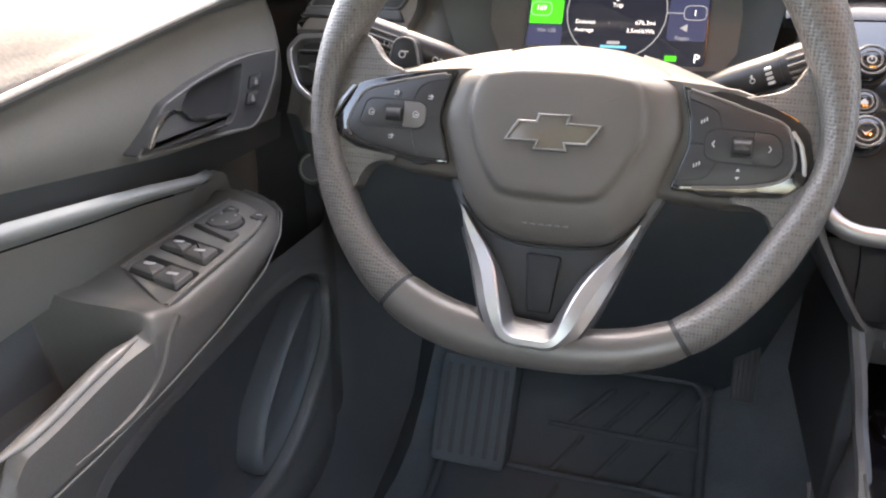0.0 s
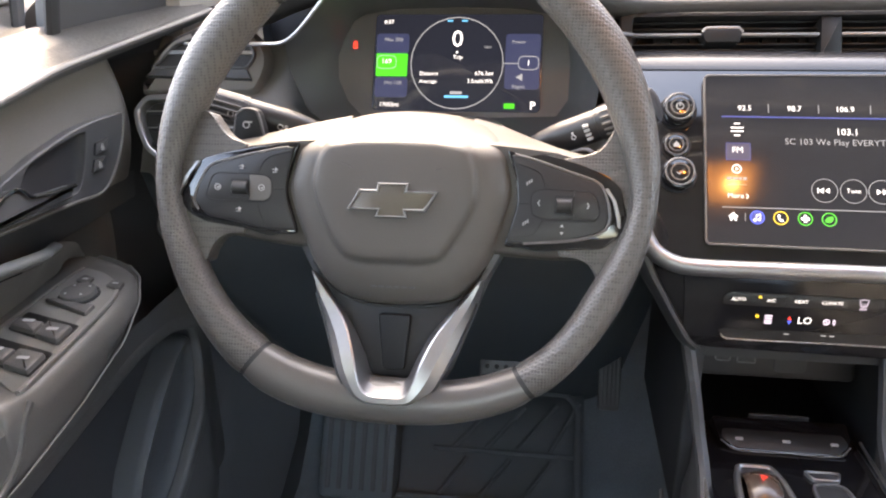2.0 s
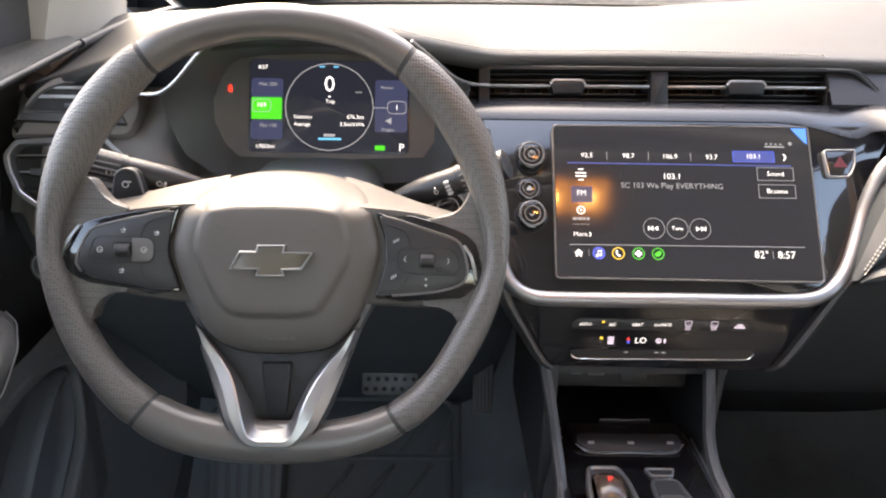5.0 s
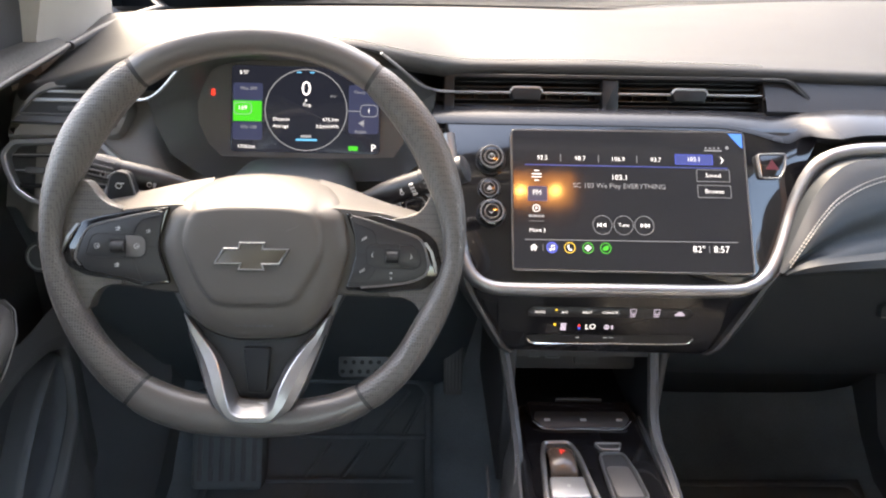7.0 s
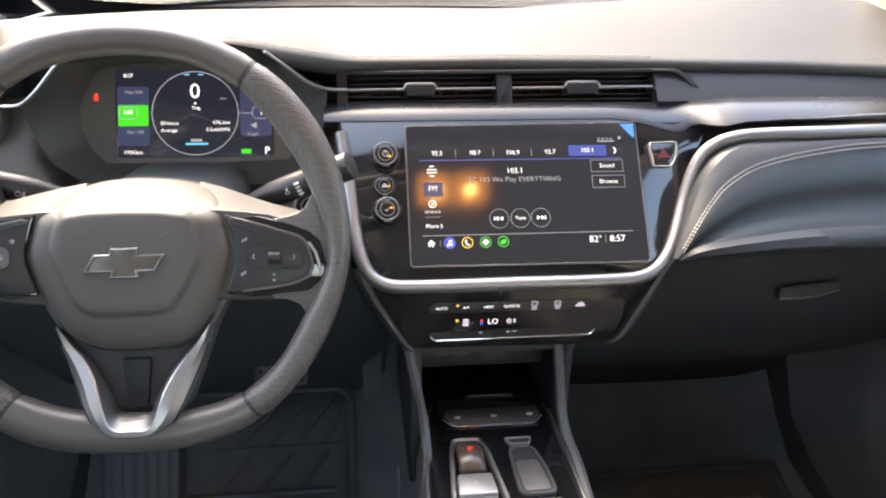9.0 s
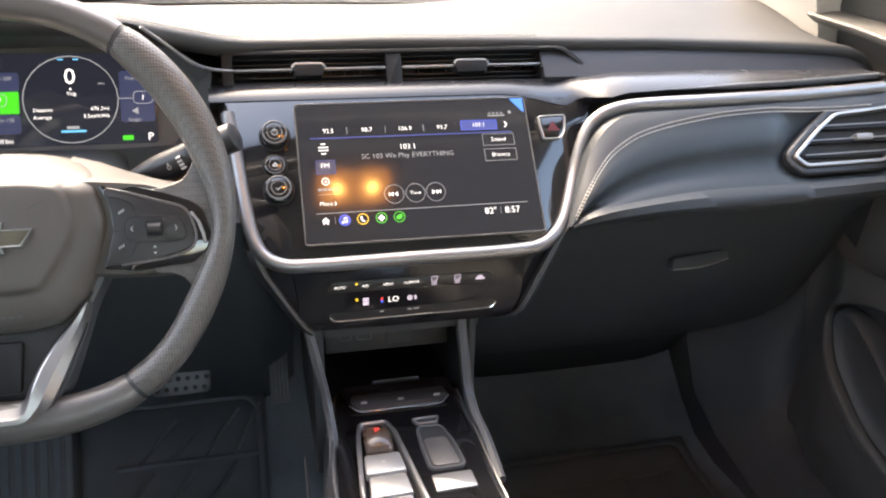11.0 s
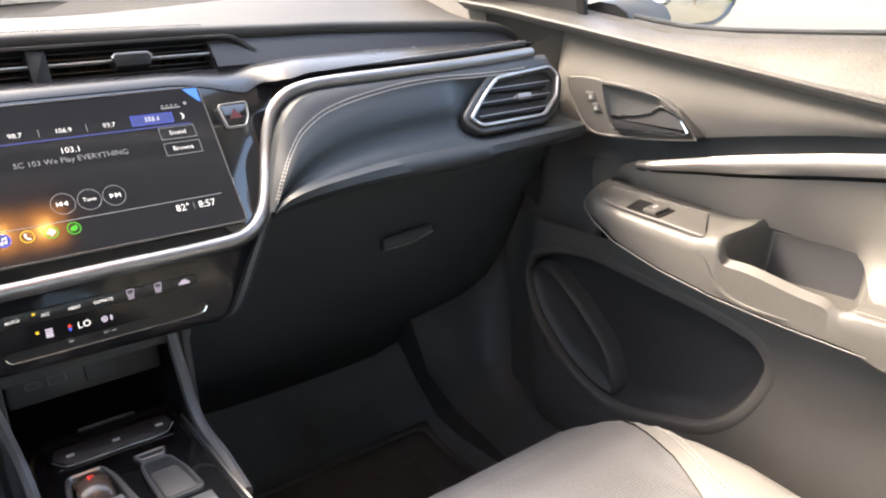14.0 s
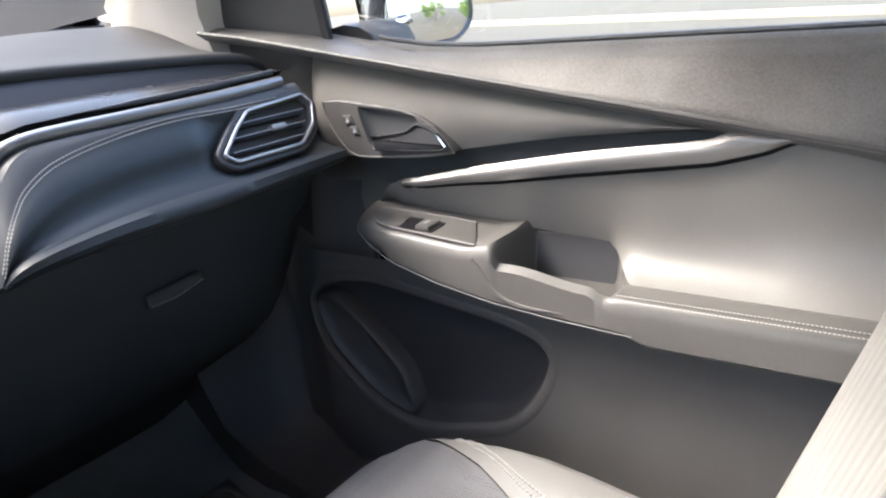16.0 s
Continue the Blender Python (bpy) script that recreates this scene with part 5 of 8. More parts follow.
# leather webs that run from the rim round the outer ends of the switch fields
for sg, web in ((-1, [(-0.176, 0.060), (-0.1480, 0.0585), (-0.1418, 0.0500), (-0.1360, 0.0425), (-0.1290, 0.0380), (-0.118, 0.0345), (-0.118, -0.034), (-0.130, -0.0345), (-0.1385, -0.0385), (-0.1440, -0.0460), (-0.1470, -0.0560), (-0.1660, -0.060), (-0.176, -0.030), (-0.179, 0.0)]),
                (1, [(0.176, 0.054), (0.1555, 0.0525), (0.1515, 0.0440), (0.1475, 0.0375), (0.1420, 0.0335), (0.130, 0.0300), (0.118, 0.028), (0.118, -0.042), (0.132, -0.0435), (0.1410, -0.0475), (0.1460, -0.0550), (0.1480, -0.0640), (0.1620, -0.066), (0.174, -0.030), (0.178, 0.0)])):
    plate("spoke_web", WP, rounded(web, 0.003, 2), -0.016, 0.0015, M_PERF, wheel, "perforated leather web between rim and spoke", bevel=0.0018)
cover = rounded([(-0.082, 0.030), (0.082, 0.030), (0.080, -0.040), (0.066, -0.066), (0.052, -0.105), (0.038, -0.142), (-0.038, -0.142), (-0.050, -0.105), (-0.066, -0.066), (-0.080, -0.040)], 0.008, 3)
plate("spoke", WP, cover, -0.040, -0.010, M_DARK, wheel, "dark plastic lower spoke body", bevel=0.006)
well = rounded([(-0.058, -0.066), (0.0, -0.070), (0.058, -0.066), (0.030, -0.102), (0.012, -0.138), (-0.014, -0.138), (-0.034, -0.102)], 0.004)
plate("spoke_well", WP, well, -0.012, -0.0085, M_DEEP, wheel, "dark recess in the lower spoke", bevel=0.0005)
plate("well_block", WP, rounded([(-0.013, -0.090), (0.012, -0.090), (0.008, -0.132), (-0.009, -0.132)], 0.003), -0.010, -0.003, M_VENT, wheel, "dark block in the recess", bevel=0.002)
# silver lower spoke: one bent strip with an outer facet, a ridge, and an inner wall
S_OUT = spline([(-0.0655, -0.0600, -0.0065), (-0.0605, -0.0790, -0.005), (-0.0532, -0.0957, -0.0005), (-0.0455, -0.1148, 0.0067), (-0.0393, -0.132, 0.0113), (-0.0330, -0.1435, 0.012), (-0.0250, -0.1528, 0.012), (-0.0150, -0.1556, 0.012), (0.0, -0.1561, 0.012), (0.0150, -0.1554, 0.012),
                (0.0245, -0.1500, 0.012), (0.0325, -0.1416, 0.012), (0.0385, -0.1306, 0.0111), (0.0450, -0.1167, 0.0073), (0.0523, -0.0990, 0.0010), (0.0590, -0.0820, -0.0045), (0.0645, -0.0620, -0.0065)], 61)
S_RIDGE = spline([(-0.0632, -0.0600, 0.0005), (-0.0525, -0.0745, 0.0012), (-0.0408, -0.0891, 0.0043), (-0.0330, -0.1013, 0.0086), (-0.0272, -0.1173, 0.0145), (-0.0228, -0.1327, 0.0185), (-0.0192, -0.1430, 0.019), (-0.0130, -0.1472, 0.019), (0.0, -0.1477, 0.019), (0.0110, -0.1472, 0.019),
                  (0.0160, -0.1425, 0.019), (0.0218, -0.1262, 0.0172), (0.0270, -0.113, 0.013), (0.0347, -0.0993, 0.0078), (0.0421, -0.0895, 0.0045), (0.0525, -0.0765, 0.0012), (0.0628, -0.0620, 0.0005)], 61)
S_IN = spline([(-0.0600, -0.0640, -0.010), (-0.0490, -0.0800, -0.0100), (-0.0375, -0.0945, -0.008), (-0.0300, -0.1069, -0.004), (-0.0240, -0.12, 0.0010), (-0.0190, -0.1324, 0.0045), (-0.0155, -0.1372, 0.0059), (-0.0099, -0.1383, 0.006), (-0.001, -0.1383, 0.006), (0.0060, -0.1382, 0.006),
               (0.0115, -0.1372, 0.0059), (0.0150, -0.1292, 0.0040), (0.0195, -0.1189, 0.0010), (0.0255, -0.1066, -0.004), (0.0345, -0.0940, -0.008), (0.0470, -0.0800, -0.0100), (0.0600, -0.0640, -0.010)], 61)
S_MID = [o.lerp(r, 0.42) + Vector((0, 0, 0.0042)) for o, r in zip(S_OUT, S_RIDGE)]
w3 = lambda line, dd=0.0: [WP(p.x, p.y, p.z + dd) for p in line]
S_LOW = [WP(p.x * 1.02, p.y * 1.01, -0.014) for p in S_OUT]
grid("silver_spoke", [S_LOW, w3(S_OUT), w3(S_MID), w3([m_.lerp(r, 0.88) + Vector((0, 0, 0.0008)) for m_, r in zip(S_MID, S_RIDGE)]), w3(S_RIDGE), w3([r.lerp(q, 0.10) for r, q in zip(S_RIDGE, S_IN)])], M_SILVER, wheel, "satin silver spoke strip", angle=22)
# same silver as the strip, with the wall's shade put into a darker tone
grid("spoke_wall", [w3([r.lerp(q, 0.11) for r, q in zip(S_RIDGE, S_IN)]), w3([r.lerp(q, 0.55) for r, q in zip(S_RIDGE, S_IN)]), w3(S_IN), w3(S_IN, -0.012)], M_BAND, wheel, "inner wall of the spoke, shade in its darker silver", angle=30)
sweep("spoke_joint", [WP(p.x * 1.014, p.y * 1.006, p.z - 0.001) for p in S_OUT[4:57]], oval(0.0010, 0.0014, 6), M_DEEP, wheel, "dark joint round the silver strip", up=lambda i: WP.n)

# airbag cover: upper face sloping back, raised middle field below the crease
bag = rounded([(-0.087, 0.003), (-0.081, 0.022), (-0.0745, 0.040), (-0.060, 0.0585), (-0.034, 0.066), (-0.002, 0.0685), (0.034, 0.066), (0.060, 0.0585), (0.0765, 0.040), (0.083, 0.020), (0.0868, 0.003), (0.0754, -0.036), (0.061, -0.062), (0.046, -0.0780), (0.022, -0.0825), (-0.004, -0.0836), (-0.028, -0.0825), (-0.050, -0.0735), (-0.0635, -0.057), (-0.080, -0.020)], 0.012, 4)
fld = rounded([(-0.0635, 0.003), (-0.0626, 0.0135), (-0.0590, 0.0270), (-0.0525, 0.0350), (-0.030, 0.0385), (-0.002, 0.0392), (0.028, 0.0385), (0.0500, 0.0350), (0.0565, 0.0270), (0.0595, 0.0139), (0.0604, -0.003), (0.0549, -0.0159), (0.0452, -0.0335), (0.0345, -0.0485), (0.018, -0.0515), (-0.002, -0.0515), (-0.022, -0.0515), (-0.0370, -0.0490), (-0.0470, -0.0370), (-0.056, -0.018)], 0.006, 4)
k = len(bag)
verts, faces = [], []
RINGS = [(-0.02, None), (0.0, 0.0), (0.05, 0.30), (0.14, 0.52), (0.30, 0.72), (0.52, 0.88), (0.75, 0.97), (0.92, 1.0), (1.0, 1.03)]
for w, h in RINGS:
    for p, q in zip(bag, fld):
        v = p * (1 - max(0.0, w)) + q * max(0.0, w)
        back = smooth01((p.y - 0.028) / 0.036)
        low = -0.0095 - 0.040 * back
        if h is None:
            d = low - 0.03
        else:
            hh = h * (1 - back) + (w + 0.30 * w * (1 - w)) * back
            d = low + (0.0095 - low) * min(1.0, hh)
        verts.append(WP(v.x, v.y, d))
for ins, d in ((0.0012, 0.0112), (0.0030, 0.0133), (0.0055, 0.0142), (0.012, 0.0146)):
    verts += [WP(p.x, p.y, d) for p in inset(fld, ins)]
for f_, d in ((0.55, 0.0150), (0.2, 0.0151)):
    verts += [WP(p.x * f_, p.y * f_, d) for p in fld]
nr = len(RINGS) + 6
faces = [(i * k + j, i * k + (j + 1) % k, (i + 1) * k + (j + 1) % k, (i + 1) * k + j) for i in range(nr - 1) for j in range(k)] + [tuple(range((nr - 1) * k, nr * k))]
link("airbag_cover", verts, faces, M_HUB, wheel, "dark airbag cover with a raised field", angle=60)
low_edge = [p for p in bag if p.y < -0.052]
low_edge.sort(key=lambda p: p.x)
sweep("cover_gap", [WP(p.x * 1.006, p.y * 1.012, -0.0085) for p in low_edge], oval(0.0010, 0.0016, 6), M_DEEP, wheel, "dark gap under the cover", up=lambda i: WP.n)
BOW = [Vector(p) for p in ((-0.0345, -0.0130), (-0.0258, 0.0020), (-0.0135, 0.0020), (-0.0122, 0.0070), (0.0105, 0.0070), (0.0092, 0.0014), (0.0318, 0.0012), (0.0230, -0.0135), (0.0085, -0.0133), (0.0100, -0.0182), (-0.0140, -0.0182), (-0.0118, -0.0130))]
emb = plate("emblem", WP, [p * 1.02 for p in BOW], 0.010, 0.0157, M_DARK, wheel, "cross emblem set in a dark recess", bevel=0.0006)
ring_plate("emblem_edge", WP, inset(BOW, 0.0004), inset(BOW, 0.0026), 0.014, 0.0178, M_SILVER, emb, "bright emblem edge", bevel=0.0009)
plate("emblem_face", WP, inset(BOW, 0.0024), 0.0150, 0.0166, mat("emblem_bronze", (0.11, 0.095, 0.075), 0.4, metal=0.4, bump=0.1), emb, "dull bronze face", bevel=0.0003)
for i in range(6):
    plate("mark", WP, rect(-0.0175 + i * 0.0058, -0.0695, -0.0135 + i * 0.0058, -0.0670, 0.0004), 0.0020, 0.0066, M_DARK, wheel, bevel=0.0002)
plate("mark", WP, rect(-0.006, -0.0605, 0.003, -0.0590, 0.0004), 0.0040, 0.0080, M_DARK, wheel, bevel=0.0002)

# switch fields on the side spokes
PADS = [
    (-1, [(-0.1715, -0.009), (-0.1625, 0.007), (-0.1525, 0.0225), (-0.137, 0.0268), (-0.111, 0.0320), (-0.0755, 0.0365), (-0.0790, 0.0279), (-0.0848, 0.0071), (-0.0855, -0.0007), (-0.0805, -0.0168), (-0.0755, -0.0328), (-0.0904, -0.0333), (-0.0983, -0.0355), (-0.1158, -0.0305), (-0.1486, -0.0262), (-0.1617, -0.0203)],
     [(-0.1572, -0.0105), (-0.1527, 0.0047), (-0.1451, 0.0164), (-0.1285, 0.0221), (-0.0979, 0.0291), (-0.0795, 0.0325), (-0.0835, 0.0150), (-0.0852, 0.0030), (-0.0845, -0.0060), (-0.0800, -0.0190), (-0.0765, -0.0302), (-0.1000, -0.0302), (-0.1180, -0.0262), (-0.1470, -0.0212)],
     [(-0.1478, -0.0060), (-0.1430, 0.0088), (-0.1385, 0.0113), (-0.1002, 0.0108), (-0.0955, 0.0068), (-0.0955, -0.0045), (-0.1003, -0.0094), (-0.1430, -0.0092)], (-0.1265, -0.0050, -0.1140, 0.0062)),
    (1, [(0.0785, 0.0343), (0.0928, 0.0290), (0.1057, 0.0318), (0.1316, 0.0248), (0.151, 0.0172), (0.1609, 0.0085), (0.1665, -0.0158), (0.162, -0.0250), (0.1491, -0.0358), (0.1319, -0.0368), (0.1017, -0.0392), (0.093, -0.0368), (0.0785, -0.0365), (0.0830, -0.0226), (0.0878, -0.0053), (0.0865, 0.0119)],
     [(0.0825, 0.0305), (0.1014, 0.0257), (0.1250, 0.0180), (0.1445, 0.0112), (0.1497, 0.0035), (0.1533, -0.0137), (0.149, -0.0224), (0.1318, -0.0288), (0.1100, -0.0315), (0.093, -0.0330), (0.0800, -0.0335), (0.0845, -0.0200), (0.0885, -0.0053), (0.0875, 0.0119)],
     [(0.0975, -0.0010), (0.0994, 0.0042), (0.1058, 0.0060), (0.1398, 0.0050), (0.1446, -0.0005), (0.1466, -0.0110), (0.1425, -0.0163), (0.1059, -0.0153), (0.0986, -0.0125)], (0.1152, -0.0110, 0.1267, 0.0006)),
]


def wsym(par, a, b, kind_):
    """Small printed signs on the keys."""
    def bit(a0, b0, a1, b1):
        plate("symbol", WP, rect(a + a0, b + b0, a + a1, b + b1, 0.0002, 2), 0.0048, 0.0060, M_PRINT, par, bevel=0)
    if kind_ == "gauge":
        hoop(a, b, 0.0024, 0.0005, M_PRINT, WP, par, 0.0060, "symbol")
        bit(-0.0003, -0.0008, 0.0012, 0.0002)
    elif kind_ == "arrow":
        bit(-0.0020, 0.0001, -0.0002, 0.0007)
        plate("symbol", WP, [Vector((a + 0.0003, b - 0.0012)), Vector((a + 0.0003, b + 0.0018)), Vector((a + 0.0022, b + 0.0003))], 0.0048, 0.0060, M_PRINT, par, bevel=0)
        bit(-0.0018, -0.0018, 0.0016, -0.0013)
    elif kind_ == "voice":
        for q in (-0.0016, 0.0, 0.0016):
            bit(q - 0.0004, q * 0.6 - 0.0012, q + 0.0004, q * 0.6 + 0.0012)
    elif kind_ == "up":
        plate("symbol", WP, [Vector((a - 0.0014, b - 0.0008)), Vector((a + 0.0014, b - 0.0008)), Vector((a, b + 0.0012))], 0.0048, 0.0060, M_PRINT, par, bevel=0)
    elif kind_ == "down":
        plate("symbol", WP, [Vector((a - 0.0014, b + 0.0008)), Vector((a + 0.0014, b + 0.0008)), Vector((a, b - 0.0012))], 0.0048, 0.0060, M_PRINT, par, bevel=0)
    else:
        sgn = 1 if kind_ == "next" else -1
        for q in (-1, 1):
            plate("symbol", WP, [Vector((a - sgn * 0.0009, b + q * 0.0020)), Vector((a - sgn * 0.0002, b + q * 0.0022)), Vector((a + sgn * 0.0012, b)), Vector((a + sgn * 0.0004, b))], 0.0048, 0.0060, M_PRINT, par, bevel=0)


for sg, outl, fieldp, plus, roll in PADS:
    poly = rounded(outl, 0.004, 3)
    pad = plate("switch_panel", WP, poly, -0.008, 0.0030, M_PIANO, wheel, "gloss black switch surround", bevel=0.0016)
    fp = rounded(fieldp, 0.003, 3)
    plate("key_field", WP, fp, 0.002, 0.0050, M_KEYS, pad, "dark grey key field", bevel=0.0014)
    pr = rounded(plus, 0.003)
    ring_plate("key_gap", WP, inset(pr, -0.0008), inset(pr, 0.0002), 0.004, 0.0053, M_BLACK, pad, "dark gap round the rocker key", bevel=0.0002)
    key = plate("key", WP, inset(pr, 0.0004), 0.004, 0.0052, M_KEYS, pad, "grey rocker key", bevel=0.0006)
    half = inset(pr, 0.0008)
    xcut = roll[2] + 0.0008
    hi = [Vector((max(p.x, xcut), p.y)) for p in half]
    plate("key_end", WP, hi, 0.004, 0.0057, M_KEYHI if sg < 0 else M_KEYS, key, "paler end of the rocker key" if sg < 0 else "", bevel=0.0004)
    c0 = ((roll[0] + roll[2]) / 2, (roll[1] + roll[3]) / 2)
    plate("wheel_slot", WP, rect(roll[0] - 0.0012, roll[1] - 0.0012, roll[2] + 0.0012, roll[3] + 0.0012, 0.0012), 0.004, 0.0060, M_BLACK, key, bevel=0)
    hr = (roll[3] - roll[1]) / 2
    rr = [[WP(roll[0] + (roll[2] - roll[0]) * u, c0[1] + hr * math.sin(an), 0.0035 + 0.0062 * math.cos(an) * e_) for an in np.linspace(-1.5, 1.5, 13)] for u, e_ in ((0, 0.75), (0.06, 1), (0.94, 1), (1, 0.75))]
    grid("thumb_wheel", rr, M_KEYS, pad, "dark thumb wheel")
    if sg < 0:
        marks_ = ((-0.1383, 0.0008, "gauge"), (-0.1037, 0.0010, "gauge"), (-0.1198, 0.0165, "arrow"), (-0.0936, 0.0145, "arrow"), (-0.1214, -0.0156, "arrow"))
        lines_ = ([(-0.1067, 0.0116), (-0.1032, 0.0200), (-0.0979, 0.0244), (-0.0805, 0.0292)], [(-0.0950, 0.0006), (-0.0862, 0.0006)], [(-0.1069, -0.0103), (-0.1043, -0.0190), (-0.1000, -0.0290)])
    else:
        marks_ = ((0.1033, -0.0040, "back"), (0.1377, -0.0051, "next"), (0.0959, 0.0107, "voice"), (0.0942, -0.0182, "voice"), (0.1201, -0.0198, "up"), (0.1201, -0.0250, "down"))
        lines_ = ([(0.0860, 0.0242), (0.0950, 0.0214), (0.1036, 0.0171), (0.1070, 0.0068)], [(0.0884, -0.0045), (0.0966, -0.0043)], [(0.0815, -0.0291), (0.0995, -0.0269), (0.1062, -0.0160)])
    for a, b, kd_ in marks_:
        wsym(pad, a, b, kd_)
    for ln in lines_:
        sweep("key_line", spline([WP(a, b, 0.0049) for a, b in ln], 12) if len(ln) > 2 else [WP(a, b, 0.0049) for a, b in ln], oval(0.0005, 0.0005, 6), M_BLACK, pad, up=lambda i: WP.n)
    # pale sweep that paints the reflection along the outer side of the key field
    edge_ = [(-0.1535, -0.0165), (-0.1575, -0.0100), (-0.1530, 0.0050), (-0.1452, 0.0168), (-0.1285, 0.0225), (-0.0979, 0.0295), (-0.0840, 0.0320)] if sg < 0 else [(0.0850, 0.0303), (0.1014, 0.0260), (0.1250, 0.0184), (0.1447, 0.0115), (0.1500, 0.0035), (0.1536, -0.0137), (0.1493, -0.0228), (0.1318, -0.0292), (0.0930, -0.0335)]
    sweep("field_glint", spline([WP(a, b, 0.0042) for a, b in edge_], 30), oval(0.0011, 0.0010, 8), M_KEYHI, pad, "pale line for the reflection along the field's edge", up=lambda i: WP.n)
    # bright spear at the outer end of the field
    spear = [(-0.1710, -0.0085), (-0.1658, 0.0080), (-0.1560, 0.0205), (-0.1530, 0.0200), (-0.1612, 0.0090), (-0.1674, -0.0029), (-0.1693, -0.0098)] if sg < 0 else [(0.1591, -0.0197), (0.1578, -0.0122), (0.1547, -0.0010), (0.1489, 0.0071), (0.1514, 0.0083), (0.1576, -0.0008), (0.1607, -0.0120), (0.1614, -0.0204)]
    plate("chrome_spear", WP, rounded(spear, 0.001), 0.001, 0.0045, M_SILVER, pad, "bright edge", bevel=0.0006)

# ---- centre console ----
cons = thing("center_console", "glossy black centre console with gear selector and storage bin", "console", at=(-0.02, 0.0, 0.26))
CT = Plane((-0.018, 0.0, 0.685), (1, 0, 0), (0, 1, -0.04))
XL = curve1([(-0.9, -0.105), (0.02, -0.105), (0.10, -0.097), (0.17, -0.090), (0.20, -0.085)])
XR = curve1([(-0.9, 0.066), (0.0, 0.066), (0.09, 0.069), (0.17, 0.070), (0.20, 0.068)])
ys = [-0.75, -0.5, -0.3, -0.15, 0.0, 0.05, 0.10, 0.14, 0.17, 0.20]
rows = []
for y in ys:
    z = 0.6855 - 0.03 * y
    rows.append([Vector((XL(y) - 0.012, y, 0.27)), Vector((XL(y) - 0.012, y, z - 0.05)), Vector((XL(y) - 0.006, y, z - 0.012)), Vector((XL(y) + 0.004, y, z)), Vector((XR(y) - 0.004, y, z)), Vector((XR(y) + 0.006, y, z - 0.012)), Vector((XR(y) + 0.012, y, z - 0.05)), Vector((XR(y) + 0.012, y, 0.27))])
grid("body", rows, M_DARK, cons, "black console sides")
top = [Vector((XL(y) + 0.004 + 0.018, y)) for y in ys] + [Vector((XR(y) - 0.004 + 0.018, y)) for y in reversed(ys)]
plate("top_panel", CT, rounded(top, 0.006, 2), -0.004, 0.003, M_PIANO, cons, "glossy black top panel", bevel=0.001)
for f, sg in ((XL, -1), (XR, 1)):
    sweep("edge_trim", spline([(f(y) - sg * 0.001, y, 0.6905 - 0.03 * y) for y in ys[:-1]], 30), oval(0.0016, 0.0018, 8), M_SILVER, cons, "thin silver edge line", up=(0, 0, 1))
# struts from the climate panel down along the console
for pts in (((-0.115, 0.150, 0.80), (-0.106, 0.135, 0.755), (-0.099, 0.128, 0.715), (-0.0965, 0.09, 0.684), (-0.108, 0.02, 0.660)), ((0.066, 0.150, 0.80), (0.0685, 0.136, 0.755), (0.0705, 0.125, 0.720), (0.0715, 0.100, 0.700), (0.0745, 0.060, 0.690), (0.0745, 0.00, 0.676))):
    sweep("strut", spline(pts, 20), [(-0.006, -0.006), (-0.005, 0.002), (0.0, 0.005), (0.005, 0.002), (0.006, -0.006)], M_STRUT, cons, "grey strut beside the bin", up=(0, -0.8, 0.6))
# storage bin under the climate panel
block("bin_floor", -0.10, 0.085, 0.17, 0.42, 0.645, 0.655, M_DEEP, cons, "black rubber bin floor", r=0.01)
for x0, x1 in ((-0.112, -0.098), (0.076, 0.086)):
    block("bin_side", x0, x1, 0.15, 0.42, 0.60, 0.80, M_DEEP, cons, r=0.004)
block("bin_back", -0.10, 0.09, 0.40, 0.42, 0.60, 0.80, M_DEEP, cons, r=0.004)
block("bin_roof", -0.10, 0.09, 0.155, 0.42, 0.785, 0.80, M_DEEP, cons, r=0.004)
SK = Plane((-0.024, 0.205, 0.757), (1, 0, 0), (0, 0.25, 0.97))
sock = plate("socket_panel", SK, rect(-0.070, -0.020, 0.088, 0.030, 0.006), -0.01, 0.0, M_BLACK, cons, "black socket panel with charging ports", bevel=0.002)
ring_plate("port_frame", SK, rect(-0.051, -0.0045, -0.035, 0.0035, 0.004), rect(-0.0497, -0.0032, -0.0363, 0.0022, 0.003), -0.001, 0.0016, M_DASH, sock, bevel=0.0002)
ring_plate("port_frame", SK, rect(-0.029, -0.0055, -0.010, 0.0045, 0.002), rect(-0.0276, -0.0041, -0.0114, 0.0031, 0.001), -0.001, 0.0016, M_DASH, sock, bevel=0.0002)
plate("port_hole", SK, rect(-0.0486, -0.002, -0.0374, 0.001, 0.001), -0.001, 0.0006, M_DEEP, sock, bevel=0)
plate("port_hole", SK, rect(-0.0265, -0.003, -0.0125, 0.002, 0.001), -0.001, 0.0006, M_DEEP, sock, bevel=0)
plate("port_flap", SK, rect(0.008, -0.013, 0.040, 0.014, 0.005), -0.001, 0.002, M_DEEP, sock, bevel=0.001)
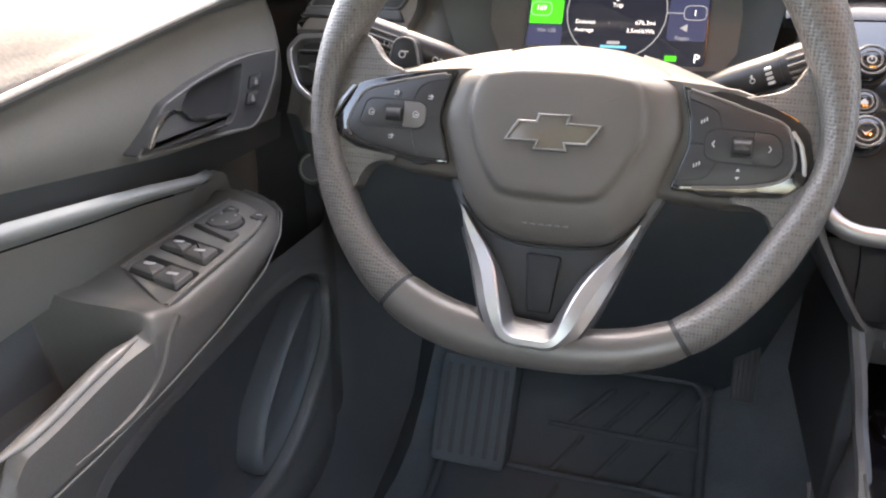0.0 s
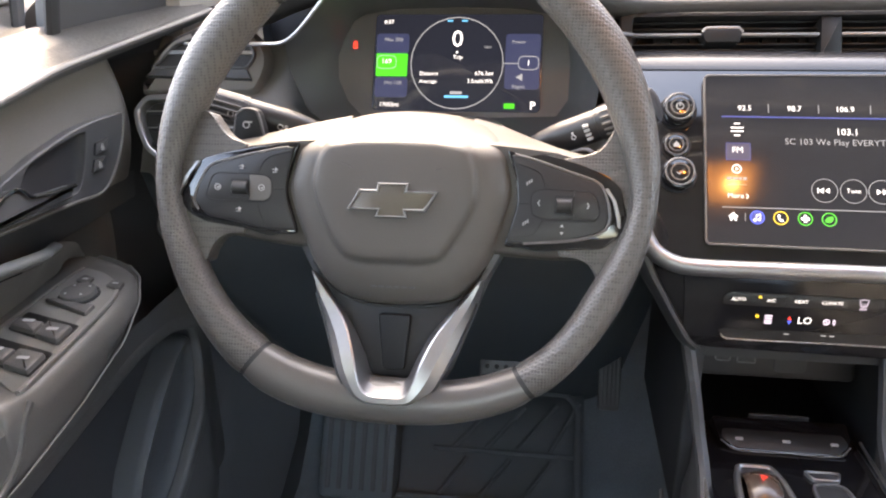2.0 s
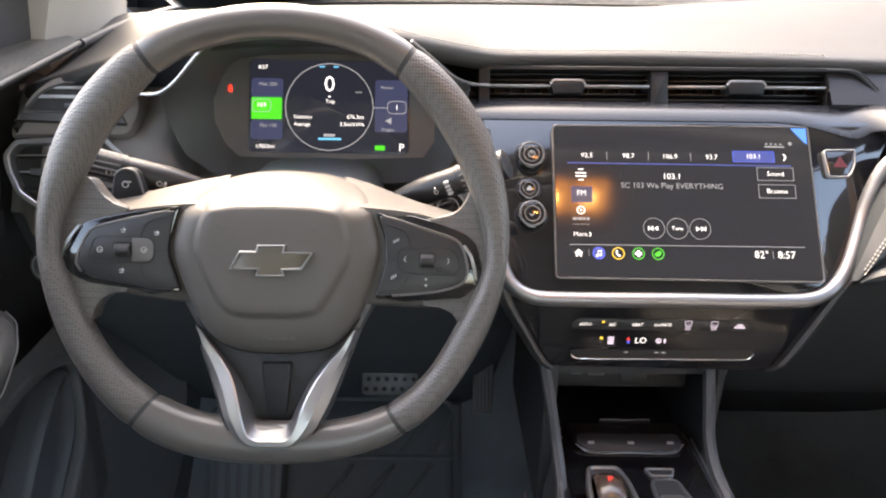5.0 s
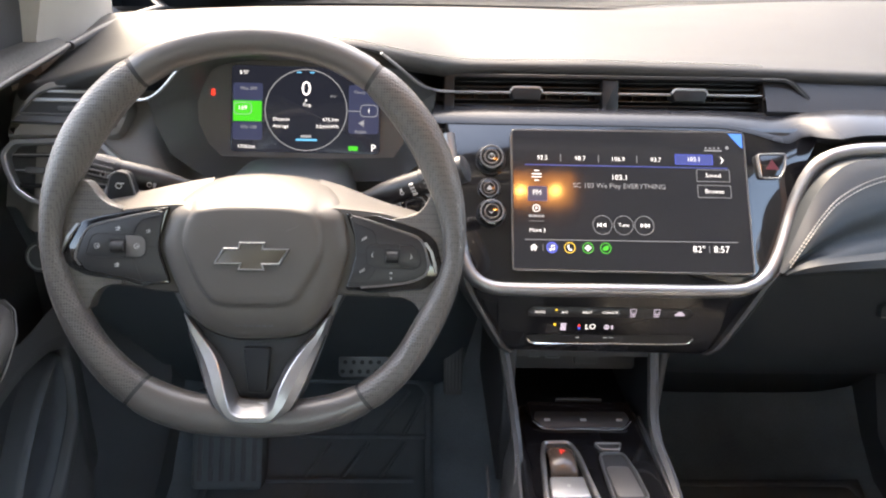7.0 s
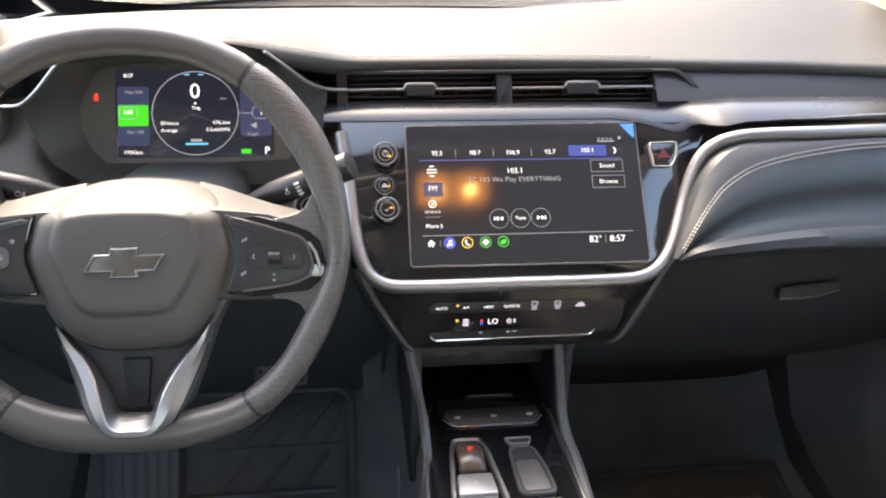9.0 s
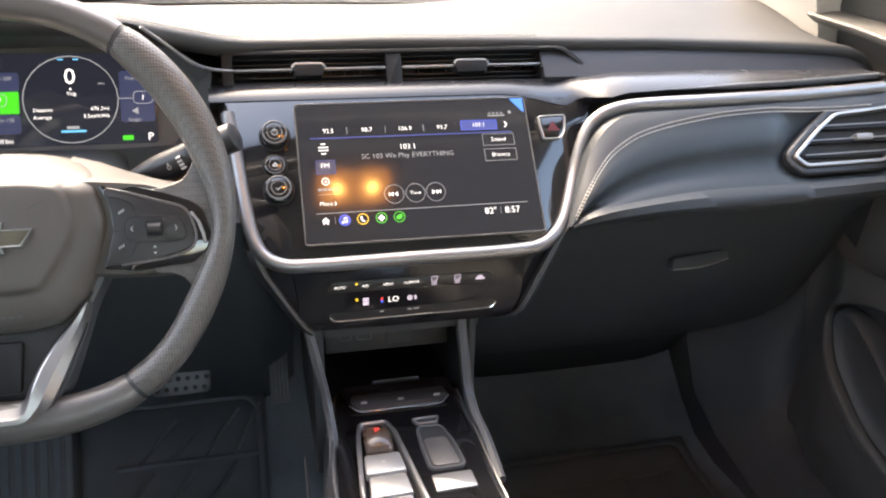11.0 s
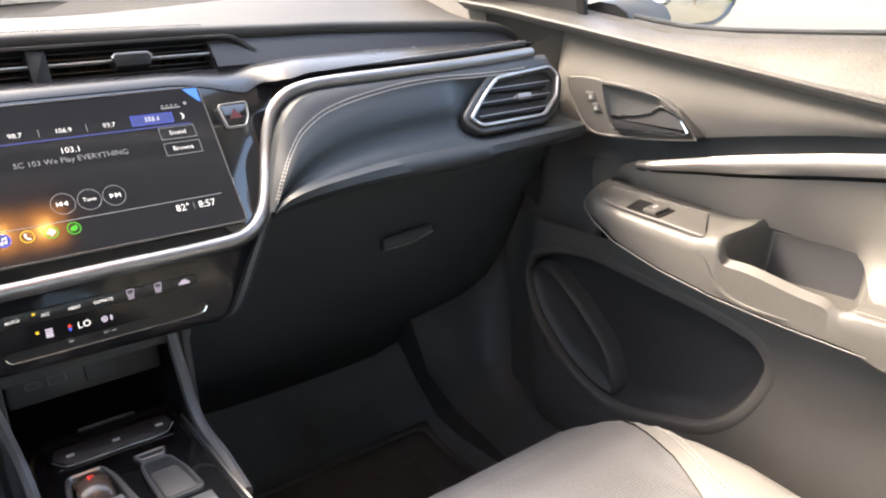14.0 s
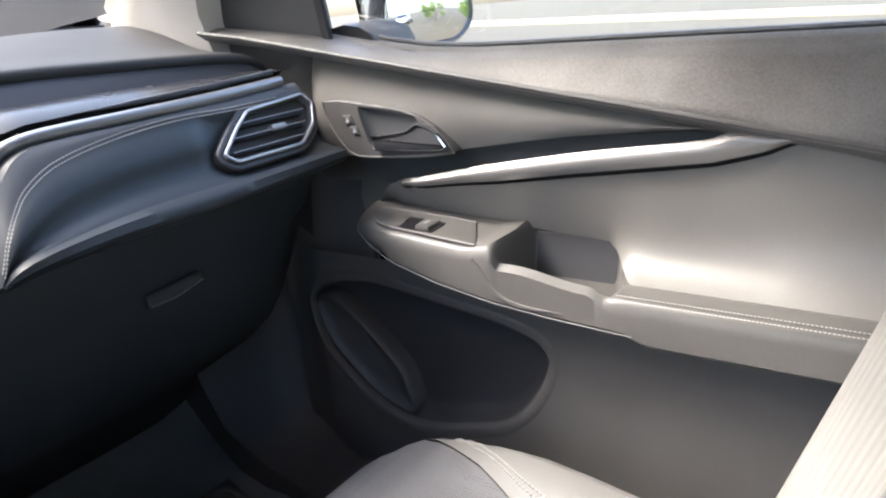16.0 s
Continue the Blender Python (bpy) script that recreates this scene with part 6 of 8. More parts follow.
# ledge with three switches
LG = Plane((-0.006, 0.168, 0.687), (1, 0, 0), (0, 0.94, 0.34))
lg = plate("switch_ledge", LG, rounded([(-0.070, 0.020), (-0.066, -0.010), (-0.052, -0.022), (0.050, -0.022), (0.063, -0.010), (0.066, 0.020)], 0.006), -0.03, 0.004, M_PIANO, cons, "black ledge with three switches", bevel=0.002)
plate("ledge_face", LG, rounded([(-0.063, -0.008), (-0.050, -0.0195), (0.048, -0.0195), (0.060, -0.008), (0.056, 0.004), (-0.060, 0.004)], 0.004), 0.003, 0.0055, M_KEYS, lg, bevel=0.0008)
for a in (-0.046, 0.0, 0.046):
    plate("symbol", LG, rect(a - 0.0038, -0.0105, a + 0.0038, -0.0070, 0.0008), 0.005, 0.0061, M_PRINT, lg, bevel=0)
sweep("ledge_edge", spline([LG(a, b, 0.0045) for a, b in ((-0.064, -0.0100), (-0.051, -0.0212), (0.0, -0.0215), (0.049, -0.0212), (0.061, -0.0100))], 30), oval(0.0008, 0.0008, 6), M_SILVER, lg, "thin bright front edge", up=lambda i: LG.n)
plate("ledge_mark", LG, rect(-0.030, 0.024, 0.030, 0.0265, 0.0008), -0.004, 0.0025, M_DASH, lg, bevel=0)
# gear selector: chrome frame, dark lever with red letter, pale push block
fr_o = rounded([(-0.048, 0.114), (-0.013, 0.114), (-0.006, 0.090), (0.0, 0.02), (0.006, -0.06), (-0.066, -0.06), (-0.060, 0.02), (-0.053, 0.090)], 0.008, 5)
gear = plate("gear_bed", CT, fr_o, 0.0, 0.004, M_PIANO, cons, "gear selector bed", bevel=0.001)
ring_plate("gear_frame", CT, fr_o, inset(fr_o, 0.0055), 0.0, 0.0125, M_SILVER, gear, "bright selector frame", bevel=0.0016)
rws = []
for y, z in ((0.101, 0.004), (0.097, 0.015), (0.087, 0.022), (0.072, 0.022), (0.058, 0.016), (0.050, 0.005)):
    rws.append([CT(x, y, z * (1 - 0.30 * ((x + 0.031) / 0.0165) ** 2)) for x in np.linspace(-0.0465, -0.0155, 9)])
grid("lever", rws, mat("brown_black_gloss", (0.085, 0.058, 0.045), 0.28, bump=0.05, coat=0.4), gear, "dark brown rounded selector lever", thick=-0.003)
LR = Plane(CT(-0.031, 0.0755, 0.0222), (1, 0, 0), (0, 1, -0.12))
words("P", LR, 0, 0, 0.013, L_RED, gear, 0.0012)
for y0, y1, h in ((0.012, 0.046, 0.013), (-0.024, 0.010, 0.011), (-0.056, -0.026, 0.010)):
    plate("push_key", CT, rounded([(-0.053, y0), (-0.009, y0), (-0.011, y1), (-0.050, y1)], 0.003), 0.002, h, M_PEDAL, gear, "satin silver push key", bevel=0.002)
plate("symbol", CT, rect(-0.033, 0.028, -0.029, 0.032, 0.001), 0.0125, 0.0134, M_PRINT, gear, bevel=0)
# small tray beside the selector
tr_o = rounded([(0.020, 0.097), (0.047, 0.097), (0.054, 0.060), (0.056, 0.016), (0.018, 0.016), (0.018, 0.060)], 0.008, 5)
ring_plate("tray_rim", CT, inset(tr_o, -0.0022), inset(tr_o, 0.001), 0.0, 0.007, M_DASH, cons, bevel=0.001)
plate("tray_bed", CT, tr_o, 0.0, 0.0042, M_DEEP, cons, "small black tray", bevel=0)
plate("tray_mat", CT, rounded([(0.0215, 0.073), (0.048, 0.073), (0.0525, 0.020), (0.022, 0.020)], 0.006), 0.004, 0.0058, M_KEYHI, cons, "grey mat in the tray", bevel=0.0006)
clp = rounded([(0.016, 0.117), (0.051, 0.117), (0.046, 0.103), (0.022, 0.103)], 0.004)
ring_plate("tray_clip", CT, clp, inset(clp, 0.0022), 0.0, 0.007, M_SILVER, cons, "bright-edged clip", bevel=0.0008)
plate("clip_face", CT, inset(clp, 0.0018), 0.0, 0.0052, M_DEEP, cons, bevel=0)
plate("label_plate", CT, rect(0.016, -0.020, 0.060, 0.007, 0.002), 0.0, 0.0045, M_SILVER, cons, "pale silver plate behind the tray", bevel=0.0006)
sweep("side_flash", spline([(-0.128, 0.13, 0.64), (-0.127, 0.06, 0.60), (-0.126, -0.05, 0.56)], 12), oval(0.003, 0.002, 6), M_DASH, cons, "thin edge on the console side", up=(1, 0, 0))

# ---- footwells ----
rows = []
for y, z in ((-0.9, 0.272), (-0.3, 0.272), (0.2, 0.272), (0.40, 0.275), (0.47, 0.29), (0.54, 0.34), (0.62, 0.43), (0.72, 0.60), (0.80, 0.80)):
    rows.append([Vector((x, y, z + 0.06 * smooth01((abs(x) - 0.60) / 0.1))) for x in np.linspace(-0.74, 0.74, 31)])
tagged(grid("floor_carpet", rows, M_CARPET, None, thick=0.006), "black carpet rising up the toe board", "carpet", kind="structure")


def floor_mat(x0, x1, y0, y1, label, ribs):
    fm = thing("floor_mat", label, "floor mat", at=((x0 + x1) / 2, (y0 + y1) / 2, 0.276), group="rubber floor mats")

    def zf(y):
        return float(np.interp(y, [-0.3, 0.36, 0.44, 0.52, 0.60, 0.66], [0.281, 0.283, 0.297, 0.345, 0.425, 0.516]))

    rws = [[Vector((x, y, zf(y))) for x in np.linspace(x0, x1, 13)] for y in np.linspace(y0, y1, 16)]
    grid("sheet", rws, M_RUBBER, fm, thick=0.006)
    er = rounded([(x0 + 0.01, y0 + 0.01), (x1 - 0.01, y0 + 0.01), (x1 - 0.01, y1 - 0.01), (x0 + 0.01, y1 - 0.01)], 0.03, 6)
    dense = []
    for i in range(len(er)):
        a, b = er[i], er[(i + 1) % len(er)]
        for j in range(max(1, int((b - a).length / 0.03))):
            dense.append(a.lerp(b, j / max(1, int((b - a).length / 0.03))))
    sweep("rim", [Vector((p.x, p.y, zf(p.y) + 0.008)) for p in dense], oval(0.006, 0.005, 8), M_RUBBER, fm, "raised mat rim", closed=True)
    for a, b in ribs:
        sweep("rib", [Vector((a[0] + (b[0] - a[0]) * u, a[1] + (b[1] - a[1]) * u, zf(a[1] + (b[1] - a[1]) * u) + 0.0075)) for u in np.linspace(0, 1, 12)], oval(0.004, 0.0045, 8), M_RUBBER, fm, "raised rib")
    return fm


floor_mat(-0.60, -0.178, -0.2, 0.615, "black ribbed rubber mat in the driver's footwell", [((-0.186, 0.597), (-0.234, 0.536)), ((-0.224, 0.593), (-0.287, 0.537)), ((-0.278, 0.588), (-0.340, 0.536)), ((-0.330, 0.585), (-0.395, 0.536)), ((-0.430, 0.533), (-0.184, 0.533)), ((-0.520, 0.465), (-0.215, 0.465)), ((-0.372, 0.525), (-0.412, 0.470)), ((-0.300, 0.525), (-0.345, 0.470)), ((-0.232, 0.525), (-0.275, 0.470)), ((-0.40, 0.10), (-0.30, 0.45)), ((-0.50, 0.10), (-0.40, 0.45))])
floor_mat(0.20, 0.62, -0.2, 0.47, "black rubber mat in the passenger footwell", [((0.26, 0.40), (0.56, 0.40)), ((0.30, 0.1), (0.36, 0.40)), ((0.42, 0.1), (0.46, 0.40)), ((0.54, 0.1), (0.54, 0.40))])

BR = Plane((-0.302, 0.498, 0.562), (1, 0, 0), (0, 0.45, 0.89))
bk = thing("brake_pedal", "wide brake pedal with a studded metal pad", "pedal", at=(-0.302, 0.50, 0.53))
plate("pad", BR, rounded([(-0.045, -0.034), (0.043, -0.034), (0.046, 0.034), (-0.046, 0.034)], 0.008), -0.012, 0.004, M_STRUT, bk, "dull metal pedal pad", bevel=0.002)
for i in range(6):
    for j in range(4):
        plate("stud", BR, disc(-0.036 + i * 0.0145 + (j % 2) * 0.004 - 0.002, -0.024 + j * 0.016, 0.0042, 8), 0.003, 0.0055, M_BLACK, bk, bevel=0.001)
sweep("arm", spline([(-0.30, 0.51, 0.56), (-0.302, 0.58, 0.62), (-0.31, 0.62, 0.74), (-0.31, 0.58, 0.86)], 14), oval(0.012, 0.008, 8), M_DEEP, bk, up=(1, 0, 0))
AC = Plane((-0.147, 0.520, 0.540), (1, 0, 0), (0, 0.45, 0.89))
ac = thing("accelerator_pedal", "tall narrow accelerator pedal with ribs", "pedal", at=(-0.147, 0.52, 0.47))
plate("pad", AC, rounded([(-0.017, -0.058), (0.014, -0.058), (0.019, 0.058), (-0.018, 0.058)], 0.005), -0.012, 0.004, M_DASH, ac, "grey ribbed pad", bevel=0.002)
for i in range(5):
    plate("rib", AC, rect(-0.013 + i * 0.006, -0.05, -0.010 + i * 0.006, 0.05, 0.001), 0.003, 0.0055, M_STRUT, ac, bevel=0.0008)
FR = Plane((-0.545, 0.475, 0.40), (1, 0, 0), (0, 0.5, 0.87))
fr = thing("footrest", "black rubber footrest on the toe board", "footrest", at=(-0.545, 0.48, 0.33))
plate("pad", FR, rect(-0.063, -0.085, 0.062, 0.09, 0.012), -0.05, 0.0, M_RUBBER, fr, bevel=0.006)
for i in range(6):
    plate("rib", FR, rect(-0.052 + i * 0.019, -0.070, -0.044 + i * 0.019, 0.075, 0.002), -0.002, 0.0025, M_DARK, fr, bevel=0.001)
for x, w, y0 in ((-0.665, 0.05, 0.40), (0.68, 0.05, 0.30)):
    sg = -1 if x < 0 else 1
    rows = []
    for z, y, dx in ((0.80, 0.52, 0.05), (0.65, 0.53, 0.045), (0.52, 0.52, 0.035), (0.43, 0.47, 0.02), (0.385, 0.38, 0.0), (0.355, 0.25, -0.01), (0.345, 0.05, -0.012)):
        rows.append([Vector((sg * (0.745 + dx), y - 0.16, z)), Vector((sg * (0.715 + dx * 0.6), y - 0.05, z - 0.004)), Vector((sg * (0.685 + dx * 0.3), y, z - 0.008)), Vector((sg * (0.655), y + 0.03, z - 0.03)), Vector((sg * 0.65, y + 0.10, z - 0.07)), Vector((sg * 0.65, y + 0.25, z - 0.12))])
    tagged(grid("sill_trim" if sg < 0 else "sill_trim", rows, M_DARK, None, thick=0.004), "black kick panel running into the door sill", "sill trim", kind="structure")
for sg, nm in ((-1, "wall_side_left"), (1, "wall_side_right")):
    tagged(block(nm, *sorted((sg * 0.80, sg * 0.86)), -0.80, 0.95, 0.2, 0.40, M_DEEP), "black body side below the door", "wall", kind="structure")
    tagged(block(nm + "_front", *sorted((sg * 0.778, sg * 0.80)), 0.18, 0.95, 0.2, 1.06 if sg < 0 else 1.085, M_DARK), "black side wall of the footwell", "wall", kind="structure")

# ---- doors ----
# shaded copy of the silver trim, for the left door
M_TRIM_SHADE = mat("satin_trim_shaded", (0.22, 0.23, 0.225), 0.45, metal=0.45, vary=0.04, bump=0.08)
# paler plastic with edge highlights put into its colour
M_GRIP = mat("pale_highlight_plastic", (0.20, 0.19, 0.18), 0.32, bump=0.1, spec=0.7)
M_SMOKE = mat("smoked_chrome", (0.13, 0.132, 0.14), 0.22, metal=0.6, vary=0.04, bump=0)
BELT = curve1([(-0.95, 1.057), (-0.5, 1.056), (0.0, 1.055), (0.10, 1.060), (0.20, 1.076), (0.30, 1.094), (0.38, 1.104), (0.50, 1.118)])
CREASE = lambda y: 1.030 + 0.162 * y
GROOVE = curve1([(-0.40, 0.966), (-0.34, 0.964), (-0.17, 0.951), (-0.056, 0.938), (0.048, 0.926), (0.20, 0.919), (0.30, 0.917)])
TRIM_T = curve1([(-0.45, 0.955), (-0.41, 0.9615), (-0.372, 0.9675), (-0.335, 0.9535), (-0.30, 0.948), (-0.168, 0.934), (-0.06, 0.921), (0.006, 0.9125), (0.11, 0.896)])
TRIM_B = curve1([(-0.45, 0.953), (-0.430, 0.956), (-0.397, 0.943), (-0.375, 0.938), (-0.339, 0.931), (-0.167, 0.915), (-0.066, 0.904), (0.004, 0.898), (0.085, 0.888), (0.11, 0.886)])
STITCH = curve1([(-0.8, 0.752), (-0.27, 0.752), (-0.17, 0.757), (-0.083, 0.765), (0.0, 0.779), (0.074, 0.799), (0.10, 0.811), (0.14, 0.829), (0.175, 0.842)])
ARM_X = curve1([(-0.9, 0.655), (0.08, 0.655), (0.12, 0.660), (0.15, 0.674), (0.165, 0.692), (0.178, 0.73)])
POCKET = [(0.334, 0.664), (0.318, 0.628), (0.281, 0.583), (0.213, 0.527), (0.166, 0.505), (0.118, 0.495), (0.060, 0.502), (-0.054, 0.536), (-0.095, 0.572), (-0.126, 0.622), (-0.139, 0.664), (-0.120, 0.690), (-0.064, 0.706), (0.056, 0.721), (0.171, 0.736), (0.249, 0.728), (0.310, 0.700)]
FINGER = [(0.331, 0.664), (0.308, 0.692), (0.270, 0.690), (0.210, 0.650), (0.138, 0.584), (0.118, 0.530), (0.120, 0.500), (0.166, 0.508), (0.213, 0.530), (0.279, 0.586), (0.315, 0.630)]


BELT_L = curve1([(-0.95, 1.074), (-0.5, 1.072), (0.0, 1.068), (0.10, 1.071), (0.20, 1.081), (0.30, 1.088), (0.50, 1.096)])
CREASE_L = curve1([(-0.9, 0.884), (0.05, 1.0425), (0.13, 1.0555), (0.228, 1.0630), (0.34, 1.0710), (0.457, 1.0797), (0.50, 1.083)])


def inside(poly, y, z):
    """Signed distance to a polygon, positive inside."""
    best, odd = 9.0, False
    k = len(poly)
    for i in range(k):
        (y0, z0), (y1, z1) = poly[i - 1], poly[i]
        dy, dz = y1 - y0, z1 - z0
        u = max(0.0, min(1.0, ((y - y0) * dy + (z - z0) * dz) / (dy * dy + dz * dz)))
        best = min(best, math.hypot(y - y0 - u * dy, z - z0 - u * dz))
        if (z0 > z) != (z1 > z) and y < y0 + (z - z0) / (z1 - z0) * dy:
            odd = not odd
    return best if odd else -best


def car_door(sd, oy, xo, dz):
    lab = "grey car door panel with armrest, silver trim and window switches" if sd < 0 else "grey car door panel with armrest, silver trim and one window switch"
    dr = thing("door_1" if sd < 0 else "door_2", lab, "car door", at=(sd * 0.80, oy - 0.2, 0.35), group="front doors", kind="structure")

    belt = BELT_L if sd < 0 else BELT
    cr = CREASE_L if sd < 0 else CREASE
    y_end = 0.49

    def A(x, y, z):
        return Vector((sd * x, y + oy, z))

    def P(x, y, z):
        return Vector((sd * (x + xo), y + oy, z + dz * smooth01((z - 0.89) / 0.06)))

    def patch(name, y0, y1, n, lo, hi, prof, material, label, m=8, angle=50):
        rws = []
        for i in range(n + 1):
            y = y0 + (y1 - y0) * i / n
            a, b = lo(y), hi(y)
            rws.append([P(prof(y, j / m), y, a + (b - a) * j / m) for j in range(m + 1)])
        return grid(name, rws, material, dr, label, thick=0.0, angle=angle)

    # outer skin closes the door behind its panels
    skin = [[P(0.80 + 0.03 * math.sin(math.pi * v), y, 0.34 + (belt(y) - 0.012 - 0.34) * v) for v in np.linspace(0, 1, 9)] for y in np.linspace(-0.80, 0.40, 13)]
    grid("outer_skin", skin, M_BODY, dr, "dark painted outer skin", thick=0.008)
    patch("upper_pad", -0.80, y_end, 66, lambda y: min(cr(y) - 0.002, belt(y) - 0.014), belt,
          lambda y, v: 0.706 - 0.004 * math.sin(math.pi * min(1, v * 3)) + 0.040 * v ** 1.6 + (0.02 * v if v > 0.9 else 0), M_DOORUP, "grained upper door pad", m=14)
    # shade under the upper pad is drawn as a darker recessed band
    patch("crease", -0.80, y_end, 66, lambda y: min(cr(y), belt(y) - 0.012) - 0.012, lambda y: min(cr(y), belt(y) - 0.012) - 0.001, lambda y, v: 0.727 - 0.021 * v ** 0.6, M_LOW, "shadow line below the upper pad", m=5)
    # right bead gets a darker colour to hold down the sun's highlight
    sweep("crease_bead", spline([P(0.7045, y, min(cr(y), belt(y) - 0.012) + 0.0035) for y in np.linspace(-0.80, y_end, 40)], 80), oval(0.0042, 0.0036, 10), M_GRIP if sd < 0 else M_LOW, dr, "rounded bead along the upper pad, darker on the sunlit right", up=(0, 0, 1))
    rws = [[P(0.766 + 0.036 * v, y, belt(y) + 0.004 * math.sin(math.pi * min(1, v * 2)) + 0.006 * v) for v in np.linspace(0, 1, 6)] for y in np.linspace(-0.80, y_end, 30)]
    grid("sill_top", rws, M_DOORUP, dr, "grained ledge below the window", angle=60)
    patch("insert", -0.40, 0.29, 50, lambda y: min(GROOVE(y), cr(y) - 0.012), lambda y: cr(y) - 0.010,
          lambda y, v: 0.742 - 0.024 * math.sin(math.pi * (0.15 + 0.75 * v)) + 0.03 * smooth01((y - 0.25) / 0.05), M_DOOR, "smooth grey door insert", m=10)
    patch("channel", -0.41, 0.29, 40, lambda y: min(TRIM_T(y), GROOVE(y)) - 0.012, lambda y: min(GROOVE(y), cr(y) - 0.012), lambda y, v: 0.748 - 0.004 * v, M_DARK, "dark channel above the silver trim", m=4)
    patch("trim_strip", -0.44, 0.110, 60, TRIM_B, TRIM_T, lambda y, v: 0.722 - 0.010 * math.sin(math.pi * (0.1 + 0.8 * v)) + 0.012 * smooth01((y - 0.07) / 0.04), M_TRIM if sd > 0 else M_TRIM_SHADE, "satin silver trim strip", m=7)
    # near-black strip paints the shade that the trim throws below it
    patch("trim_shadow", -0.44, 0.112, 50, lambda y: TRIM_B(y) - 0.006, TRIM_B, lambda y, v: 0.736 - 0.010 * v, M_DEEP, "dark strip for the shade under the trim", m=2)

    patch("front_filler", 0.10, 0.31, 14, lambda y: 0.78, lambda y: 0.925, lambda y, v: 0.770 - 0.004 * math.sin(math.pi * v) + 0.02 * smooth01((y - 0.24) / 0.07), M_DOOR, "grey panel ahead of the armrest", m=6)

    def pad_lo(y):
        return float(np.interp(y, [-0.8, -0.26, -0.205, -0.09, 0.175], [0.788, 0.790, 0.822, 0.832, 0.846]))

    def pad_hi2(y):
        if y < -0.43:
            return cr(y) - 0.010
        if y < 0.085:
            return TRIM_B(y) - 0.005
        return float(np.interp(y, [0.085, 0.11, 0.14, 0.165, 0.178], [0.883, 0.896, 0.884, 0.862, 0.848]))

    patch("padded_panel", -0.80, 0.178, 90, pad_lo, pad_hi2, lambda y, v: 0.757 * (1 - v) ** 2 + 2 * v * (1 - v) * (0.748 - 0.022 * smooth01((-0.05 - y) / 0.25)) + 0.728 * v * v - 0.070 * smooth01((-0.200 - y) / 0.065) * (1 - v) ** (5 - 2 * smooth01((-0.25 - y) / 0.35)) + 0.02 * smooth01((y - 0.13) / 0.05), M_DOOR, "padded grey door panel", m=10)

    up_ = 0.009 if sd < 0 else -0.003

    def arm_row(y, mode):
        zt = 0.8365 + 0.075 * y + (0.010 * smooth01((-0.04 - y) / 0.05) if mode == 0 else 0)
        zs, x = STITCH(y) + up_, ARM_X(y)
        if mode == 0:
            return [(0.775, zt + 0.004), (0.752, zt + 0.003), (0.735, zt), (x + 0.035, zt), (x + 0.012, zt), (x + 0.003, zt - 0.006), (x, zt - 0.020), (x + 0.002, zs + 0.003), (x + 0.012, zs - 0.004), (x + 0.05, zs - 0.012)]
        wt = 0.014 * smooth01((-0.11 - y) / 0.11)
        if mode == 1:
            return [(0.772, 0.828), (0.752, 0.752), (0.720, 0.748), (0.682, 0.752), (0.676, 0.806 + up_ - wt), (0.668, 0.817 + up_ - wt), (0.657, 0.810 + up_ - wt), (0.657, zs + 0.003), (0.667, zs - 0.004), (0.705, zs - 0.012)]
        st = 0.011 * smooth01((-0.262 - y) / 0.022)
        return [(0.715, 0.790), (0.705, 0.794), (0.690, 0.7955), (0.675, 0.795), (0.664, 0.792), (0.658, 0.784), (0.656, 0.772), (0.657, zs + 0.003 - st), (0.667, zs - 0.004 - st), (0.705, zs - 0.012 - st)]

    def mixed(y, m0, m1, w):
        return [(a[0] * (1 - w) + b[0] * w, a[1] * (1 - w) + b[1] * w) for a, b in zip(arm_row(y, m0), arm_row(y, m1))]

    seq = [(y, arm_row(y, 0)) for y in np.linspace(0.178, -0.082, 30)]
    seq += [(-0.084 - 0.011 * u, mixed(-0.084 - 0.011 * u, 0, 1, smooth01(u))) for u in (0.2, 0.35, 0.5, 0.65, 0.8, 0.9, 1.0)]
    seq += [(y, arm_row(y, 1)) for y in np.linspace(-0.100, -0.212, 12)]
    seq += [(-0.212 - 0.040 * u, mixed(-0.212 - 0.040 * u, 1, 2, smooth01(u) ** 1.3)) for u in np.linspace(0.1, 1.0, 12)]
    seq += [(y, arm_row(y, 2)) for y in np.linspace(-0.258, -0.80, 36)]
    rws = [[A(x, y, z) for x, z in r] for y, r in seq]
    grid("armrest", rws, M_ARM, dr, "grey armrest with a grab handle", angle=48)
    if sd < 0:
        rail_ = [A(0.6665, y, 0.8155 + up_ - 0.014 * smooth01((-0.11 - y) / 0.11)) for y in np.linspace(-0.092, -0.245, 16)]
        # paler than the armrest, to paint the highlight along the handle
        sweep("grab_rail", spline(rail_, 30), oval(0.0058, 0.0036, 12), M_GRIP, dr, "rounded edge of the grab handle, highlight in its pale colour", up=(0, 0, 1), scale=lambda u: min(1.0, 0.15 + 5 * u, 0.15 + 3.5 * (1 - u)))
    edge0 = spline([A(ARM_X(y) - 0.0005, y, STITCH(y) + up_ + 0.001) for y in np.linspace(0.165, -0.275, 30)], 60)
    sweep("armrest_piping", edge0, oval(0.0009, 0.0009, 6), M_SEATL, dr, "pale edge line under the armrest", up=(0, 0, 1))
    for q in (0.0, 0.006):
        stitches("stitching", [A(0.6590 + q * 1.2 - 0.0012, y, 0.7925 + q * 0.5) for y in np.linspace(-0.252, -0.78, 20)], dr)
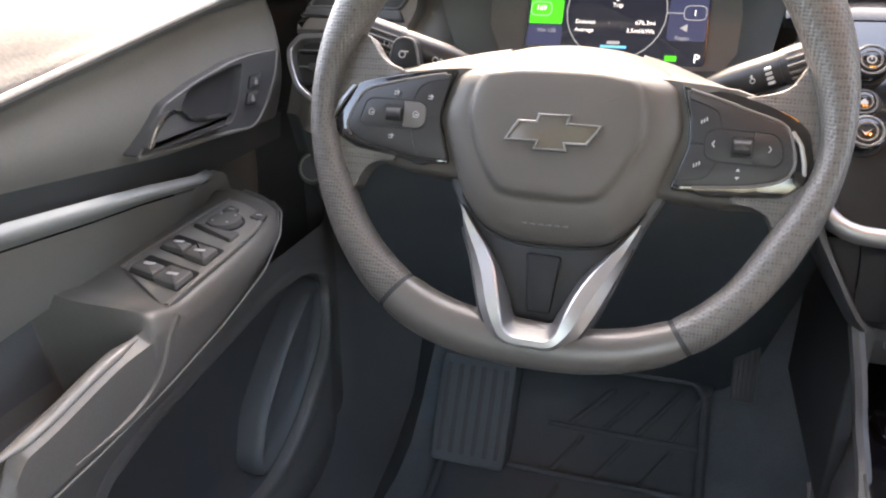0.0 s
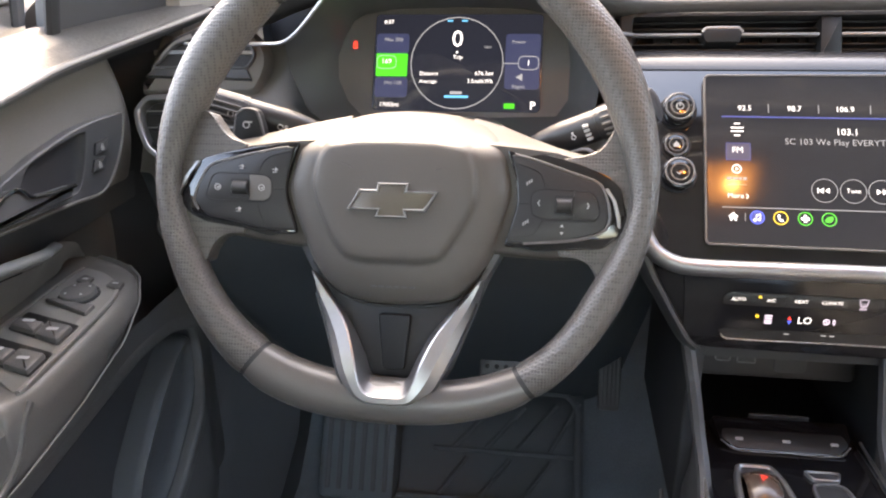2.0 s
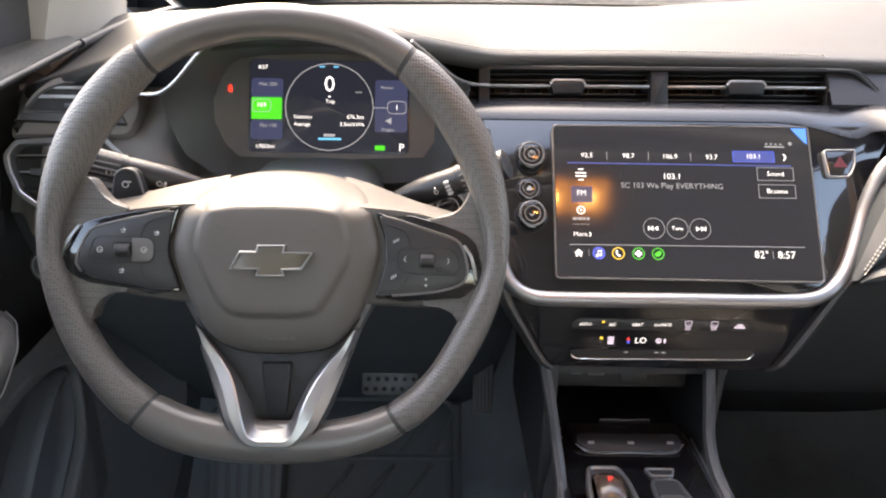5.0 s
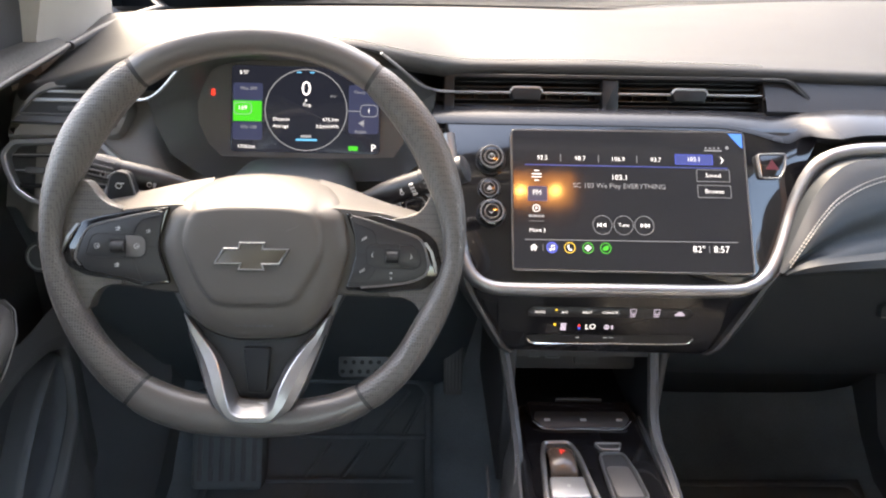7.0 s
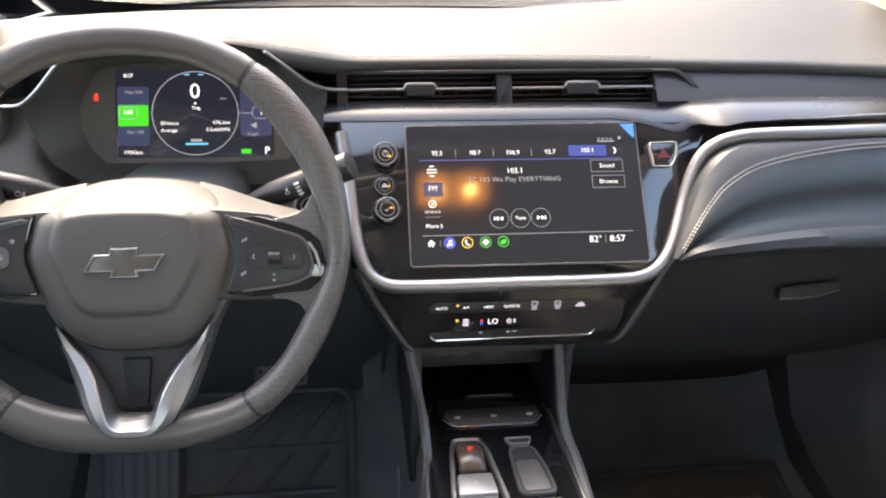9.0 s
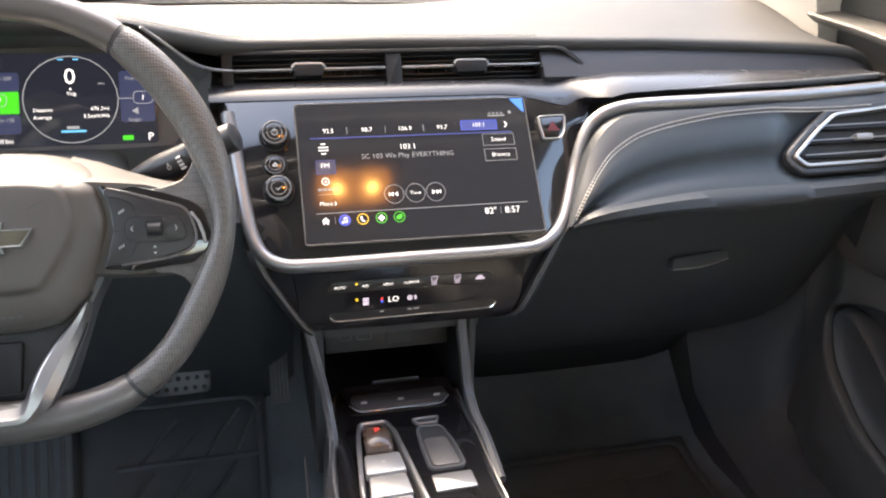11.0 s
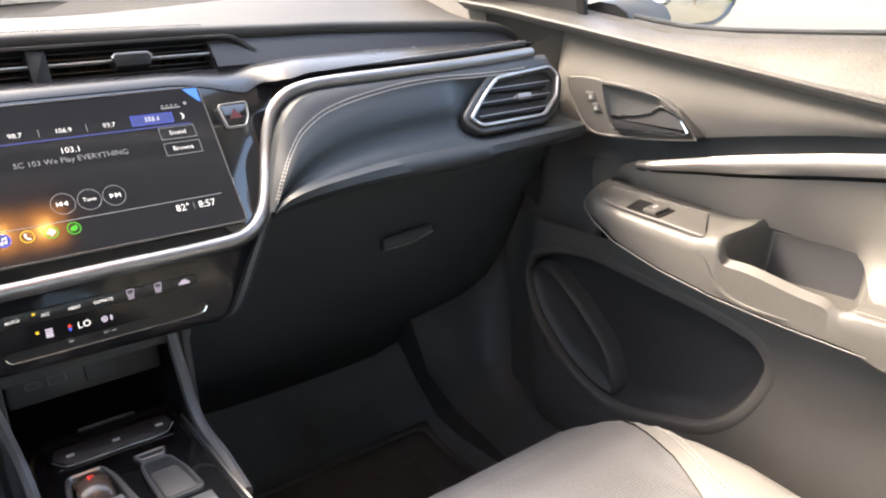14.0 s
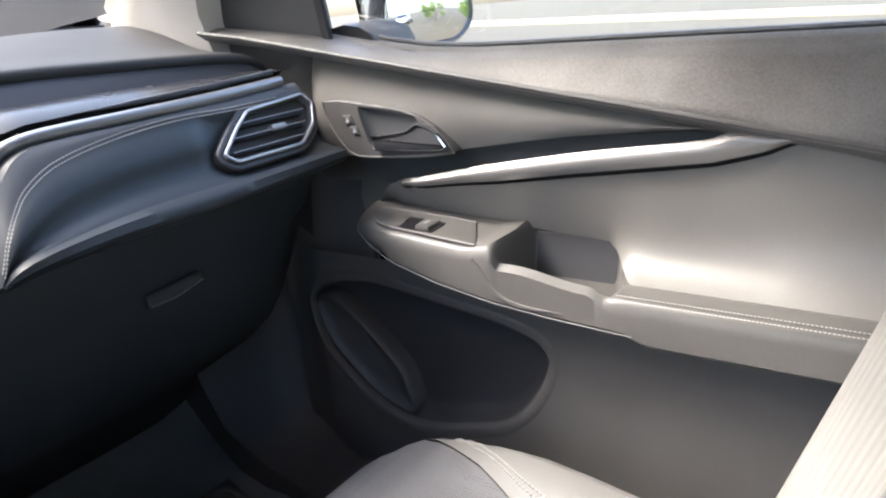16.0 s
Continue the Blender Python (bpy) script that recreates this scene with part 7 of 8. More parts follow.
    # scooped edge under the grab handle, and a dark sheet shading its hollow
    scoop = [(-0.058, 0.818), (-0.070, 0.806), (-0.082, 0.786), (-0.104, 0.770), (-0.135, 0.7635), (-0.185, 0.7640)]
    sweep("grip_edge", spline([A(0.6555, y, z + (0.010 if sd < 0 else 0.0)) for y, z in scoop], 36), oval(0.0034, 0.0026, 8), M_ARM, dr, "rounded edge of the scoop below the grip", up=(sd, 0, 0), scale=lambda u: 1.0 - 0.8 * smooth01((u - 0.55) / 0.45))
    hol = [[A(0.768, y, 0.827), A(0.7535, y, 0.7535), A(0.7200, y, 0.7495), A(0.6835, y, 0.7535), A(0.6780, y, 0.800 - 0.014 * smooth01((-0.11 - y) / 0.11))] for y in np.linspace(-0.0975, -0.215, 12)]
    grid("grip_hollow", hol, M_RECESS if sd > 0 else M_DARK, dr, "dark sheet for the shade in the grab handle's hollow", angle=60)
    # plate with the window switches
    SP = Plane(A(0.70, 0.04, 0.8365 + 0.075 * 0.04 + 0.0005), (1, 0, 0), (0, 1, 0.075))

    def Q(x, y):
        return Vector((sd * (x - 0.70), y - 0.04))

    sp = rounded([Q(0.747, -0.010), Q(0.664, -0.062), Q(0.666, 0.085), Q(0.675, 0.118), Q(0.705, 0.142), Q(0.735, 0.152)], [0.006, 0.004, 0.02, 0.02, 0.02, 0.01])
    swp = plate("switch_plate", SP, sp, -0.01, 0.003, M_ARM if sd > 0 else M_DOOR, dr, "grey switch plate", bevel=0.0016)
    # two pale sweeps paint the highlights on the plate's rounded edges
    sweep("plate_rim", spline([SP(*Q(x_, y_), 0.0034) for x_, y_ in ((0.745, -0.012), (0.7435, 0.030), (0.741, 0.080), (0.737, 0.125), (0.733, 0.148))], 24), oval(0.0016, 0.0014, 8), M_GRIP, swp, "pale sweep for the highlight on the plate's edge", up=(0, 0, 1))
    sweep("plate_rim", spline([SP(*Q(x_, y_), 0.0030) for x_, y_ in ((0.6650, -0.058), (0.6655, 0.0), (0.6665, 0.060), (0.6690, 0.096), (0.678, 0.118))], 24), oval(0.0022, 0.0016, 8), M_GRIP, swp, "pale sweep for the highlight on the plate's edge", up=(0, 0, 1))
    if sd < 0:
        groups_ = [((0.732, 0.700, 0.671), -0.036, 0.014), ((0.733, 0.702, 0.674), 0.010, 0.058)]
        for (xa, xm, xb), ya, yb in groups_:
            plate("switch_well", SP, rounded([Q(xa + 0.002, ya + 0.018), Q(xb - 0.002, ya - 0.002), Q(xb - 0.002, yb - 0.018), Q(xa + 0.002, yb)], 0.003), 0.001, 0.0038, M_BLACK, swp, "dark switch well", bevel=0)
            for x0, x1, off in ((xa, xm + 0.001, 0.010), (xm - 0.001, xb, -0.001)):
                sw = plate("window_switch", SP, rounded([Q(x0, ya + off + 0.008), Q(x1, ya + off), Q(x1, yb - 0.024 + off * 0.3), Q(x0, yb - 0.018 + off * 0.3)], 0.003), 0.001, 0.009, M_LOW, swp, "grey window switch", bevel=0.003)
                c = Q((x0 + x1) / 2, (ya + yb) / 2 - 0.008 + off)
                plate("symbol", SP, rect(c.x - 0.0055, c.y - 0.002, c.x + 0.0055, c.y + 0.002, 0.001), 0.0085, 0.0094, M_PRINT, sw, bevel=0)
        c = Q(0.704, 0.092)
        kn = plate("mirror_knob", SP, disc(c.x, c.y, 0.017, 24), 0.002, 0.010, M_LOW, swp, "round mirror control", bevel=0.002)
        ring_plate("knob_groove", SP, disc(c.x, c.y, 0.0195, 24), disc(c.x, c.y, 0.0175, 24), 0.001, 0.0055, M_DEEP, swp, bevel=0.0004)
        for an in (45, 135, 225, 315):
            e = c + Vector((math.cos(radians(an)), math.sin(radians(an)))) * 0.0115
            plate("symbol", SP, disc(e.x, e.y, 0.0014, 6), 0.009, 0.0106, M_PRINT, kn, bevel=0)
        plate("lockout_switch", SP, rounded([Q(0.732, 0.078), Q(0.676, 0.056), Q(0.676, 0.074), Q(0.690, 0.074), Q(0.722, 0.082)], 0.003), 0.001, 0.007, M_LOW, swp, bevel=0.002)
        for x, y in ((0.676, 0.118), (0.712, 0.124)):
            plate("mirror_key", SP, rounded([Q(x + 0.012, y - 0.006), Q(x - 0.006, y - 0.012), Q(x - 0.004, y + 0.002), Q(x + 0.010, y + 0.008)], 0.002), 0.002, 0.0055, M_LOW, swp, bevel=0.001)
            g = Q(x + 0.003, y - 0.002)
            plate("symbol", SP, rect(g.x - 0.003, g.y - 0.001, g.x + 0.003, g.y + 0.001, 0.0004), 0.005, 0.0061, M_PRINT, swp, bevel=0)
    else:
        plate("switch_well", SP, rounded([Q(0.718, 0.022), Q(0.674, 0.017), Q(0.668, 0.070), Q(0.716, 0.084)], 0.004), 0.001, 0.0042, M_BLACK, swp, bevel=0)
        plate("window_switch", SP, rounded([Q(0.714, 0.028), Q(0.678, 0.025), Q(0.676, 0.047), Q(0.713, 0.054)], 0.003), 0.001, 0.009, M_KEYHI, swp, "grey window switch", bevel=0.003)
        cw_ = Q(0.695, 0.040)
        plate("symbol", SP, rect(cw_.x - 0.006, cw_.y - 0.002, cw_.x + 0.006, cw_.y + 0.002, 0.001), 0.0085, 0.0095, M_PRINT, swp, bevel=0)
    # handle surround with a hollow and a chrome-rimmed lever
    HP = Plane(P(0.7130, 0, 0), (0, -sd, 0), (0, 0, 1))

    def H(y, z):
        return Vector((-sd * y, z + dz * smooth01((z - 0.89) / 0.06) - P(0.7235, 0, 0).z))

    if sd > 0:
        bz = ((0.000, 0.931), (0.054, 0.9265), (0.170, 0.9225), (0.192, 0.928), (0.212, 0.945), (0.230, 0.975), (0.235, 0.996), (0.203, 0.998), (0.097, 0.987), (0.058, 0.977), (0.031, 0.962), (0.010, 0.941))
        cu_ = ((0.050, 0.938), (0.080, 0.935), (0.142, 0.931), (0.148, 0.935), (0.153, 0.945), (0.160, 0.965), (0.166, 0.988), (0.140, 0.987), (0.094, 0.982), (0.066, 0.977), (0.060, 0.971), (0.056, 0.955))
        lv_ = ((0.141, 0.946), (0.103, 0.950), (0.070, 0.957), (0.057, 0.965), (0.043, 0.964), (0.025, 0.955), (0.009, 0.938), (0.020, 0.9345), (0.095, 0.932), (0.137, 0.931))
        lk_ = ((0.197, 0.976), (0.180, 0.976), (0.175, 0.963), (0.192, 0.962)), ((0.184, 0.960), (0.171, 0.960), (0.165, 0.948), (0.179, 0.948))
    else:
        bz = ((-0.012, 0.942), (0.060, 0.937), (0.125, 0.932), (0.165, 0.928), (0.182, 0.933), (0.205, 0.952), (0.224, 0.978), (0.231, 0.999), (0.180, 1.001), (0.138, 0.999), (0.080, 0.990), (0.030, 0.978))
        cu_ = ((0.050, 0.950), (0.070, 0.946), (0.110, 0.942), (0.130, 0.941), (0.138, 0.948), (0.147, 0.962), (0.155, 0.980), (0.160, 0.994), (0.135, 0.993), (0.105, 0.990), (0.070, 0.985), (0.055, 0.972))
        lv_ = ((0.116, 0.9525), (0.080, 0.956), (0.052, 0.962), (0.043, 0.970), (0.034, 0.9725), (0.020, 0.970), (0.007, 0.962), (-0.005, 0.949), (0.020, 0.947), (0.065, 0.944), (0.110, 0.943))
        lk_ = ((0.193, 0.980), (0.170, 0.979), (0.165, 0.968), (0.187, 0.968)), ((0.183, 0.963), (0.163, 0.964), (0.157, 0.953), (0.176, 0.951))
    bez, cup = rounded([H(*p) for p in bz], 0.006, 3), rounded([H(*p) for p in cu_], 0.004, 3)
    hb_ = ring_plate("handle_bezel", HP, bez, cup, -0.02, 0.004, M_LOW if sd > 0 else M_DASH, dr, "grey handle surround", bevel=0.001)
    ctr = sum(cup, Vector((0, 0))) / len(cup)
    bowl = [[HP(*(ctr + (p - ctr) * f_), d) for p in cup] for f_, d in ((1.0, 0.0034), (0.97, -0.0012), (0.90, -0.0036), (0.70, -0.0046), (0.40, -0.0048), (0.0005, -0.0048))]
    # the bowl is shallow, so its depth shade is in the colour
    grid("cup", bowl, M_RECESS if sd < 0 else M_DARK, hb_, "shallow hollow behind the lever, shade in its dark colour", ring=True, angle=60)
    sweep("bezel_edge", spline([HP(*H(*p), 0.0038) for p in (bz[0], bz[1], bz[2], bz[3], bz[4], bz[5], bz[6])] if sd > 0 else [HP(*H(*p), 0.0038) for p in (bz[0], bz[1], bz[2], bz[3], bz[4], bz[5], bz[6], bz[7])], 48), oval(0.0019, 0.0016, 8), M_SEATL, hb_, "bright lower edge of the surround", up=(sd, 0, 0))
    lv = plate("lever", HP, rounded([H(*p) for p in lv_], 0.003), 0.002, 0.012, M_SMOKE if sd > 0 else M_DASH, hb_, "smoked chrome door lever", bevel=0.004)
    sweep("lever_rim", spline([HP(*H(*p), 0.0120) for p in (lv_[:7] if sd > 0 else lv_[:8])], 48), oval(0.0020, 0.0018, 8), M_CHROME, lv, "chrome lever rim", up=(sd, 0, 0))
    sweep("lever_foot_line", spline([HP(*H(*p), 0.0110) for p in (lv_[6:] if sd > 0 else lv_[7:])], 24), oval(0.0008, 0.0008, 8), M_CHROME, lv, "thin chrome line at the lever's foot", up=(sd, 0, 0))
    for q in lk_:
        pts_ = [H(*p) for p in q]
        lk = plate("lock_button", HP, rounded(pts_, 0.0015), 0.003, 0.0062, M_DARK, hb_, "dark lock button", bevel=0.001)
        c = sum(pts_, Vector((0, 0))) / 4
        plate("symbol", HP, rect(c.x - 0.0026, c.y - 0.0034, c.x + 0.0026, c.y + 0.0008, 0.0005), 0.006, 0.0067, M_PRINT, lk, bevel=0)
        hoop(c.x, c.y + 0.0014, 0.0019, 0.0006, M_PRINT, HP, lk, 0.0067, "symbol")
        ring_plate("button_line", HP, inset(rounded(pts_, 0.0015), -0.0006), inset(rounded(pts_, 0.0015), 0.0002), 0.003, 0.0056, M_KEYHI if sd > 0 else M_BLACK, lk, bevel=0.0001)
    # lower panel with an opening for the bottle pocket
    def base_x(y, z):
        return 0.700 + 0.030 * smooth01((0.46 - z) / 0.12) + 0.03 * smooth01((y - 0.28) / 0.1)

    ny, nz = 150, 64
    ygr, zgr = np.linspace(-0.80, 0.385, ny), np.linspace(0.34, 0.775, nz)
    verts, hole = [], []
    for z in zgr:
        for y in ygr:
            zz = min(z, STITCH(min(max(y, -0.8), 0.17)) - 0.006 if y < 0.17 else 0.79)
            verts.append(P(base_x(y, zz), y, zz))
            hole.append(inside(POCKET, y, zz) > 0.0)
    fs = [(i * ny + j, i * ny + j + 1, (i + 1) * ny + j + 1, (i + 1) * ny + j) for i in range(nz - 1) for j in range(ny - 1)]
    fs = [q for q in fs if not any(hole[k_] for k_ in q)]
    used = sorted({k_ for q in fs for k_ in q})
    at_ = {k_: i for i, k_ in enumerate(used)}
    link("lower_panel", [verts[k_] for k_ in used], [tuple(at_[k_] for k_ in q) for q in fs], M_LOW, dr, "grey lower door panel", angle=70)
    # the pocket: rounded rim, walls and bed, and the bottle holder's shield in its front
    ring_ = rounded(POCKET, 0.030, 6)
    mid_p = sum(ring_, Vector((0, 0))) / len(ring_)

    def pocket_ring(ins, dx):
        return [P(base_x(p.x, p.y) + dx, p.x, p.y) for p in inset(ring_, ins)]

    grid("pocket_rim", [pocket_ring(-0.016, 0.0010), pocket_ring(-0.014, -0.0004), pocket_ring(-0.008, -0.0006), pocket_ring(-0.002, -0.0006), pocket_ring(0.001, 0.0004), pocket_ring(0.003, 0.004), pocket_ring(0.004, 0.014)], M_LOW, dr, "rounded rim of the bottle pocket", ring=True, angle=70)
    bed_ = [pocket_ring(0.004, 0.013), pocket_ring(0.006, 0.026), pocket_ring(0.012, 0.040), pocket_ring(0.026, 0.046)]
    bed_ += [[P(base_x(p.x, p.y) + 0.047, p.x, p.y) for p in [mid_p + (q - mid_p) * f_ for q in inset(ring_, 0.026)]] for f_ in (0.6, 0.25, 0.0005)]
    # shade of a deep pocket, given by colour on a shallow bed
    grid("pocket_shade_bed", bed_, M_RECESS, dr, "bottle pocket interior, its shade put into a dark colour", ring=True, angle=60)
    shield = rounded(FINGER, 0.022, 5)
    mid_s = sum(shield, Vector((0, 0))) / len(shield)
    sh_rows = [[P(base_x(p.x, p.y) + dx, p.x, p.y) for p in inset(shield, ins)] for ins, dx in ((0.0, 0.047), (0.001, 0.024), (0.003, 0.016), (0.006, 0.013), (0.009, 0.015), (0.012, 0.020))]
    sh_rows += [[P(base_x(p.x, p.y) + 0.022, p.x, p.y) for p in [mid_s + (q - mid_s) * f_ for q in inset(shield, 0.012)]] for f_ in (0.5, 0.0005)]
    grid("pocket_shield", sh_rows, M_DARK, dr, "dark shield of the bottle holder", ring=True, angle=60)
    # window and mirror
    gl_ = [[P(0.785 - 0.14 * v ** 1.4, y, belt(y) - 0.02 + (1.47 - belt(y)) * v) for v in np.linspace(0, 1, 6)] for y in np.linspace(-0.78, 0.20, 8)]
    g = grid("pane", gl_, G_PANE, dr, "clear side window")
    g.visible_shadow = False
    fy, ry = 0.455 - oy, 0.225 - oy
    sail = [P(0.757, fy, 1.04), P(0.772, ry, 1.04), P(0.752, ry - 0.003, 1.16), P(0.722, ry - 0.010, 1.27), P(0.706, ry + 0.03, 1.31), P(0.722, fy - 0.045, 1.24), P(0.742, fy - 0.008, 1.16)]
    n_ = len(sail)
    link("mirror_sail", sail + [p + Vector((sd * 0.02, 0, 0)) for p in sail], [tuple(range(n_)), tuple(range(n_, 2 * n_))] + [(i, (i + 1) % n_, n_ + (i + 1) % n_, n_ + i) for i in range(n_)], M_DARK, dr, "dark grey corner panel ahead of the window", smooth=False)
    sweep("window_seal", spline([P(0.766, ry - 0.007, 1.07), P(0.746, ry - 0.011, 1.16), P(0.716, ry - 0.017, 1.27), P(0.70, 0.12, 1.335), P(0.665, -0.10, 1.44)], 20), oval(0.010, 0.006, 8), M_DEEP, dr, "black window seal", up=(sd, 0, 0))
    sweep("sail_seal", spline([P(0.754, fy - 0.002, 1.07), P(0.738, fy - 0.010, 1.16), P(0.716, fy - 0.046, 1.245), P(0.700, ry + 0.03, 1.318)], 16), oval(0.006, 0.005, 8), M_DEEP, dr, "black joint ahead of the corner panel", up=(sd, 0, 0))
    sweep("belt_seal", spline([P(0.798, y, belt(y) + 0.008) for y in (-0.80, -0.5, -0.2, 0.0, 0.1, 0.2)], 20), oval(0.006, 0.004, 8), M_DEEP, dr, "black seal along the window", up=(0, 0, 1))
    return dr


car_door(-1, 0.0, 0.0, 0.0)
car_door(1, -0.04, 0.012, 0.016)


def side_mirror(sd, oy):
    mr = thing("side_mirror", "dark door mirror housing with reflecting glass", "side mirror", at=(sd * 0.90, 0.2 + oy, 1.12), group="door mirrors")
    c = Vector((sd * 0.980, 0.235 + oy, 1.138))
    face = Plane(c, Vector((0.955, 0.30 * sd * -1.0, 0)) if sd > 0 else Vector((0.955, 0.30, 0)), (0, 0.025, 0.999))
    outl = rounded([(-0.095, -0.050), (-0.060, -0.070), (0.070, -0.062), (0.105, -0.030), (0.100, 0.055), (-0.080, 0.060)], 0.03, 6)
    rws = []
    for d, s_ in ((0.002, 0.94), (0.006, 1.0), (0.0, 1.06), (-0.03, 1.10), (-0.08, 0.95), (-0.11, 0.6), (-0.118, 0.2)):
        rws.append([face(p.x * s_, p.y * s_, d) for p in outl])
    grid("housing", rws, M_BODY, mr, "dark painted housing", ring=True, caps=True)
    plate("mirror", face, [p * 0.93 for p in outl], 0.0, 0.0045, M_MIRROR, mr, "reflecting mirror glass", bevel=0.0005)
    sweep("stem", [Vector((sd * 0.79, 0.25 + oy, 1.085)), Vector((sd * 0.87, 0.25 + oy, 1.09)), c + Vector((-sd * 0.05, 0.06, -0.05))], oval(0.06, 0.034, 12), M_DEEP, mr, "black mirror foot", up=(0, 0, 1))
    return mr


side_mirror(-1, 0.02)
side_mirror(1, -0.055)

# ---- passenger seat ----
seat = thing("passenger_seat", "pale grey leather front passenger seat with a darker perforated middle", "car seat", at=(0.42, -0.25, 0.30))
SXC = 0.368


def cushion(u, y):
    """Top of the cushion: u runs from -1 at the tunnel to 1 at the door."""
    base = float(np.interp(y, [-0.75, -0.45, -0.30, -0.20, -0.12, -0.08, -0.05, -0.03, -0.020, -0.015], [0.572, 0.586, 0.599, 0.608, 0.610, 0.607, 0.601, 0.590, 0.578, 0.560]))
    side = 0.022 * smooth01((abs(u) - 0.45) / 0.3) * smooth01((-0.10 - y) / 0.2)
    return base + side - 0.045 * smooth01((abs(u) - 0.86) / 0.16) ** 2


ysq = [-0.75, -0.6, -0.5, -0.42, -0.36, -0.30, -0.25, -0.21, -0.18, -0.15, -0.125, -0.10, -0.08, -0.06, -0.045, -0.03, -0.015]
HALF = curve1([(-0.40, 0.200), (-0.30, 0.206), (-0.20, 0.216), (-0.134, 0.215), (-0.10, 0.208), (-0.081, 0.199), (-0.060, 0.181), (-0.045, 0.162), (-0.030, 0.136), (-0.015, 0.105)])
SEAM = curve1([(-0.75, 0.42), (-0.40, 0.44), (-0.30, 0.48), (-0.239, 0.54), (-0.178, 0.69), (-0.129, 0.79), (-0.078, 0.90), (-0.015, 0.95)])


def seat_point(u, y, lift=0.0):
    return Vector((SXC + u * HALF(y), y, cushion(u, y) + lift))


def seat_rows(f0, f1, n, lift=0.0):
    return [[seat_point(f0(y) + (f1(y) - f0(y)) * i / (n - 1), y, lift) for i in range(n)] for y in ysq]


grid("cushion_middle", seat_rows(lambda y: -SEAM(y), SEAM, 17), M_SEATC, seat, "grey perforated leather seat middle", angle=80)
for sg in (-1, 1):
    grid("cushion_bolster", seat_rows(lambda y: sg * (SEAM(y) + 0.012), lambda y: sg * 1.0, 11, 0.0015), M_SEATL, seat, "pale grey leather side bolster", angle=80)
    for q in (0.05, 0.085):
        stitches("stitching", [seat_point(sg * min(0.985, SEAM(y) + q + 0.05), y, 0.0028) for y in ysq[1:12]], seat, step=0.006, length=0.004, r=0.0008)
    grid("bolster_gap", seat_rows(lambda y: sg * (SEAM(y) - 0.002), lambda y: sg * (SEAM(y) + 0.014), 3, -0.0012), M_LOW, seat, "dark seam beside the bolster", angle=80)
    grid("valance", [[seat_point(sg, y) + Vector((sg * dx, 0, -dz_)) for y in ysq] for dx, dz_ in ((0, 0), (0.006, 0.02), (0.004, 0.08), (-0.02, 0.2))], M_SEATL, seat, "pale leather seat side", angle=80)
ring_top = [seat_point(u, -0.015) for u in np.linspace(-1, 1, 17)]
grid("cushion_front", [ring_top, [p + Vector((0, 0.006, -0.03)) for p in ring_top], [p + Vector((0, -0.004, -0.09)) for p in ring_top], [p + Vector((0, -0.06, -0.18)) for p in ring_top]], M_SEATC, seat, "grey leather cushion front", angle=80)
sweep("cross_seam", [seat_point(u, -0.262 - 0.02 * (1 - u * u), 0.0005) for u in np.linspace(-0.50, 0.50, 15)], oval(0.0022, 0.0012, 6), M_LOW, seat, "dark cross seam")
block("seat_base", SXC - 0.16, SXC + 0.16, -0.7, -0.12, 0.275, 0.50, M_DEEP, seat, "black seat base", r=0.03)
# backrest
rows = []
for h in np.linspace(0, 1, 18):
    yc = -0.530 - 0.228 * h
    zc = 0.56 + 0.64 * h
    w = 0.262 - 0.05 * smooth01((h - 0.6) / 0.4)
    rows.append([Vector((SXC + u * w, yc + 0.065 * smooth01((abs(u) - 0.45) / 0.3) - 0.11 * smooth01((abs(u) - 0.80) / 0.20) ** 2, zc)) for u in np.linspace(-1, 1, 37)])
grid("backrest", rows, M_SEATR, seat, "pale ribbed backrest with raised side bolsters", angle=80, thick=-0.10)

# ---- outside ----
M_LOT = mat("pale_concrete_lot", (0.074, 0.062, 0.038), 0.85, scale=3.0, vary=0.15, bump=0.4, grain=60)


def lot_z(x, y):
    """The lot rises gently ahead of the car and to its right."""
    return 0.12 * max(0.0, min(y, 22) - 4) * (1 - smooth01((x - 12) / 7)) + 0.012 * max(0.0, min(x, 40) - 4)


gx = [-400, -120, -60, -30, -15, -6, -2, 2, 4, 6, 10, 15, 22, 30, 40, 60, 120, 400]
gy = [-400, -120, -50, -20, -8, -3, 3, 4, 6, 8, 10, 13, 16, 19, 22, 25, 36, 50, 80, 160, 400]
tagged(grid("ground", [[Vector((x, y, lot_z(x, y))) for x in gx] for y in gy], M_LOT, None), "pale concrete parking lot", "ground", kind="structure")

kerb = thing("kerb", "cream painted concrete kerb along the lot", "kerb", at=(22, 8, 0))
M_KERB = mat("cream_kerb_paint", (0.36, 0.32, 0.21), 0.8, scale=4, vary=0.2, bump=0.3, grain=80)
kp0, kp1 = Vector((16.0, -6.0, 0)), Vector((27.5, 19.4, 0))
kd = (kp1 - kp0).normalized()
kn_ = Vector((kd.y, -kd.x, 0))
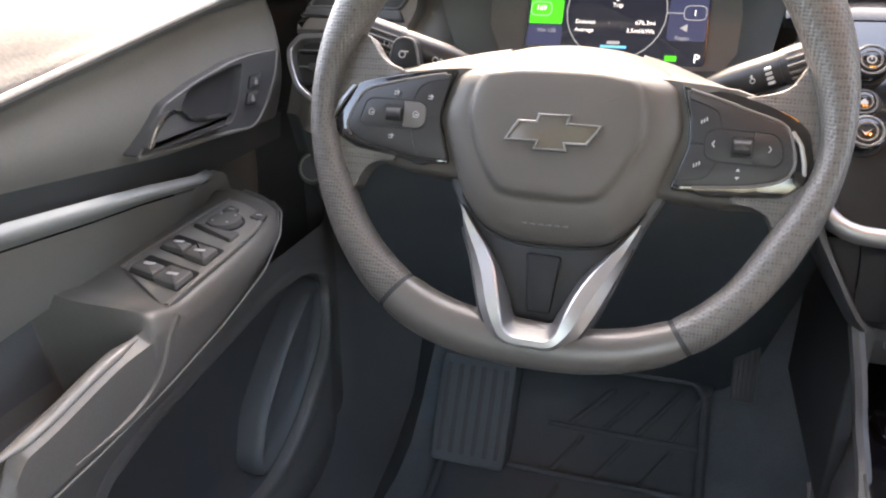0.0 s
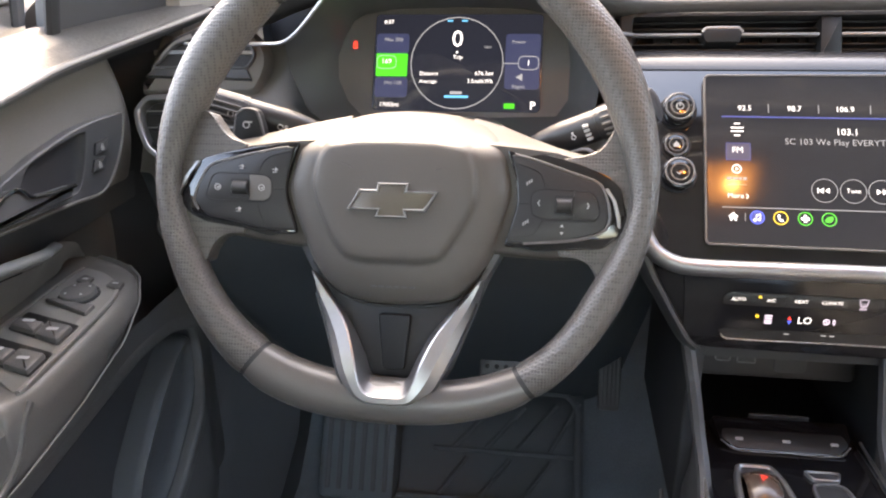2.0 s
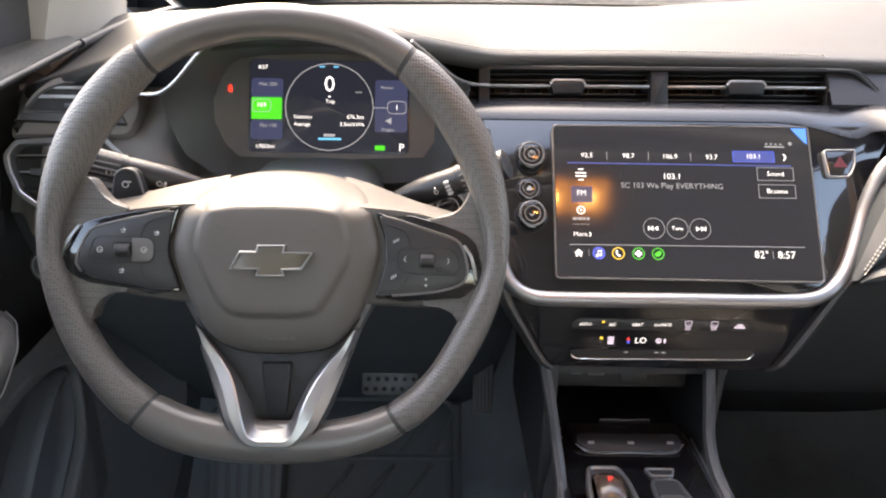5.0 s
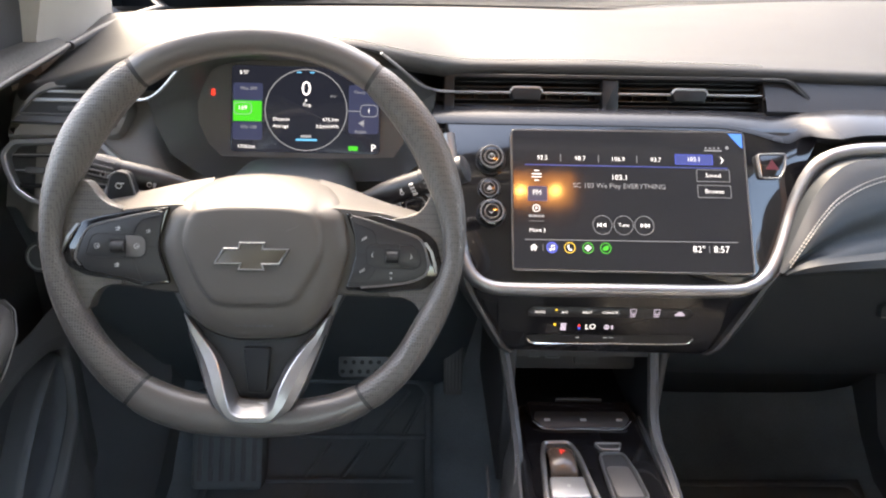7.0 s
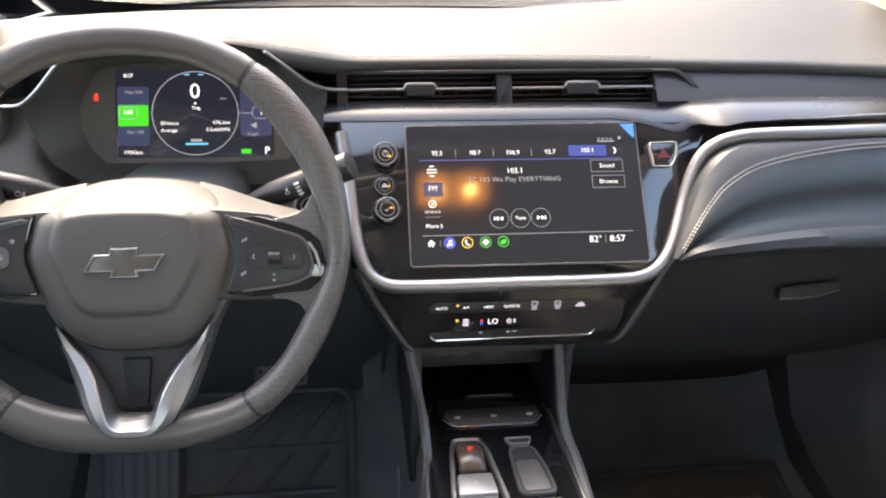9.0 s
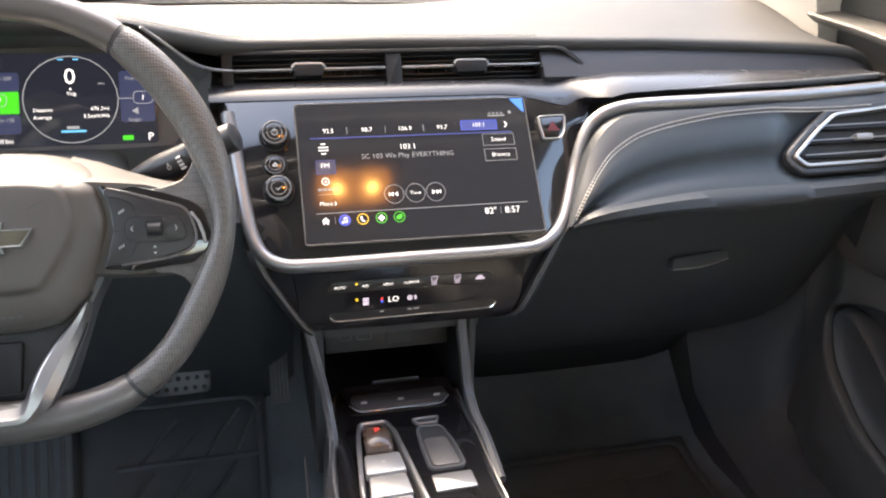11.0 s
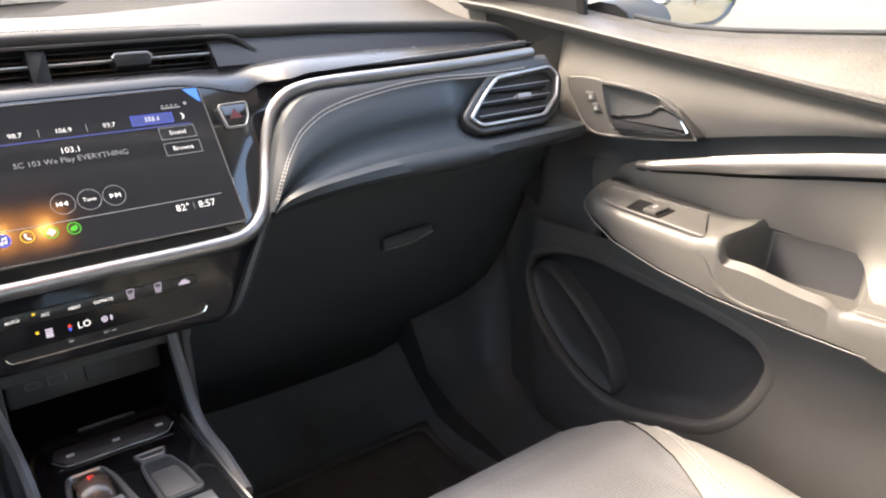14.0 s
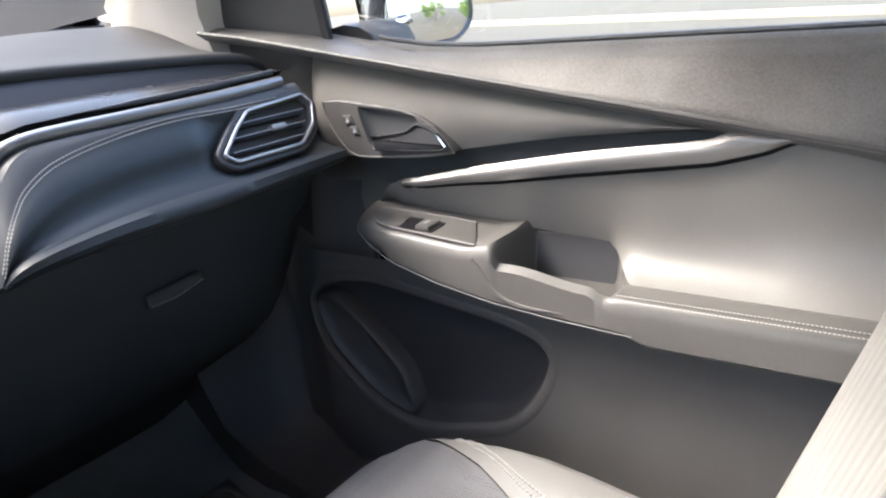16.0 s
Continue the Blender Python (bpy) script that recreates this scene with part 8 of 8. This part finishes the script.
for i in range(14):
    a, b = kp0.lerp(kp1, i / 14) + kd * 0.01, kp0.lerp(kp1, (i + 1) / 14) - kd * 0.01
    vs = []
    for p in (a, b):
        z = lot_z(p.x, p.y)
        vs += [p + Vector((0, 0, z - 0.05)), p + Vector((0, 0, z + 0.15)), p + kn_ * 0.03 + Vector((0, 0, z + 0.18)), p + kn_ * 0.30 + Vector((0, 0, z + 0.18)), p + kn_ * 0.30 + Vector((0, 0, z - 0.05))]
    link("kerb_stone", vs, [(0, 1, 6, 5), (1, 2, 7, 6), (2, 3, 8, 7), (3, 4, 9, 8), (4, 0, 5, 9), (0, 1, 2, 3, 4), (5, 6, 7, 8, 9)], M_KERB, kerb, smooth=False)

M_TYRE = mat("black_tyre", (0.02, 0.02, 0.02), 0.85)
M_TINT = mat("dark_window_glass", (0.015, 0.017, 0.02), 0.05, vary=0.0, bump=0, coat=1.0)


def parked_car(x, y, rz, paint, label):
    """A plain estate car: sides, glasshouse, bumpers and four wheels."""
    z0 = lot_z(x, y)
    pc = thing("parked_car", label, "car", at=(x, y, z0), group="cars in the lot")
    m = Matrix.Translation((x, y, z0)) @ Euler((0, 0, radians(rz))).to_matrix().to_4x4()
    prof = [(-2.25, 0.45, 0.80), (-2.2, 0.30, 0.98), (-1.9, 0.27, 1.02), (-1.0, 0.26, 1.00), (0.3, 0.26, 0.99), (1.0, 0.26, 0.97), (1.7, 0.28, 0.88), (2.15, 0.32, 0.74), (2.25, 0.45, 0.62)]
    rws = []
    for yy, b, t in prof:
        w = 0.90 - 0.16 * (abs(yy) / 2.25) ** 4
        rws.append([m @ Vector((w * a, yy, (b + t) / 2 + (t - b) / 2 * c)) for a, c in oval(1, 1, 20, 0.45)])
    grid("body", rws, paint, pc, ring=True, caps=True)
    rws = []
    for zz, y0, y1, w in ((0.97, -2.1, 1.05, 0.84), (1.20, -1.95, 0.70, 0.77), (1.42, -1.75, 0.25, 0.66), (1.50, -1.55, 0.0, 0.60)):
        rws.append([m @ Vector((w * a, (y0 + y1) / 2 + (y1 - y0) / 2 * c, zz)) for a, c in oval(1, 1, 24, 0.35)])
    grid("glasshouse", rws[:3], M_TINT, pc, "dark tinted windows", ring=True)
    grid("roof_panel", rws[2:] + [[p * 0.3 + (m @ Vector((0, -0.8, 1.53))) * 0.7 for p in rws[3]]], paint, pc, ring=True, caps=True)
    for yy in (-1.0, -0.1):
        for sx in (-1, 1):
            sweep("window_post", [m @ Vector((sx * 0.845, yy, 0.97)), m @ Vector((sx * 0.775, yy - 0.03, 1.20)), m @ Vector((sx * 0.665, yy - 0.08, 1.42))], oval(0.03, 0.012, 8), paint, pc, up=m.to_3x3() @ Vector((sx, 0, 0)))
    for yy in (-1.38, 1.35):
        for sx in (-1, 1):
            c = m @ Vector((sx * 0.80, yy, 0.33))
            ax = (m.to_3x3() @ Vector((sx, 0, 0))).normalized()
            wp = Plane(c, m.to_3x3() @ Vector((0, sx, 0)), (0, 0, 1))
            ty = plate("wheel", wp, disc(0, 0, 0.33, 28), -0.10, 0.11, M_TYRE, pc, "black tyre", bevel=0.03)
            plate("rim", wp, disc(0, 0, 0.21, 28), 0.09, 0.115, M_SILVER, ty, "alloy rim", bevel=0.01)
            for q in range(5):
                an = math.radians(72 * q)
                plate("rim_gap", wp, disc(0.13 * math.cos(an), 0.13 * math.sin(an), 0.038, 10), 0.10, 0.117, M_TYRE, ty, bevel=0)
    for sx in (-1, 1):
        lp_ = Plane(m @ Vector((sx * 0.66, 2.19, 0.70)), m.to_3x3() @ Vector((-1, 0, 0)), (0, 0, 1))
        plate("headlight", lp_, rect(-0.16, -0.06, 0.16, 0.06, 0.03), -0.05, 0.03, M_CHROME, pc, bevel=0.02)
        lp_ = Plane(m @ Vector((sx * 0.66, -2.20, 0.82)), m.to_3x3() @ Vector((1, 0, 0)), (0, 0, 1))
        plate("tail_light", lp_, rect(-0.14, -0.07, 0.14, 0.07, 0.03), -0.05, 0.03, mat("red_lens", (0.35, 0.02, 0.02), 0.2, bump=0, coat=1.0), pc, bevel=0.02)
    return pc


M_GREY = mat("grey_car_paint", (0.10, 0.105, 0.11), 0.25, coat=1.0, vary=0.04, bump=0)
M_WHITE = mat("white_car_paint", (0.7, 0.7, 0.7), 0.25, coat=1.0, vary=0.03, bump=0)
parked_car(10.2, 19.5, 70, M_GREY, "dark grey parked car across the lot")
parked_car(3.4, 21.0, 75, M_WHITE, "white parked car across the lot")
parked_car(-3.3, 1.6, 4, M_BODY, "black parked car in the next bay")
parked_car(2.4, -13.5, 20, M_WHITE, "white parked car behind in the lot")

# shrubs behind on the right, a low wall of a building beyond
M_LEAF = mat("shrub_leaf", (0.10, 0.16, 0.03), 0.6, vary=0.4, scale=20, bump=0)
M_STEM = mat("shrub_stem", (0.12, 0.08, 0.05), 0.9)


def shrub(x, y, r, h, seed):
    rnd = random.Random(seed)
    z0 = lot_z(x, y)
    sh = thing("shrub", "leafy green shrub at the edge of the lot", "shrub", at=(x, y, z0), group="shrubs beside the lot")
    for k in range(6):
        an = rnd.uniform(0, 6.28)
        tip = Vector((x + 0.7 * r * math.cos(an), y + 0.7 * r * math.sin(an), z0 + h * rnd.uniform(0.6, 0.95)))
        sweep("stem", spline([(x, y, z0 - 0.02), Vector((x, y, z0)).lerp(tip, 0.5) + Vector((0, 0, 0.1 * h)), tip], 8), oval(0.03, 0.03, 6), M_STEM, sh, up=(1, 0.2, 0), scale=lambda u: 1 - 0.8 * u)
    verts, faces = [], []
    clumps = [(rnd.uniform(-0.7, 0.7) * r, rnd.uniform(-0.7, 0.7) * r, h * rnd.uniform(0.35, 0.95), r * rnd.uniform(0.25, 0.45)) for _ in range(16)]
    for cx, cy, cz, cr in clumps:
        for _ in range(130):
            d = Vector((rnd.gauss(0, 1), rnd.gauss(0, 1), rnd.gauss(0, 1))).normalized()
            c = Vector((x + cx, y + cy, z0 + cz)) + d * cr * rnd.uniform(0.6, 1.0)
            a = d.cross(Vector((rnd.gauss(0, 1), rnd.gauss(0, 1), rnd.gauss(0, 1)))).normalized() * rnd.uniform(0.04, 0.08)
            b = (a.cross(d) + d * rnd.uniform(-0.04, 0.04)).normalized() * rnd.uniform(0.03, 0.05)
            k = len(verts)
            verts += [c - a, c + b, c + a, c - b]
            faces.append((k, k + 1, k + 2, k + 3))
    tagged(link("crown", verts, faces, M_LEAF, sh, "green leaves", smooth=False), kind="stuff")


for i, (x, y, r, h) in enumerate(((4.75, -8.0, 1.1, 1.9), (5.5, -3.6, 0.9, 1.7), (7.0, -4.6, 1.0, 2.0), (8.6, -5.4, 0.9, 1.6), (10.5, -5.0, 1.1, 2.2))):
    shrub(x, y, r, h, 11 + i)
